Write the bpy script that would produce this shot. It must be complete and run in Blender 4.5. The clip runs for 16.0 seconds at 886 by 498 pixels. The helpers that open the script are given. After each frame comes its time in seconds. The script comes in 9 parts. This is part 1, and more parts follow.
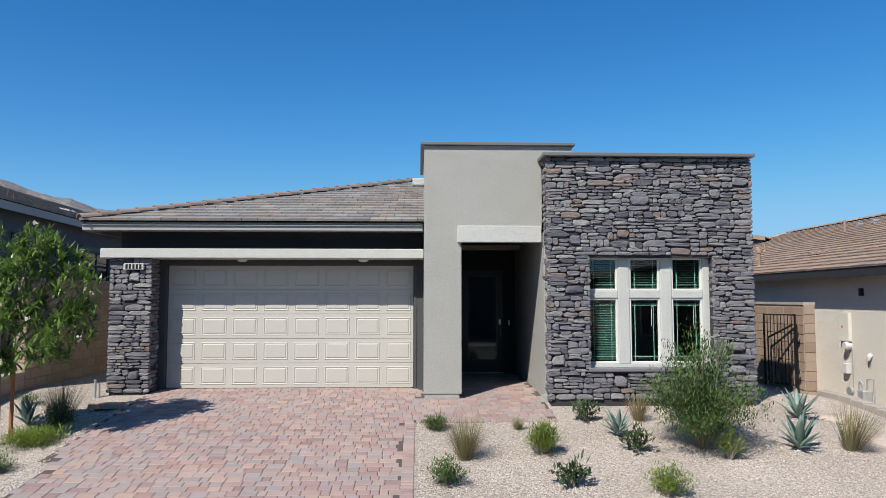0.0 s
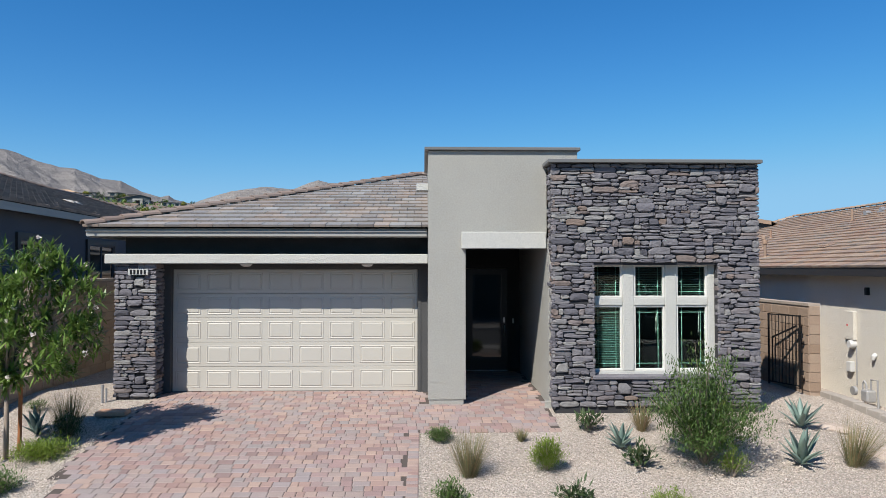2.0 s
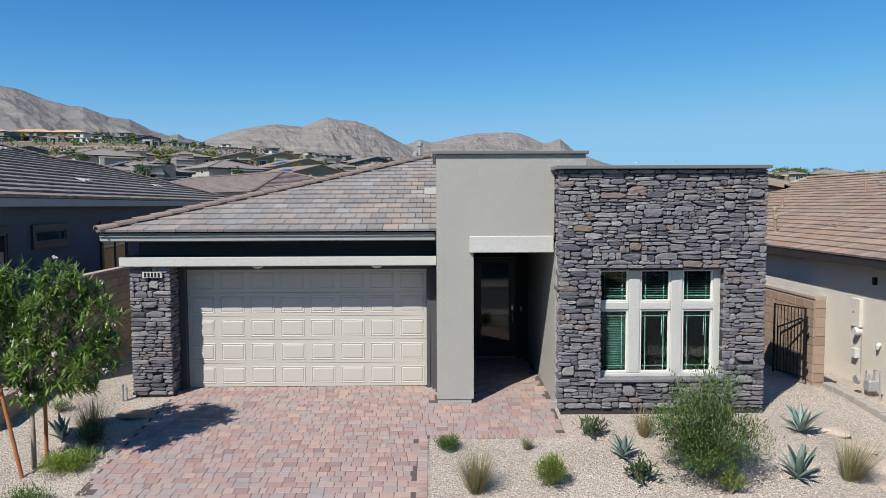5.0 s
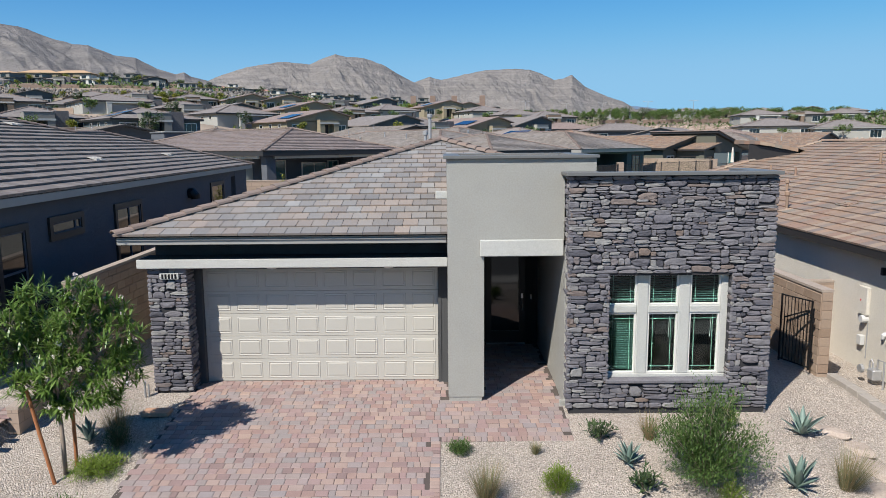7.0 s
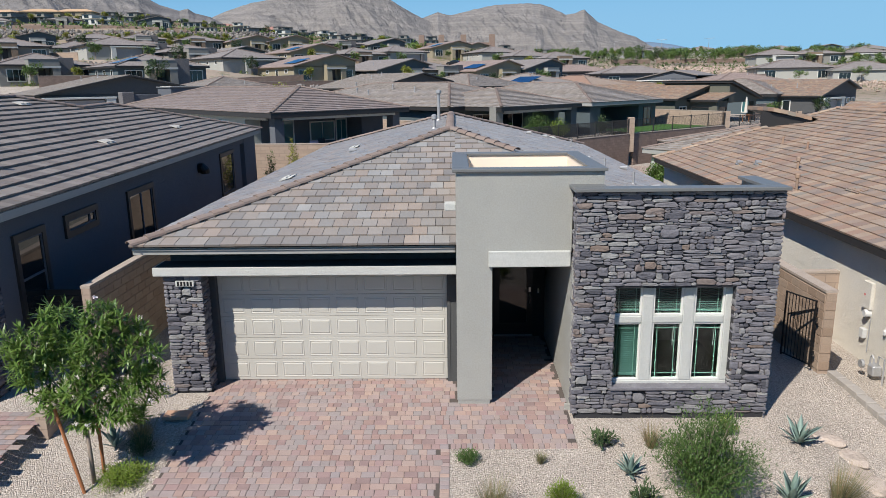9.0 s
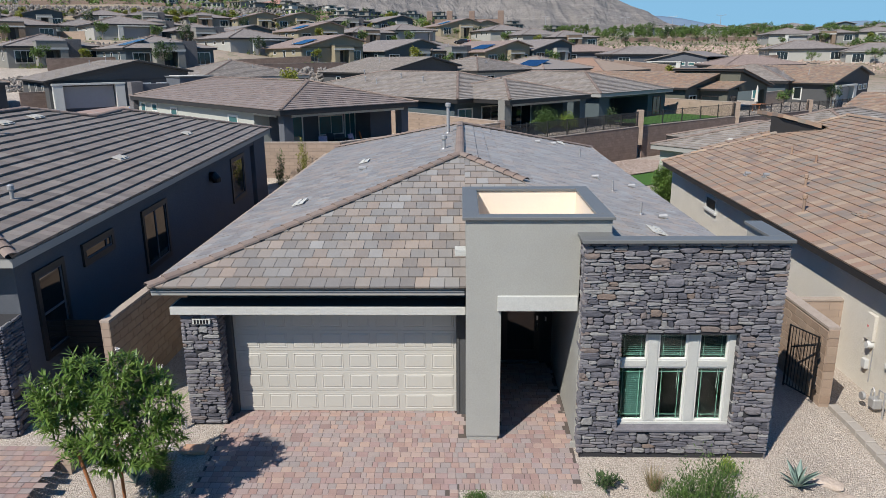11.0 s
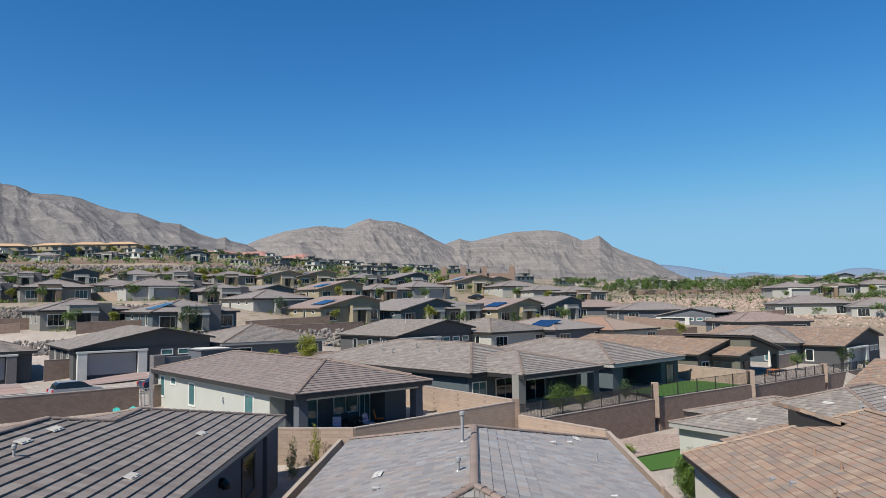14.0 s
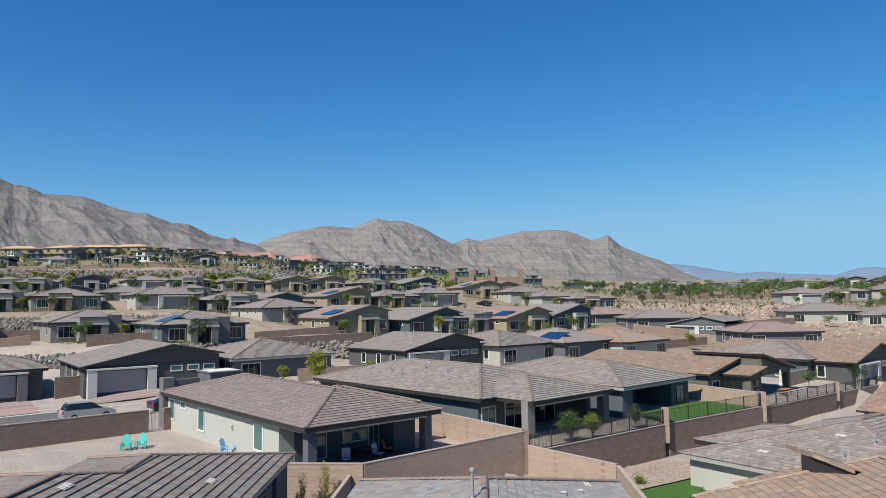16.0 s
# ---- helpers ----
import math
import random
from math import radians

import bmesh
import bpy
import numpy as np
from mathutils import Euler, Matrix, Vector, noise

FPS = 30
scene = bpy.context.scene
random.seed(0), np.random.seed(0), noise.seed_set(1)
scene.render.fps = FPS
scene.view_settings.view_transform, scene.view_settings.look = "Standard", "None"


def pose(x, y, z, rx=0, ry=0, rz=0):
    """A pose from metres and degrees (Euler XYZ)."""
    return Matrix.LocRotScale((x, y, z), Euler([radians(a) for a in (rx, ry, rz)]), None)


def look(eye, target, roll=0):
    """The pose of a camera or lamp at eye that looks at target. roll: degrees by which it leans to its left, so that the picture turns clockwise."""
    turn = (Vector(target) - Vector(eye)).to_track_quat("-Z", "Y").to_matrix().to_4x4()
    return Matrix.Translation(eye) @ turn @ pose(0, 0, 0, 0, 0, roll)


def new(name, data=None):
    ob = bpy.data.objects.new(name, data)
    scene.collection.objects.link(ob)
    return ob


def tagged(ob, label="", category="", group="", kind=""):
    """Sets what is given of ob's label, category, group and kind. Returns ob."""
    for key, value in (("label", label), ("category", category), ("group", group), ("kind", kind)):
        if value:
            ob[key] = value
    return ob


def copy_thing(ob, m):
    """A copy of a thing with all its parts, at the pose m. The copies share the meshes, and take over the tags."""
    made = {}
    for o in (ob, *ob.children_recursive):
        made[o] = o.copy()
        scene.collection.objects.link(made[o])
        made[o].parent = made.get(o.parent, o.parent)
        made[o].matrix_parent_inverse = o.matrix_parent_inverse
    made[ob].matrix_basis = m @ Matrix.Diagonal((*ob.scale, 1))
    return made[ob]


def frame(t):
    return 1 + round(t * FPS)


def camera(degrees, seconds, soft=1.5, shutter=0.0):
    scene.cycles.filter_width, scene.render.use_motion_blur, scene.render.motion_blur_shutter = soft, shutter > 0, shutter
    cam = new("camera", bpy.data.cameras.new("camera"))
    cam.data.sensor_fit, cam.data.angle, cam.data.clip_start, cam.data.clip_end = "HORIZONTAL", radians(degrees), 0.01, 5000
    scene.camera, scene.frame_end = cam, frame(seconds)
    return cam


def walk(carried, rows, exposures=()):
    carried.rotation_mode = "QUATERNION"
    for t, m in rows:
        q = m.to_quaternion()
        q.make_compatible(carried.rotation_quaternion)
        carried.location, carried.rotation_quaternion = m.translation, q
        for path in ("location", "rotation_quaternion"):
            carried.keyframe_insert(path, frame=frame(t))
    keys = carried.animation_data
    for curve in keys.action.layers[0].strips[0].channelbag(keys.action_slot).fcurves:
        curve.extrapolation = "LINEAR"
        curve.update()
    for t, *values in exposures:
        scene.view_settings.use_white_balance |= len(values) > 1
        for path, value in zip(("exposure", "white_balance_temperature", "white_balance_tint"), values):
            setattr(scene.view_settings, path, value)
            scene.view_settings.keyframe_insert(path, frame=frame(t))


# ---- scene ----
cam = camera(64.3, 16.0, soft=0.35)
PATH = [
    (0, (0.106, -14.254, 1.782), (0.174, -12.26, 1.922), -0.0),
    (0.5, (0.094, -14.252, 1.951), (0.161, -12.256, 2.071), 0.0),
    (1, (0.124, -14.232, 2.13), (0.186, -12.236, 2.232), -0.0),
    (1.5, (0.101, -14.249, 2.295), (0.162, -12.252, 2.379), -0.0),
    (2, (0.115, -14.242, 2.466), (0.17, -12.244, 2.52), -0.0),
    (2.5, (0.13, -14.277, 2.629), (0.18, -12.278, 2.655), -0.1),
    (3, (0.146, -14.278, 2.824), (0.19, -12.279, 2.823), -0.1),
    (3.5, (0.144, -14.308, 3.021), (0.185, -12.308, 2.994), -0.1),
    (4, (0.162, -14.357, 3.23), (0.198, -12.358, 3.176), -0.1),
    (6.5, (0.171, -14.328, 4.612), (0.172, -12.343, 4.36), -0.5),
    (7, (0.155, -14.384, 4.947), (0.149, -12.406, 4.652), -0.5),
    (7.5, (0.185, -14.392, 5.311), (0.173, -12.421, 4.973), -0.5),
    (8, (0.19, -14.352, 5.673), (0.17, -12.389, 5.293), -0.6),
    (8.5, (0.18, -14.353, 5.993), (0.153, -12.399, 5.569), -0.7),
    (11, (0.109, -14.309, 7.708), (0.057, -12.381, 7.179), -0.5),
    (11.5, (0.096, -14.387, 8.062), (0.037, -12.458, 7.537), -0.6),
    (12, (0.103, -14.361, 8.596), (0.036, -12.414, 8.145), -0.7),
    (12.5, (0.102, -14.355, 9.088), (0.03, -12.371, 8.848), -0.8),
    (13, (0.105, -14.362, 9.453), (0.03, -12.364, 9.427), -0.8),
    (13.5, (0.149, -14.391, 9.634), (0.069, -12.398, 9.785), -0.8),
    (14, (0.166, -14.421, 10.06), (0.079, -12.429, 10.211), -0.8),
    (14.5, (0.18, -14.43, 10.569), (0.087, -12.438, 10.72), -0.8),
    (15, (0.193, -14.477, 11.07), (0.094, -12.485, 11.221), -0.9),
    (15.5, (0.154, -14.443, 11.601), (0.05, -12.451, 11.751), -0.9),
    (16, (0.13, -14.43, 12.132), (0.02, -12.439, 12.281), -0.8),
]
walk(cam, [(t, look(e, g, r)) for t, e, g, r in PATH], exposures=((0.0, 0.46, 6500, 10), (4.0, 0.42, 6500, 10), (8.0, 0.39, 6500, 10), (10.8, 0.30, 6500, 10), (12.0, 0.23, 6500, 10), (13.0, 0.25, 6600, 10.2), (14.5, 0.36, 6650, 10.3), (16.0, 0.36, 6650, 10.3)))
scene.view_settings.exposure = 0.4

# ---- world, sun ----
SUN_DIR = Vector((-0.75, -1.0, 1.38)).normalized()
world = bpy.data.worlds.new("world")
scene.world = world
world.use_nodes = True
sky = world.node_tree.nodes.new("ShaderNodeTexSky")
sky.sky_type, sky.sun_disc = "NISHITA", False
sky.sun_elevation = math.asin(SUN_DIR.z)
sky.sun_rotation = math.atan2(SUN_DIR.x, SUN_DIR.y) % (2 * math.pi)
sky.altitude, sky.air_density, sky.dust_density, sky.ozone_density = 1500, 1.0, 0.0, 5.0
hue = world.node_tree.nodes.new("ShaderNodeHueSaturation")
hue.inputs["Saturation"].default_value = 1.28
world.node_tree.links.new(sky.outputs[0], hue.inputs["Color"])
# the sky pales only gently towards the horizon: each colour nears its level softly
wn, wl_n = world.node_tree.nodes, world.node_tree.links
split, join = wn.new("ShaderNodeSeparateColor"), wn.new("ShaderNodeCombineColor")
wl_n.new(hue.outputs[0], split.inputs[0])
for i, top in enumerate((1.95, 4.0, 6.0)):
    chain = split.outputs[i]
    for op, val in (("DIVIDE", top), ("POWER", 5.0), ("ADD", 1.0), ("POWER", 0.2)):
        mn = wn.new("ShaderNodeMath")
        mn.operation = op
        wl_n.new(chain, mn.inputs[0])
        mn.inputs[1].default_value = val
        chain = mn.outputs[0]
    mn = wn.new("ShaderNodeMath")
    mn.operation = "DIVIDE"
    wl_n.new(split.outputs[i], mn.inputs[0])
    wl_n.new(chain, mn.inputs[1])
    wl_n.new(mn.outputs[0], join.inputs[i])
wl_n.new(join.outputs[0], wn["Background"].inputs[0])
world.node_tree.nodes["Background"].inputs[1].default_value = 0.108
sun = new("sun", bpy.data.lights.new("sun", "SUN"))
sun.data.energy, sun.data.angle, sun.data.color = 5.0, radians(0.53), (1.0, 0.948, 0.868)
sun.matrix_world = look(SUN_DIR * 50, (0, 0, 0))


# ---- materials ----
def nd(nt, kind, props=None, **ins):
    n = nt.nodes.new(kind)
    if props and "operation" in props:
        n.operation = props["operation"]
    if props and "feature" in props:
        n.feature = props["feature"]
    for k, v in ins.items():
        key = int(k[1:]) if k[0] == "i" and k[1:].isdigit() else k.replace("_", " ")
        if isinstance(v, bpy.types.NodeSocket):
            nt.links.new(v, n.inputs[key])
        else:
            n.inputs[key].default_value = v
    return n


def math_node(nt, op, a, b=0.0):
    return nd(nt, "ShaderNodeMath", {"operation": op}, i0=a, i1=b).outputs[0]


def ramp(nt, fac, stops):
    r = nd(nt, "ShaderNodeValToRGB", i0=fac)
    e = r.color_ramp.elements
    while len(e) < len(stops):
        e.new(0.5)
    for el, (p, c) in zip(e, stops):
        el.position, el.color = p, (*c, 1)
    return r.outputs[0]


def piece_random(nt):
    a = nd(nt, "ShaderNodeObjectInfo").outputs["Random"]
    b = nd(nt, "ShaderNodeNewGeometry").outputs["Random Per Island"]
    return math_node(nt, "FRACT", math_node(nt, "ADD", a, b))


def surf(name, cols, rough=0.85, grain=45.0, grain_amt=0.25, blotch=0.8, blotch_amt=0.2, bump=0.4, dist=0.01,
         metal=0.0, pieces=False, stretch=(1, 1, 1), spec=0.3, bump_scale=None):
    """A procedural surface: cols is one colour or a palette, picked by piece or by slow noise; grain and blotches vary it."""
    m = bpy.data.materials.new(name)
    m.use_nodes = True
    nt = m.node_tree
    b = nt.nodes["Principled BSDF"]
    pos = nd(nt, "ShaderNodeNewGeometry").outputs["Position"]
    if stretch != (1, 1, 1):
        pos = nd(nt, "ShaderNodeMapping", Vector=pos, Scale=stretch).outputs[0]
    g = nd(nt, "ShaderNodeTexNoise", Vector=pos, Scale=grain, Detail=4.0, Roughness=0.6).outputs[0]
    bl = nd(nt, "ShaderNodeTexNoise", Vector=pos, Scale=blotch, Detail=5.0, Roughness=0.6).outputs[0]
    if len(cols) == 1:
        cols = [cols[0], cols[0]]
    fac = piece_random(nt) if pieces else nd(nt, "ShaderNodeTexNoise", Vector=pos, Scale=blotch * 3.1, Detail=3.0).outputs[0]
    col = ramp(nt, fac, [(i / (len(cols) - 1), c) for i, c in enumerate(cols)])
    k = math_node(nt, "ADD", math_node(nt, "MULTIPLY", math_node(nt, "SUBTRACT", g, 0.5), 2 * grain_amt),
                  math_node(nt, "MULTIPLY", math_node(nt, "SUBTRACT", bl, 0.5), 2 * blotch_amt))
    k = math_node(nt, "ADD", k, 1.0)
    col = nd(nt, "ShaderNodeVectorMath", {"operation": "SCALE"}, i0=col, Scale=k).outputs[0]
    nt.links.new(col, b.inputs["Base Color"])
    b.inputs["Roughness"].default_value, b.inputs["Metallic"].default_value = rough, metal
    b.inputs["Specular IOR Level"].default_value = spec
    if bump:
        src = g if bump_scale is None else nd(nt, "ShaderNodeTexNoise", Vector=pos, Scale=bump_scale, Detail=3.0).outputs[0]
        nt.links.new(nd(nt, "ShaderNodeBump", Strength=bump, Distance=dist, Height=src).outputs[0], b.inputs["Normal"])
    return m


def gravel_surf(name, cols, scale, dist):
    """Loose stones: cells of their own colour, rounded by bump."""
    m = bpy.data.materials.new(name)
    m.use_nodes = True
    nt = m.node_tree
    b = nt.nodes["Principled BSDF"]
    pos = nd(nt, "ShaderNodeNewGeometry").outputs["Position"]
    warp = nd(nt, "ShaderNodeTexNoise", Vector=pos, Scale=scale * 0.7, Detail=2.0).outputs["Color"]
    pos2 = nd(nt, "ShaderNodeVectorMath", {"operation": "MULTIPLY_ADD"}, i0=warp, i1=(0.22 / scale,) * 3, i2=pos).outputs[0]
    v = nd(nt, "ShaderNodeTexVoronoi", {"feature": "F1"}, Vector=pos2, Scale=scale)
    sep = nd(nt, "ShaderNodeSeparateColor", Color=v.outputs["Color"]).outputs[0]
    col = ramp(nt, sep, [(i / (len(cols) - 1), c) for i, c in enumerate(cols)])
    bl = nd(nt, "ShaderNodeTexNoise", Vector=pos, Scale=0.5, Detail=6.0).outputs[0]
    k = math_node(nt, "ADD", math_node(nt, "MULTIPLY", bl, 0.5), 0.75)
    gap = math_node(nt, "SUBTRACT", 1.0, v.outputs["Distance"])
    k = math_node(nt, "MULTIPLY", k, math_node(nt, "ADD", math_node(nt, "MULTIPLY", gap, 0.5), 0.6))
    nt.links.new(nd(nt, "ShaderNodeVectorMath", {"operation": "SCALE"}, i0=col, Scale=k).outputs[0], b.inputs["Base Color"])
    b.inputs["Roughness"].default_value = 0.9
    b.inputs["Specular IOR Level"].default_value = 0.2
    nt.links.new(nd(nt, "ShaderNodeBump", Strength=1.0, Distance=dist, Height=gap).outputs[0], b.inputs["Normal"])
    return m


def block_surf(name, cols, bw=0.4, bh=0.2):
    """Concrete blocks seen from afar: courses of long units with pale joints, laid on any upright face."""
    m = bpy.data.materials.new(name)
    m.use_nodes = True
    nt = m.node_tree
    b = nt.nodes["Principled BSDF"]
    pos = nd(nt, "ShaderNodeNewGeometry").outputs["Position"]
    sx = nd(nt, "ShaderNodeSeparateXYZ", Vector=pos)
    along = math_node(nt, "ADD", math_node(nt, "MULTIPLY", sx.outputs[0], 0.74), math_node(nt, "MULTIPLY", sx.outputs[1], 0.67))
    uv = nd(nt, "ShaderNodeCombineXYZ", X=along, Y=sx.outputs[2]).outputs[0]
    br = nd(nt, "ShaderNodeTexBrick", Vector=uv, Color1=(*cols[0], 1), Color2=(*cols[1], 1), Mortar=(*[c * 0.8 for c in cols[0]], 1),
            Scale=1.0, Mortar_Size=0.008, Brick_Width=bw, Row_Height=bh)
    bl = nd(nt, "ShaderNodeTexNoise", Vector=pos, Scale=1.5, Detail=6.0).outputs[0]
    k = math_node(nt, "ADD", math_node(nt, "MULTIPLY", bl, 0.4), 0.8)
    nt.links.new(nd(nt, "ShaderNodeVectorMath", {"operation": "SCALE"}, i0=br.outputs[0], Scale=k).outputs[0], b.inputs["Base Color"])
    b.inputs["Roughness"].default_value = 0.9
    nt.links.new(nd(nt, "ShaderNodeBump", Strength=0.6, Distance=0.01, Height=math_node(nt, "SUBTRACT", 1.0, br.outputs[1])).outputs[0], b.inputs["Normal"])
    return m


def far_tile_surf(name, cols, rowh=0.37):
    """Roof tiles on roofs far off: colour cells that follow the tile size, with fine relief."""
    m = bpy.data.materials.new(name)
    m.use_nodes = True
    nt = m.node_tree
    b = nt.nodes["Principled BSDF"]
    pos = nd(nt, "ShaderNodeTexCoord").outputs["Object"]
    cell = nd(nt, "ShaderNodeVectorMath", {"operation": "SNAP"}, i0=pos, i1=(0.33, 0.33, 0.1)).outputs[0]
    wn = nd(nt, "ShaderNodeTexWhiteNoise", Vector=cell).outputs[0]
    bl = nd(nt, "ShaderNodeTexNoise", Vector=pos, Scale=0.35, Detail=4.0).outputs[0]
    fac = math_node(nt, "ADD", math_node(nt, "MULTIPLY", wn, 0.75), math_node(nt, "MULTIPLY", bl, 0.25))
    col = ramp(nt, fac, [(i / (len(cols) - 1), c) for i, c in enumerate(cols)])
    nt.links.new(col, b.inputs["Base Color"])
    b.inputs["Roughness"].default_value = 0.85
    gr = nd(nt, "ShaderNodeTexNoise", Vector=pos, Scale=30.0, Detail=3.0).outputs[0]
    nt.links.new(nd(nt, "ShaderNodeBump", Strength=0.3, Distance=0.01, Height=gr).outputs[0], b.inputs["Normal"])
    return m


def leaf_surf(name, cols, rough=0.5, trans=0.25):
    m = bpy.data.materials.new(name)
    m.use_nodes = True
    nt = m.node_tree
    b = nt.nodes["Principled BSDF"]
    col = ramp(nt, piece_random(nt), [(i / max(1, len(cols) - 1), c) for i, c in enumerate(cols)])
    nt.links.new(col, b.inputs["Base Color"])
    b.inputs["Roughness"].default_value = rough
    b.inputs["Specular IOR Level"].default_value = 0.35
    t = nd(nt, "ShaderNodeBsdfTranslucent", Color=col)
    mix = nd(nt, "ShaderNodeMixShader", Fac=trans, i1=b.outputs[0], i2=t.outputs[0])
    nt.links.new(mix.outputs[0], nt.nodes["Material Output"].inputs[0])
    return m


def plain(name, col, rough=0.5, metal=0.0, spec=0.5, trans=0.0):
    m = bpy.data.materials.new(name)
    m.use_nodes = True
    b = m.node_tree.nodes["Principled BSDF"]
    b.inputs["Base Color"].default_value = (*col, 1)
    b.inputs["Roughness"].default_value, b.inputs["Metallic"].default_value = rough, metal
    b.inputs["Specular IOR Level"].default_value, b.inputs["Transmission Weight"].default_value = spec, trans
    return m


STUCCO = surf("stucco_warm_grey", [(0.332, 0.327, 0.297), (0.357, 0.353, 0.323)], 0.92, 34, 0.17, 0.7, 0.07, 0.9, 0.016, bump_scale=95)
STUCCO_LIGHT = surf("stucco_pale_grey", [(0.470, 0.470, 0.437), (0.504, 0.504, 0.470)], 0.92, 34, 0.17, 0.7, 0.07, 0.9, 0.016, bump_scale=95)
STUCCO_DARK = surf("stucco_charcoal", [(0.068, 0.070, 0.072), (0.080, 0.082, 0.083)], 0.92, 34, 0.17, 0.7, 0.07, 0.9, 0.016, bump_scale=95)
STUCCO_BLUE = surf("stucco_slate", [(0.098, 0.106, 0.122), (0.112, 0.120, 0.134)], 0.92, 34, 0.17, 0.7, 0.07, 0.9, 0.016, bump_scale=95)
STUCCO_CREAM = surf("stucco_cream", [(0.580, 0.545, 0.475), (0.627, 0.591, 0.522)], 0.92, 34, 0.17, 0.7, 0.07, 0.9, 0.016, bump_scale=95)
STUCCO_PALE_GREEN = surf("stucco_pale_sage", [(0.367, 0.374, 0.335), (0.390, 0.398, 0.359)], 0.92, 42, 0.1, 0.6, 0.08, 0.6, 0.01)
STUCCO_TAN = surf("stucco_olive_tan", [(0.255, 0.221, 0.153), (0.281, 0.246, 0.170)], 0.92, 42, 0.1, 0.6, 0.08, 0.6, 0.01)
# near-black stucco: the deep shade of the porch is put into its colour
PORCH_SHADE = surf("porch_shade_dark", [(0.022, 0.024, 0.026), (0.03, 0.032, 0.034)], 0.9, 34, 0.17, 0.7, 0.07, 0.7, 0.012, bump_scale=95)
STUCCO_MID = surf("stucco_mid_grey", [(0.20, 0.196, 0.178), (0.225, 0.22, 0.20)], 0.92, 34, 0.17, 0.7, 0.07, 0.9, 0.016, bump_scale=95)
STUCCO_SLATE = surf("stucco_dark_slate", [(0.072, 0.095, 0.105), (0.083, 0.106, 0.115)], 0.92, 34, 0.17, 0.7, 0.07, 0.9, 0.016, bump_scale=95)
STUCCO_OLIVE = surf("stucco_olive", [(0.105, 0.104, 0.082), (0.122, 0.12, 0.095)], 0.92, 42, 0.1, 0.6, 0.08, 0.6, 0.01)
ROOF_LINER = surf("roof_membrane", [(0.720, 0.620, 0.500), (0.770, 0.670, 0.550)], 0.8, 20, 0.04, 0.6, 0.05, 0.2, 0.004)
STONE = surf("ledge_stone", [(0.067, 0.067, 0.079), (0.104, 0.101, 0.115), (0.139, 0.133, 0.148), (0.173, 0.167, 0.175), (0.121, 0.115, 0.130), (0.231, 0.226, 0.219), (0.156, 0.149, 0.162), (0.173, 0.132, 0.110)],
             0.85, 30, 0.35, 6.0, 0.4, 0.9, 0.014, pieces=True, bump_scale=20)
MORTAR = surf("stone_backing", [(0.035, 0.035, 0.038)], 0.95, 40, 0.2, 3, 0.2, 0.5, 0.01)
PAVER = surf("clay_paver", [(0.22, 0.158, 0.147), (0.29, 0.20, 0.187), (0.27, 0.215, 0.20), (0.25, 0.22, 0.21), (0.33, 0.245, 0.21), (0.27, 0.18, 0.16), (0.35, 0.255, 0.21), (0.26, 0.225, 0.222), (0.31, 0.235, 0.215)],
             0.9, 60, 0.22, 3.0, 0.16, 0.6, 0.006, pieces=True)
SAND = surf("joint_sand", [(0.085, 0.07, 0.062)], 0.95, 90, 0.2, 2, 0.2, 0.4, 0.005)
GRAVEL = gravel_surf("gravel_buff", [(0.34, 0.295, 0.25), (0.455, 0.397, 0.34), (0.545, 0.482, 0.42), (0.43, 0.365, 0.308), (0.635, 0.568, 0.498)], 36, 0.03)
TILE = surf("roof_tile_blend", [(0.156, 0.140, 0.127), (0.205, 0.173, 0.148), (0.268, 0.212, 0.170), (0.175, 0.158, 0.143), (0.250, 0.212, 0.178), (0.205, 0.189, 0.172), (0.285, 0.228, 0.184), (0.240, 0.223, 0.202), (0.165, 0.149, 0.136), (0.280, 0.265, 0.245), (0.195, 0.178, 0.161)],
            0.72, 35, 0.18, 2.2, 0.16, 0.5, 0.006, pieces=True, spec=0.35)
TILE.node_tree.nodes["Principled BSDF"].inputs["Sheen Weight"].default_value = 0.35
TILE.node_tree.nodes["Principled BSDF"].inputs["Sheen Roughness"].default_value = 0.45
TILE_GREY = surf("roof_tile_grey", [(0.152, 0.130, 0.114), (0.207, 0.178, 0.156), (0.175, 0.149, 0.130), (0.253, 0.221, 0.192), (0.189, 0.155, 0.134), (0.225, 0.203, 0.181)],
                 0.62, 35, 0.18, 2.2, 0.16, 0.5, 0.006, pieces=True)
TILE_SAND = surf("roof_tile_greige", [(0.185, 0.163, 0.142), (0.253, 0.223, 0.194), (0.213, 0.185, 0.162), (0.309, 0.275, 0.240), (0.231, 0.194, 0.167), (0.275, 0.253, 0.227)],
                 0.62, 35, 0.18, 2.2, 0.16, 0.5, 0.006, pieces=True)
TILE_MAUVE = surf("roof_tile_mauve", [(0.178, 0.146, 0.132), (0.225, 0.184, 0.165), (0.203, 0.163, 0.146), (0.255, 0.215, 0.193), (0.215, 0.169, 0.149), (0.192, 0.167, 0.153)],
                  0.65, 35, 0.18, 2.2, 0.16, 0.5, 0.006, pieces=True)
TILE_RED = surf("roof_tile_terracotta", [(0.235, 0.170, 0.126), (0.310, 0.209, 0.144), (0.259, 0.194, 0.149), (0.343, 0.257, 0.186), (0.197, 0.160, 0.135), (0.282, 0.179, 0.126), (0.226, 0.199, 0.163)],
                0.65, 35, 0.18, 1.2, 0.2, 0.5, 0.006, pieces=True)
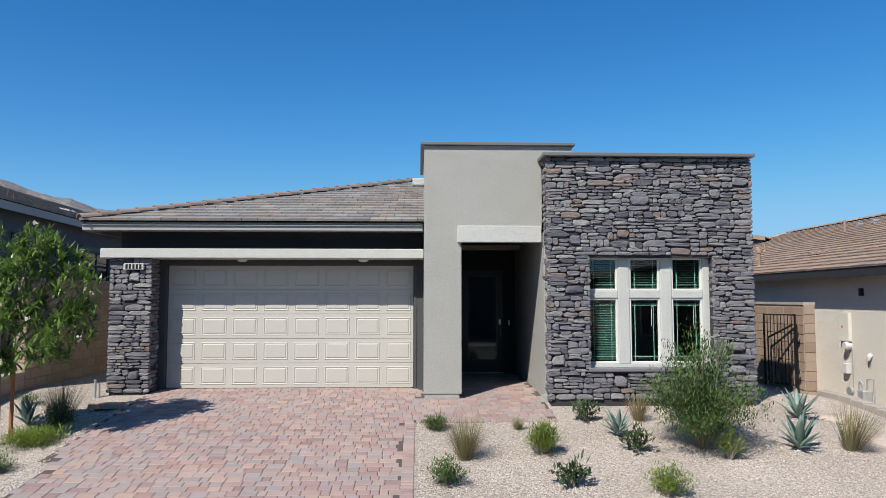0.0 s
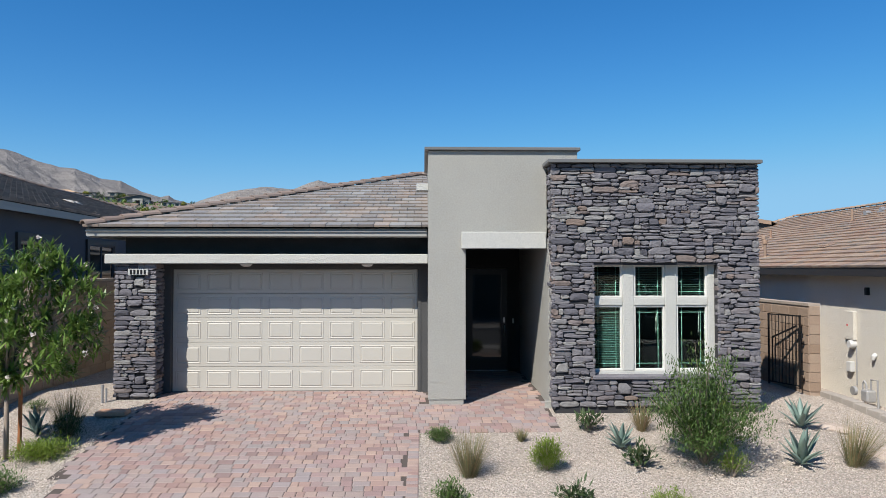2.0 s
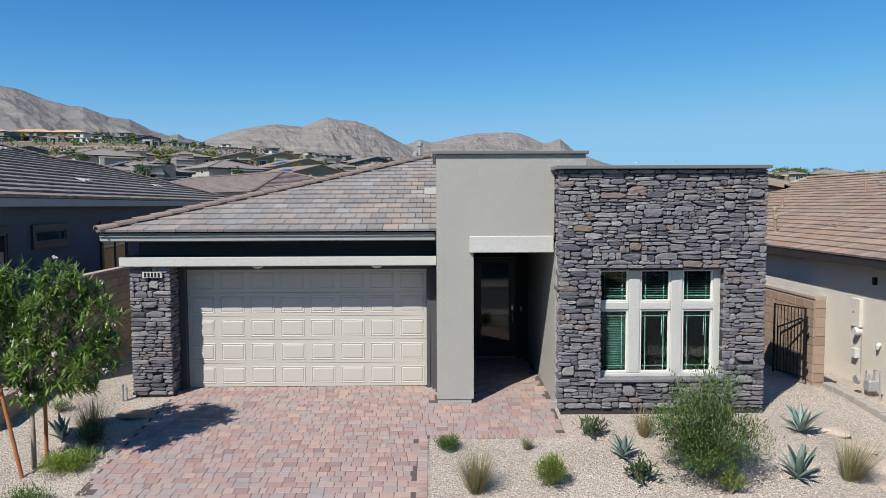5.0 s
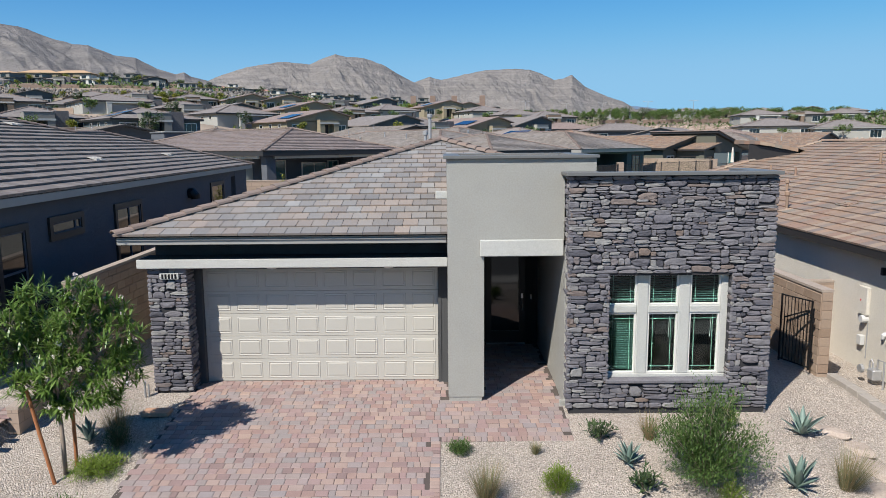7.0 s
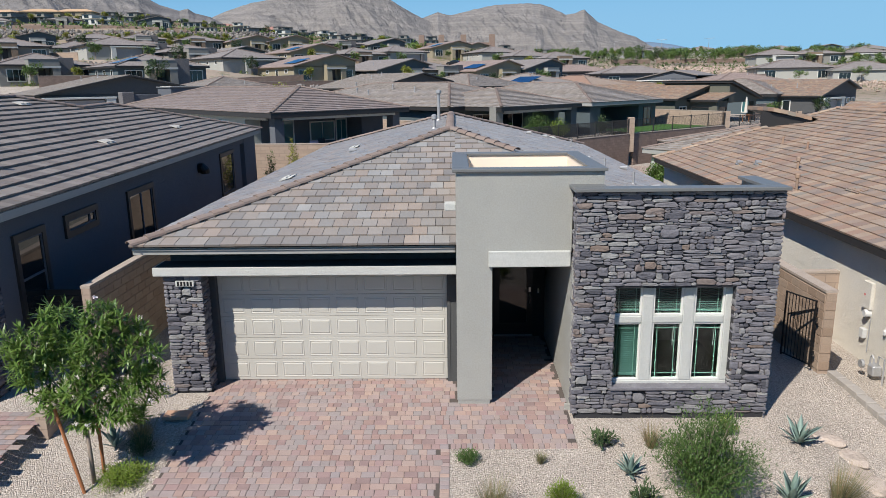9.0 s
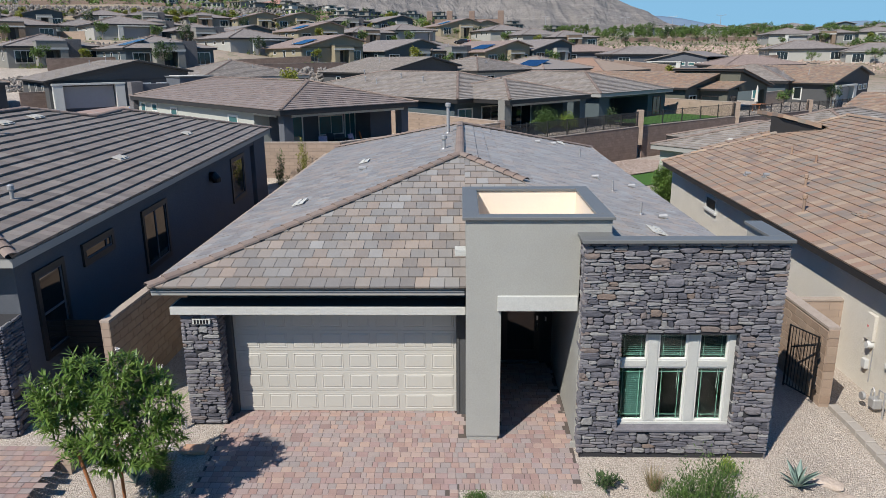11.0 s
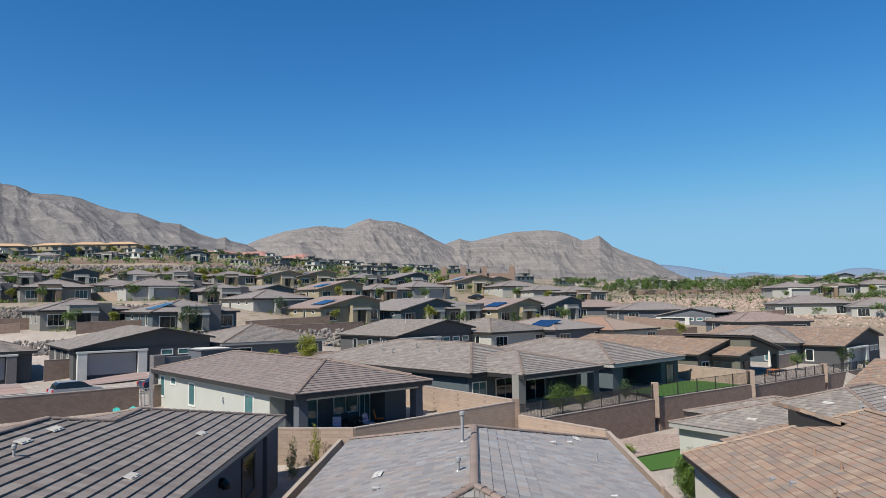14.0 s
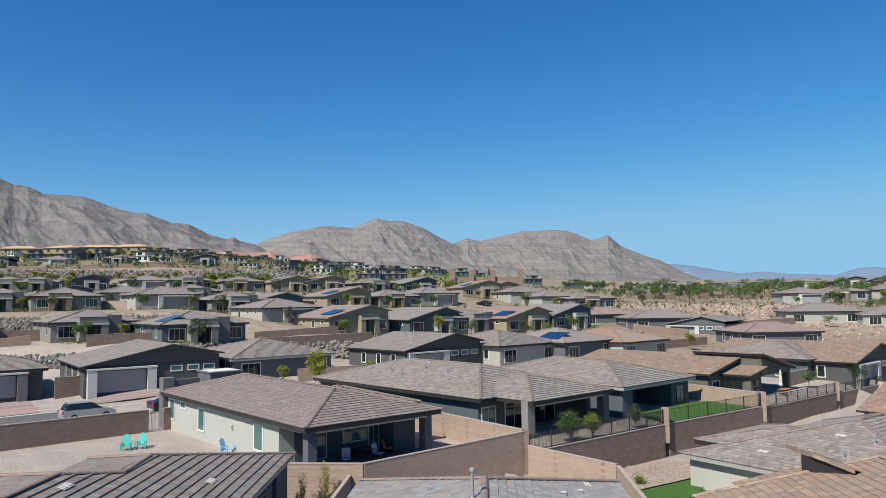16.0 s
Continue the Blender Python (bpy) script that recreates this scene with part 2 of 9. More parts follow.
TILE_CAP = surf("ridge_tile", [(0.185, 0.14, 0.118), (0.235, 0.18, 0.15), (0.205, 0.165, 0.143)], 0.8, 35, 0.2, 2, 0.15, 0.5, 0.006, pieces=True)
METAL_CAP = surf("painted_coping", [(0.125, 0.128, 0.125), (0.14, 0.143, 0.14)], 0.45, 12, 0.04, 1.2, 0.06, 0.08, 0.003, spec=0.5)
GUTTER = surf("painted_gutter", [(0.281, 0.276, 0.255), (0.306, 0.302, 0.281)], 0.5, 15, 0.05, 1.0, 0.08, 0.05, 0.003, spec=0.45)
DOOR_PAINT = surf("garage_door_paint", [(0.424, 0.408, 0.364), (0.448, 0.432, 0.384)], 0.55, 70, 0.03, 0.9, 0.04, 0.15, 0.002, stretch=(0.25, 1, 1), spec=0.4)
VINYL = plain("white_vinyl", (0.612, 0.603, 0.561), 0.4)
MUNTIN = plain("pale_green_bar", (0.22, 0.36, 0.31), 0.4)
BLIND = plain("window_blind", (0.065, 0.13, 0.12), 0.6)
BLACK_METAL = plain("black_metal", (0.012, 0.012, 0.013), 0.45, 0.3)
DARK_FRAME = plain("bronze_frame", (0.025, 0.023, 0.022), 0.5)
STEEL = plain("brushed_steel", (0.55, 0.55, 0.56), 0.3, 1.0)
PIPE_GREY = surf("galvanised_pipe", [(0.33, 0.33, 0.33), (0.38, 0.38, 0.38)], 0.5, 25, 0.1, 4, 0.1, 0.1, 0.002, metal=0.4)
GLASS = plain("clear_glass", (0.55, 0.72, 0.68), 0.0, 0.0, 0.5, 1.0)
DARK_GLASS = plain("tinted_glass", (0.014, 0.020, 0.022), 0.04, 0.0, 0.6)
WINDOW_GLASS = plain("mirroring_glass", (0.012, 0.014, 0.016), 0.03, 0.0, 1.0)
TEAL_GLASS = plain("coated_glass", (0.05, 0.13, 0.135), 0.05, 0.0, 0.7)
# room surfaces coloured almost black, indoor dimness put into the colour
ROOM_DIM = surf("room_wall_dimmed", [(0.05, 0.05, 0.048)], 0.9, 5, 0.05, 0.5, 0.05, 0)
WHITE_PLASTIC = plain("white_plastic", (0.50, 0.50, 0.485), 0.45)
BLOCK = surf("split_block", [(0.255, 0.183, 0.132), (0.289, 0.212, 0.157), (0.315, 0.238, 0.178), (0.272, 0.204, 0.153)], 0.92, 40, 0.25, 2.0, 0.15, 0.7, 0.01, pieces=True)
BLOCK_FAR = block_surf("block_wall_tan", [(0.31, 0.235, 0.18), (0.35, 0.265, 0.205)])
BLOCK_BROWN = block_surf("block_wall_brown", [(0.20, 0.142, 0.112), (0.24, 0.172, 0.136)])
BLOCK_CAP = surf("block_cap", [(0.30, 0.245, 0.20), (0.36, 0.30, 0.25), (0.27, 0.22, 0.18)], 0.92, 30, 0.25, 2.0, 0.15, 0.6, 0.01)
CURB = surf("grey_curb_block", [(0.30, 0.27, 0.24), (0.35, 0.32, 0.285)], 0.92, 40, 0.2, 1.5, 0.15, 0.5, 0.008)
CONCRETE = surf("pale_concrete", [(0.42, 0.40, 0.36), (0.47, 0.45, 0.41)], 0.9, 40, 0.12, 1.5, 0.15, 0.4, 0.006)
BOULDER = surf("pale_boulder", [(0.33, 0.27, 0.225), (0.42, 0.35, 0.295), (0.29, 0.225, 0.185)], 0.92, 18, 0.3, 3.0, 0.25, 1.0, 0.03)
TERRACOTTA_FLAG = surf("flagstone_rust", [(0.42, 0.25, 0.165), (0.46, 0.29, 0.2)], 0.92, 30, 0.2, 3, 0.2, 0.5, 0.01)
WOOD_STAKE = surf("stained_stake", [(0.30, 0.115, 0.045), (0.36, 0.15, 0.065)], 0.75, 22, 0.3, 5, 0.2, 0.4, 0.004, stretch=(1, 1, 0.12))
BARK = surf("smooth_bark", [(0.24, 0.19, 0.15), (0.30, 0.25, 0.20)], 0.85, 28, 0.3, 5, 0.25, 0.7, 0.006, stretch=(1, 1, 0.3))
LEAF_OLEANDER = leaf_surf("oleander_leaf", [(0.082, 0.155, 0.032), (0.13, 0.215, 0.046), (0.19, 0.28, 0.07), (0.10, 0.18, 0.038)], 0.34, 0.32)
PETAL = leaf_surf("pale_petal", [(0.80, 0.70, 0.68), (0.85, 0.80, 0.76)], 0.6, 0.3)
LEAF_AGAVE = surf("agave_leaf", [(0.155, 0.225, 0.195), (0.20, 0.27, 0.23), (0.13, 0.19, 0.155)], 0.55, 20, 0.1, 5, 0.15, 0.1, 0.003, pieces=True)
LEAF_SHRUB = leaf_surf("shrub_leaf", [(0.035, 0.072, 0.014), (0.06, 0.112, 0.022), (0.10, 0.16, 0.04)], 0.6, 0.12)
LEAF_BRIGHT = leaf_surf("bright_leaf", [(0.115, 0.175, 0.022), (0.165, 0.235, 0.03), (0.21, 0.27, 0.05)], 0.55, 0.25)
LEAF_DARK = leaf_surf("dark_leaf", [(0.03, 0.06, 0.022), (0.05, 0.085, 0.03), (0.075, 0.11, 0.042)], 0.6, 0.15)
GRASS_DRY = leaf_surf("dry_grass", [(0.26, 0.20, 0.105), (0.34, 0.255, 0.14), (0.16, 0.165, 0.075), (0.30, 0.18, 0.09)], 0.7, 0.2)
GRASS_GREEN = leaf_surf("grey_green_grass", [(0.12, 0.135, 0.06), (0.175, 0.18, 0.085), (0.22, 0.20, 0.11)], 0.7, 0.2)
LEAF_FAR = leaf_surf("far_leaf", [(0.065, 0.115, 0.028), (0.10, 0.165, 0.04), (0.145, 0.205, 0.055)], 0.7, 0.12)
LEAF_YELLOW = leaf_surf("yellow_green_leaf", [(0.20, 0.22, 0.03), (0.28, 0.28, 0.04), (0.15, 0.19, 0.04)], 0.6, 0.25)
PINK_GRAVEL = gravel_surf("pink_pebbles", [(0.30, 0.22, 0.18), (0.42, 0.33, 0.28), (0.52, 0.43, 0.37), (0.36, 0.27, 0.22)], 9, 0.08)
TURF = surf("lawn_turf", [(0.036, 0.095, 0.014), (0.055, 0.13, 0.022)], 0.9, 60, 0.35, 3, 0.15, 0.8, 0.02)
ASPHALT = surf("asphalt", [(0.10, 0.10, 0.10), (0.12, 0.12, 0.12)], 0.9, 50, 0.15, 0.5, 0.12, 0.4, 0.006)
TILE_FAR_GREY = far_tile_surf("far_tile_grey", [(0.15, 0.132, 0.122), (0.20, 0.175, 0.16), (0.25, 0.225, 0.205)])
TILE_FAR_BROWN = far_tile_surf("far_tile_brown", [(0.18, 0.135, 0.115), (0.23, 0.175, 0.15), (0.28, 0.215, 0.185)])
SOLAR = plain("solar_cell", (0.012, 0.028, 0.075), 0.12, 0.0, 0.8)


# ---- mesh helpers ----
class Shape:
    """Gathers vertices and faces into one mesh."""

    def __init__(self):
        self.v, self.f = [], []

    def add(self, verts, faces):
        n = len(self.v)
        self.v += [tuple(p) for p in verts]
        self.f += [tuple(i + n for i in f) for f in faces]
        return self

    def box(self, x0, x1, y0, y1, z0, z1, m=None):
        p = [Vector(q) for q in ((x0, y0, z0), (x1, y0, z0), (x1, y1, z0), (x0, y1, z0), (x0, y0, z1), (x1, y0, z1), (x1, y1, z1), (x0, y1, z1))]
        if m is not None:
            p = [m @ q for q in p]
        return self.add(p, [(3, 2, 1, 0), (4, 5, 6, 7), (0, 1, 5, 4), (1, 2, 6, 5), (2, 3, 7, 6), (3, 0, 4, 7)])

    def soft(self, x0, x1, y0, y1, z0, z1, b=0.01, m=None):
        """A box with chamfered edges."""
        c, h = ((x0 + x1) / 2, (y0 + y1) / 2, (z0 + z1) / 2), (abs(x1 - x0) / 2, abs(y1 - y0) / 2, abs(z1 - z0) / 2)
        b = min(b, *(q * 0.45 for q in h))
        bm = bmesh.new()
        bmesh.ops.create_cube(bm, size=2.0)
        for q in bm.verts:
            q.co = Vector([c[i] + q.co[i] * h[i] for i in range(3)])
        bmesh.ops.bevel(bm, geom=bm.edges[:], offset=b, segments=1, affect="EDGES")
        bm.verts.index_update()
        vs = [(m @ q.co if m is not None else q.co) for q in bm.verts]
        self.add(vs, [[q.index for q in f.verts] for f in bm.faces])
        bm.free()
        return self

    def prism(self, poly, z0, z1, m=None):
        n = len(poly)
        p = [Vector((x, y, z0)) for x, y in poly] + [Vector((x, y, z1)) for x, y in poly]
        if m is not None:
            p = [m @ q for q in p]
        return self.add(p, [tuple(range(n))[::-1], tuple(range(n, 2 * n))] + [(i, (i + 1) % n, n + (i + 1) % n, n + i) for i in range(n)])

    def poly(self, pts):
        return self.add(pts, [tuple(range(len(pts)))])

    def tube(self, pts, radii, n=8, cap=True):
        """A tube through points with a radius at each."""
        pts = [Vector(p) for p in pts]
        if not isinstance(radii, (list, tuple)):
            radii = [radii] * len(pts)
        vs, side = [], None
        for i, p in enumerate(pts):
            d = (pts[min(i + 1, len(pts) - 1)] - pts[max(i - 1, 0)]).normalized()
            side = (side - d * side.dot(d)) if side is not None else d.cross(Vector((0.31, 0.83, 0.47)))
            side.normalize()
            w = d.cross(side)
            vs += [p + (side * math.cos(a) + w * math.sin(a)) * radii[i] for a in (2 * math.pi * k / n for k in range(n))]
        fs = [(i * n + k, i * n + (k + 1) % n, (i + 1) * n + (k + 1) % n, (i + 1) * n + k) for i in range(len(pts) - 1) for k in range(n)]
        if cap:
            fs += [tuple(range(n))[::-1], tuple(range((len(pts) - 1) * n, len(pts) * n))]
        return self.add(vs, fs)

    def mesh(self, name, mat, smooth=False):
        me = bpy.data.meshes.new(name)
        me.from_pydata(self.v, [], self.f)
        me.materials.append(mat)
        if smooth:
            me.polygons.foreach_set("use_smooth", [True] * len(me.polygons))
        me.update()
        return me


def boxes(name, rows, mat, parent, label=""):
    """Plain rectangular pieces, each a part of its own."""
    for i, q in enumerate(rows):
        part(name, Shape().box(*q), mat, parent, label if i == 0 else "")


def soft_boxes(name, rows, mat, parent, label="", b=0.008):
    for i, q in enumerate(rows):
        part(name, Shape().soft(*q, b), mat, parent, label if i == 0 else "")


def part(name, shape, mat, parent=None, label="", smooth=False, kind=""):
    """Links a gathered shape as one mesh object under a thing or a part."""
    ob = new(name, shape.mesh(name, mat, smooth))
    if parent is not None:
        ob.parent = parent
    return tagged(ob, label=label, kind=kind)


def thing(name, label, category, at=None, group=""):
    ob = new(name)
    ob.empty_display_size = 0.2
    if at is not None:
        ob.matrix_basis = at
    return tagged(ob, label=label, category=category, group=group)


def smooth_step(a, b, x):
    t = min(1.0, max(0.0, (x - a) / (b - a)))
    return t * t * (3 - 2 * t)


def behind_lot(x, y):
    """How far a place lies behind the back wall of the lot, which runs level and then askew to the right."""
    return y - 26.5 if x < -6.8 else y - 26.5 - 0.82 * (min(x, 2.9) + 6.8) - 0.93 * max(0.0, x - 2.9)


LAND_LEFT = [(66, 2.4), (82, 2.7), (90, 6.3), (108, 6.6), (118, 11.0), (150, 11.6), (180, 12.8), (193, 16.8), (224, 17.4), (240, 21.5), (258, 27), (330, 33), (450, 47), (700, 66), (1300, 92)]
LAND_MIDDLE = [(66, 2.3), (98, 2.6), (112, 5.0), (135, 5.7), (158, 6.8), (168, 10.4), (192, 10.8), (210, 14.6), (240, 15.8), (330, 22), (450, 32), (700, 44), (1300, 70)]
LAND_RIGHT = [(66, 1.6), (100, 1.9), (135, 3.3), (150, 5.2), (165, 6.1), (200, 9.0), (260, 11.8), (330, 16), (450, 18), (700, 24), (1300, 45)]


def along(prof, y):
    for (a, p), (b, q) in zip(prof, prof[1:]):
        if y <= b:
            return p + (q - p) * max(0.0, (y - a) / (b - a))
    return prof[-1][1]


def land(u, y):
    """The rising land behind: terraces on one side, a gentle slope in the middle, open desert on the other; u is the bearing."""
    if u < -0.14:
        f = min(1.0, (-0.14 - u) / 0.3)
        return along(LAND_MIDDLE, y) * (1 - f) + along(LAND_LEFT, y) * f
    f = smooth_step(-0.14, 0.2, u)
    return along(LAND_MIDDLE, y) * (1 - f) + along(LAND_RIGHT, y) * f


def ground_z(x, y):
    """Height of the ground: a front yard that falls to the street, a lower lot beside it, and land that climbs to the hills."""
    d = min(8.0, max(0.0, -y))
    z = -0.068 * min(d, 1.15) - 0.105 * max(0.0, d - 1.15) - 0.2 * smooth_step(-8.4, -10.4, y)
    z -= 0.06 * smooth_step(-4.9, -5.5, x) * smooth_step(-7.7, -7.2, x) * smooth_step(-0.5, -1.5, y)
    back = smooth_step(-0.2, 0.25, behind_lot(x, y))
    z -= (0.28 * smooth_step(6.3, 8.3, x) + 0.34 * smooth_step(8.75, 9.0, x)) * (1 - back)
    z += 0.3 * smooth_step(-7.75, -7.95, x) * (1 - back)
    z += 1.45 * back + 0.35 * smooth_step(45, 62, y)
    o = (x + 64) * 0.72 - (y - 29.5) * 0.69
    z -= 0.14 * smooth_step(-7.0, -4.2, o) * smooth_step(9.6, 8.8, o) * back * smooth_step(-20, -24, x) * smooth_step(66, 62, y)
    z += smooth_step(62, 68, y) * (land(x / (max(y, 60.0) + 14.3), y) - 1.8)
    return z




# ---- roofs ----
def tile_quads(poly, w=0.30, e=0.37, t=0.034, seed=1, gap=0.005):
    """Tiles over a convex roof polygon given in (u, v), v up the slope: tuples of u and v bounds."""
    r = random.Random(seed)
    v0, v1 = min(p[1] for p in poly), max(p[1] for p in poly)

    def span(v):
        xs = []
        for (ax, ay), (bx, by) in zip(poly, poly[1:] + poly[:1]):
            if (ay <= v <= by or by <= v <= ay) and abs(ay - by) > 1e-6:
                xs.append(ax + (bx - ax) * (v - ay) / (by - ay))
            elif abs(ay - v) < 1e-6 and abs(by - v) < 1e-6:
                xs += [ax, bx]
        return (min(xs), max(xs)) if xs else None
    out = []
    row, v = 0, v0
    while v < v1 - 0.05:
        va, vb = v, min(v + e * 1.06, v1)
        a, b = span(va + 1e-4), span(vb - 1e-4)
        if a and b:
            lo = math.floor((min(a[0], b[0])) / w) - 1
            hi = math.ceil((max(a[1], b[1])) / w) + 1
            off = (0.5 if row % 2 else 0.0) * w + r.uniform(-0.01, 0.01)
            for i in range(lo, hi):
                u0, u1 = i * w + off + gap, (i + 1) * w + off - gap
                q = (max(u0, a[0]), min(u1, a[1]), max(u0, b[0]), min(u1, b[1]))
                if q[1] - q[0] > 0.03 or q[3] - q[2] > 0.03:
                    l0, l1 = (q[0], q[1]) if q[1] > q[0] else ((q[0] + q[1]) / 2,) * 2
                    h0, h1 = (q[2], q[3]) if q[3] > q[2] else ((q[2] + q[3]) / 2,) * 2
                    full = l0 == u0 and l1 == u1 and h0 == u0 and h1 == u1
                    out.append((l0, l1, h0, h1, va, vb, t + r.uniform(-0.004, 0.006), full))
        v += e
        row += 1
    return out


def tile_shape(q, u=0.0, v=0.0):
    l0, l1, h0, h1, va, vb, t, _ = q
    va, vb, l0, l1, h0, h1 = va - v, vb - v, l0 - u, l1 - u, h0 - u, h1 - u
    return [(l0, va, -0.01), (l1, va, -0.01), (l1, va, t), (l0, va, t), (h1, vb, 0.004), (h0, vb, 0.004)], [(0, 1, 2, 3), (3, 2, 4, 5), (0, 3, 5), (1, 4, 2)]


def slope_frame(o, along, up):
    """Matrix that takes (u, v, n) on a roof slope to the world."""
    u, v = Vector(along).normalized(), Vector(up).normalized()
    v = (v - u * v.dot(u)).normalized()
    n = u.cross(v)
    m = Matrix((u, v, n)).transposed().to_4x4()
    m.translation = Vector(o)
    return m


def to_uv(m, pts):
    inv = m.inverted()
    return [tuple((inv @ Vector(p))[:2]) for p in pts]


def tiled_slope(name, pts, mat, parent, w=0.30, e=0.37, t=0.034, seed=1, label="", lift=0.012):
    """One slope of tiles, joined, over a convex polygon whose first edge is the eave."""
    m = slope_frame(pts[0], Vector(pts[1]) - Vector(pts[0]), Vector(pts[-1]) - Vector(pts[0]))
    s = Shape()
    for q in tile_quads(to_uv(m, pts), w, e, t, seed):
        vs, fs = tile_shape(q)
        s.add([m @ (Vector(p) + Vector((0, 0, lift))) for p in vs], fs)
    return part(name, s, mat, parent, label, kind="stuff")


def cap_row(s, p0, p1, r=0.13, step=0.36, lift=0.06, seed=0):
    """Overlapping rounded cap tiles along a hip or ridge."""
    p0, p1 = Vector(p0), Vector(p1)
    d = (p1 - p0)
    n = max(1, round(d.length / step))
    d.normalize()
    side = d.cross(Vector((0, 0, 1))).normalized()
    up = side.cross(d)
    L = (p1 - p0).length / n
    for i in range(n):
        a, b = p0 + d * (i * L - 0.02), p0 + d * ((i + 1) * L + 0.02)
        vs = []
        for p, rr, h in ((a, r * 1.06, lift + 0.022), (b, r * 0.94, lift)):
            for k in range(7):
                ang = math.pi * k / 6
                vs.append(p + side * math.cos(ang) * rr + up * (math.sin(ang) * rr * 0.62 + h - 0.03))
            for k in range(7):
                ang = math.pi * k / 6
                vs.append(p + side * math.cos(ang) * (rr - 0.02) + up * (math.sin(ang) * (rr * 0.62 - 0.02) + h - 0.03))
        fs = [(k, k + 1, 15 + k, 14 + k) for k in range(6)] + [(7 + k, k, k + 1, 8 + k)[::-1] for k in range(6)]
        s.add(vs, fs)
    return s


def vent_pipe(parent, p, h=0.35, r=0.045, cap=False, mat=None):
    s = Shape()
    x, y, z = p
    s.tube([(x, y, z - 0.1), (x, y, z + h)], r, 10)
    s.tube([(x, y, z - 0.05), (x, y, z + 0.05)], [r * 2.2, r * 1.2], 10)
    if cap:
        s.tube([(x, y, z + h), (x, y, z + h + 0.03), (x, y, z + h + 0.13), (x, y, z + h + 0.16)], [r, r * 1.7, r * 1.7, r * 0.9], 12)
    return part("vent_pipe", s, mat or PIPE_GREY, parent)


def roof_vent(parent, p, up):
    """A small hooded vent that faces down the slope."""
    x, y, z = p
    s = Shape()
    ux, uy = up
    m = Matrix.Translation((x, y, z)) @ Matrix.Rotation(math.atan2(uy, ux) - math.pi / 2, 4, "Z")
    s.tube([m @ Vector((0, -0.02, 0.09)), m @ Vector((0, 0.2, 0.10))], [0.085, 0.05], 10)
    s.box(-0.14, 0.14, -0.05, 0.25, 0.0, 0.03, m)
    return part("roof_vent", s, PIPE_GREY, parent)


# ---- ledge stone ----
def stone_layout(x0, x1, z0, z1, seed, hole=None):
    """Wavering courses of long thin stones, split and doubled at random, with larger ones let in: centre, width, height and lean."""
    r = random.Random(seed)
    wide = x1 - x0 > 1.2
    wave = lambda x, z: (0.022 * math.sin(2.3 * x + 3.1 * z + seed) + 0.014 * math.sin(5.7 * x - 4.3 * z)) * min(1.0, 6 * max(0.0, min(z - z0, z1 - z))) if wide else 0.0
    big = []
    for _ in range(int((x1 - x0) * (z1 - z0) * 2.6)):
        w, h = r.choice(((r.uniform(0.17, 0.26), r.uniform(0.15, 0.22)), (r.uniform(0.26, 0.42), r.uniform(0.12, 0.17))))
        if w > x1 - x0 - 0.1:
            continue
        a, b = r.uniform(x0, x1 - w), r.uniform(z0 + 0.1, z1 - h - 0.05)
        if all(a + w < q[0] - 0.06 or a > q[1] + 0.06 or b + h < q[2] - 0.06 or b > q[3] + 0.06 for q in big) and \
                not (hole and a < hole[1] + 0.05 and a + w > hole[0] - 0.05 and b < hole[3] + 0.05 and b + h > hole[2] - 0.05):
            big.append((a, a + w, b, b + h))
    out = [((a + b) / 2, (c + d) / 2, b - a, d - c) for a, b, c, d in big]
    z = z0
    while z < z1 - 0.02:
        h = min(r.choice((0.055, 0.068, 0.08, 0.092, 0.105, 0.12, 0.14)), z1 - z)
        if z1 - z - h < 0.05:
            h = z1 - z
        x = x0
        while x < x1 - 0.02:
            w = r.choice((0.11, 0.16, 0.21, 0.26, 0.32, 0.4)) * r.uniform(0.75, 1.2)
            if x1 - x - w < 0.1:
                w = x1 - x
            segs = [(x, x + w)]
            for a, b, c, d in big + ([hole] if hole else []):
                if c < z + h * 0.75 and d > z + h * 0.25:
                    segs = [q for p, t in segs for q in ((p, min(t, a)), (max(p, b), t)) if q[1] - q[0] > 0.035]
            for a, b in segs:
                if h > 0.1 and b - a > 0.14 and r.random() < 0.5:
                    f, g = r.uniform(0.36, 0.64), r.uniform(0.3, 0.7)
                    out.append(((a + b) / 2, z + h * f / 2, b - a, h * f))
                    if b - a > 0.26 and r.random() < 0.5:
                        m = a + (b - a) * g
                        out.append(((a + m) / 2, z + h * (1 + f) / 2, m - a, h * (1 - f)))
                        out.append(((m + b) / 2, z + h * (1 + f) / 2, b - m, h * (1 - f)))
                    else:
                        out.append(((a + b) / 2, z + h * (1 + f) / 2, b - a, h * (1 - f)))
                else:
                    out.append(((a + b) / 2, z + h / 2, b - a, h))
            x += w
        z += h
    near_hole = lambda x, z, w, h: hole is not None and hole[0] - w < x < hole[1] + w and hole[2] - h - 0.1 < z < hole[3] + h + 0.1
    return [(x, z + (0.0 if near_hole(x, z, w, h) else wave(x, z)), w, h) for x, z, w, h in out]


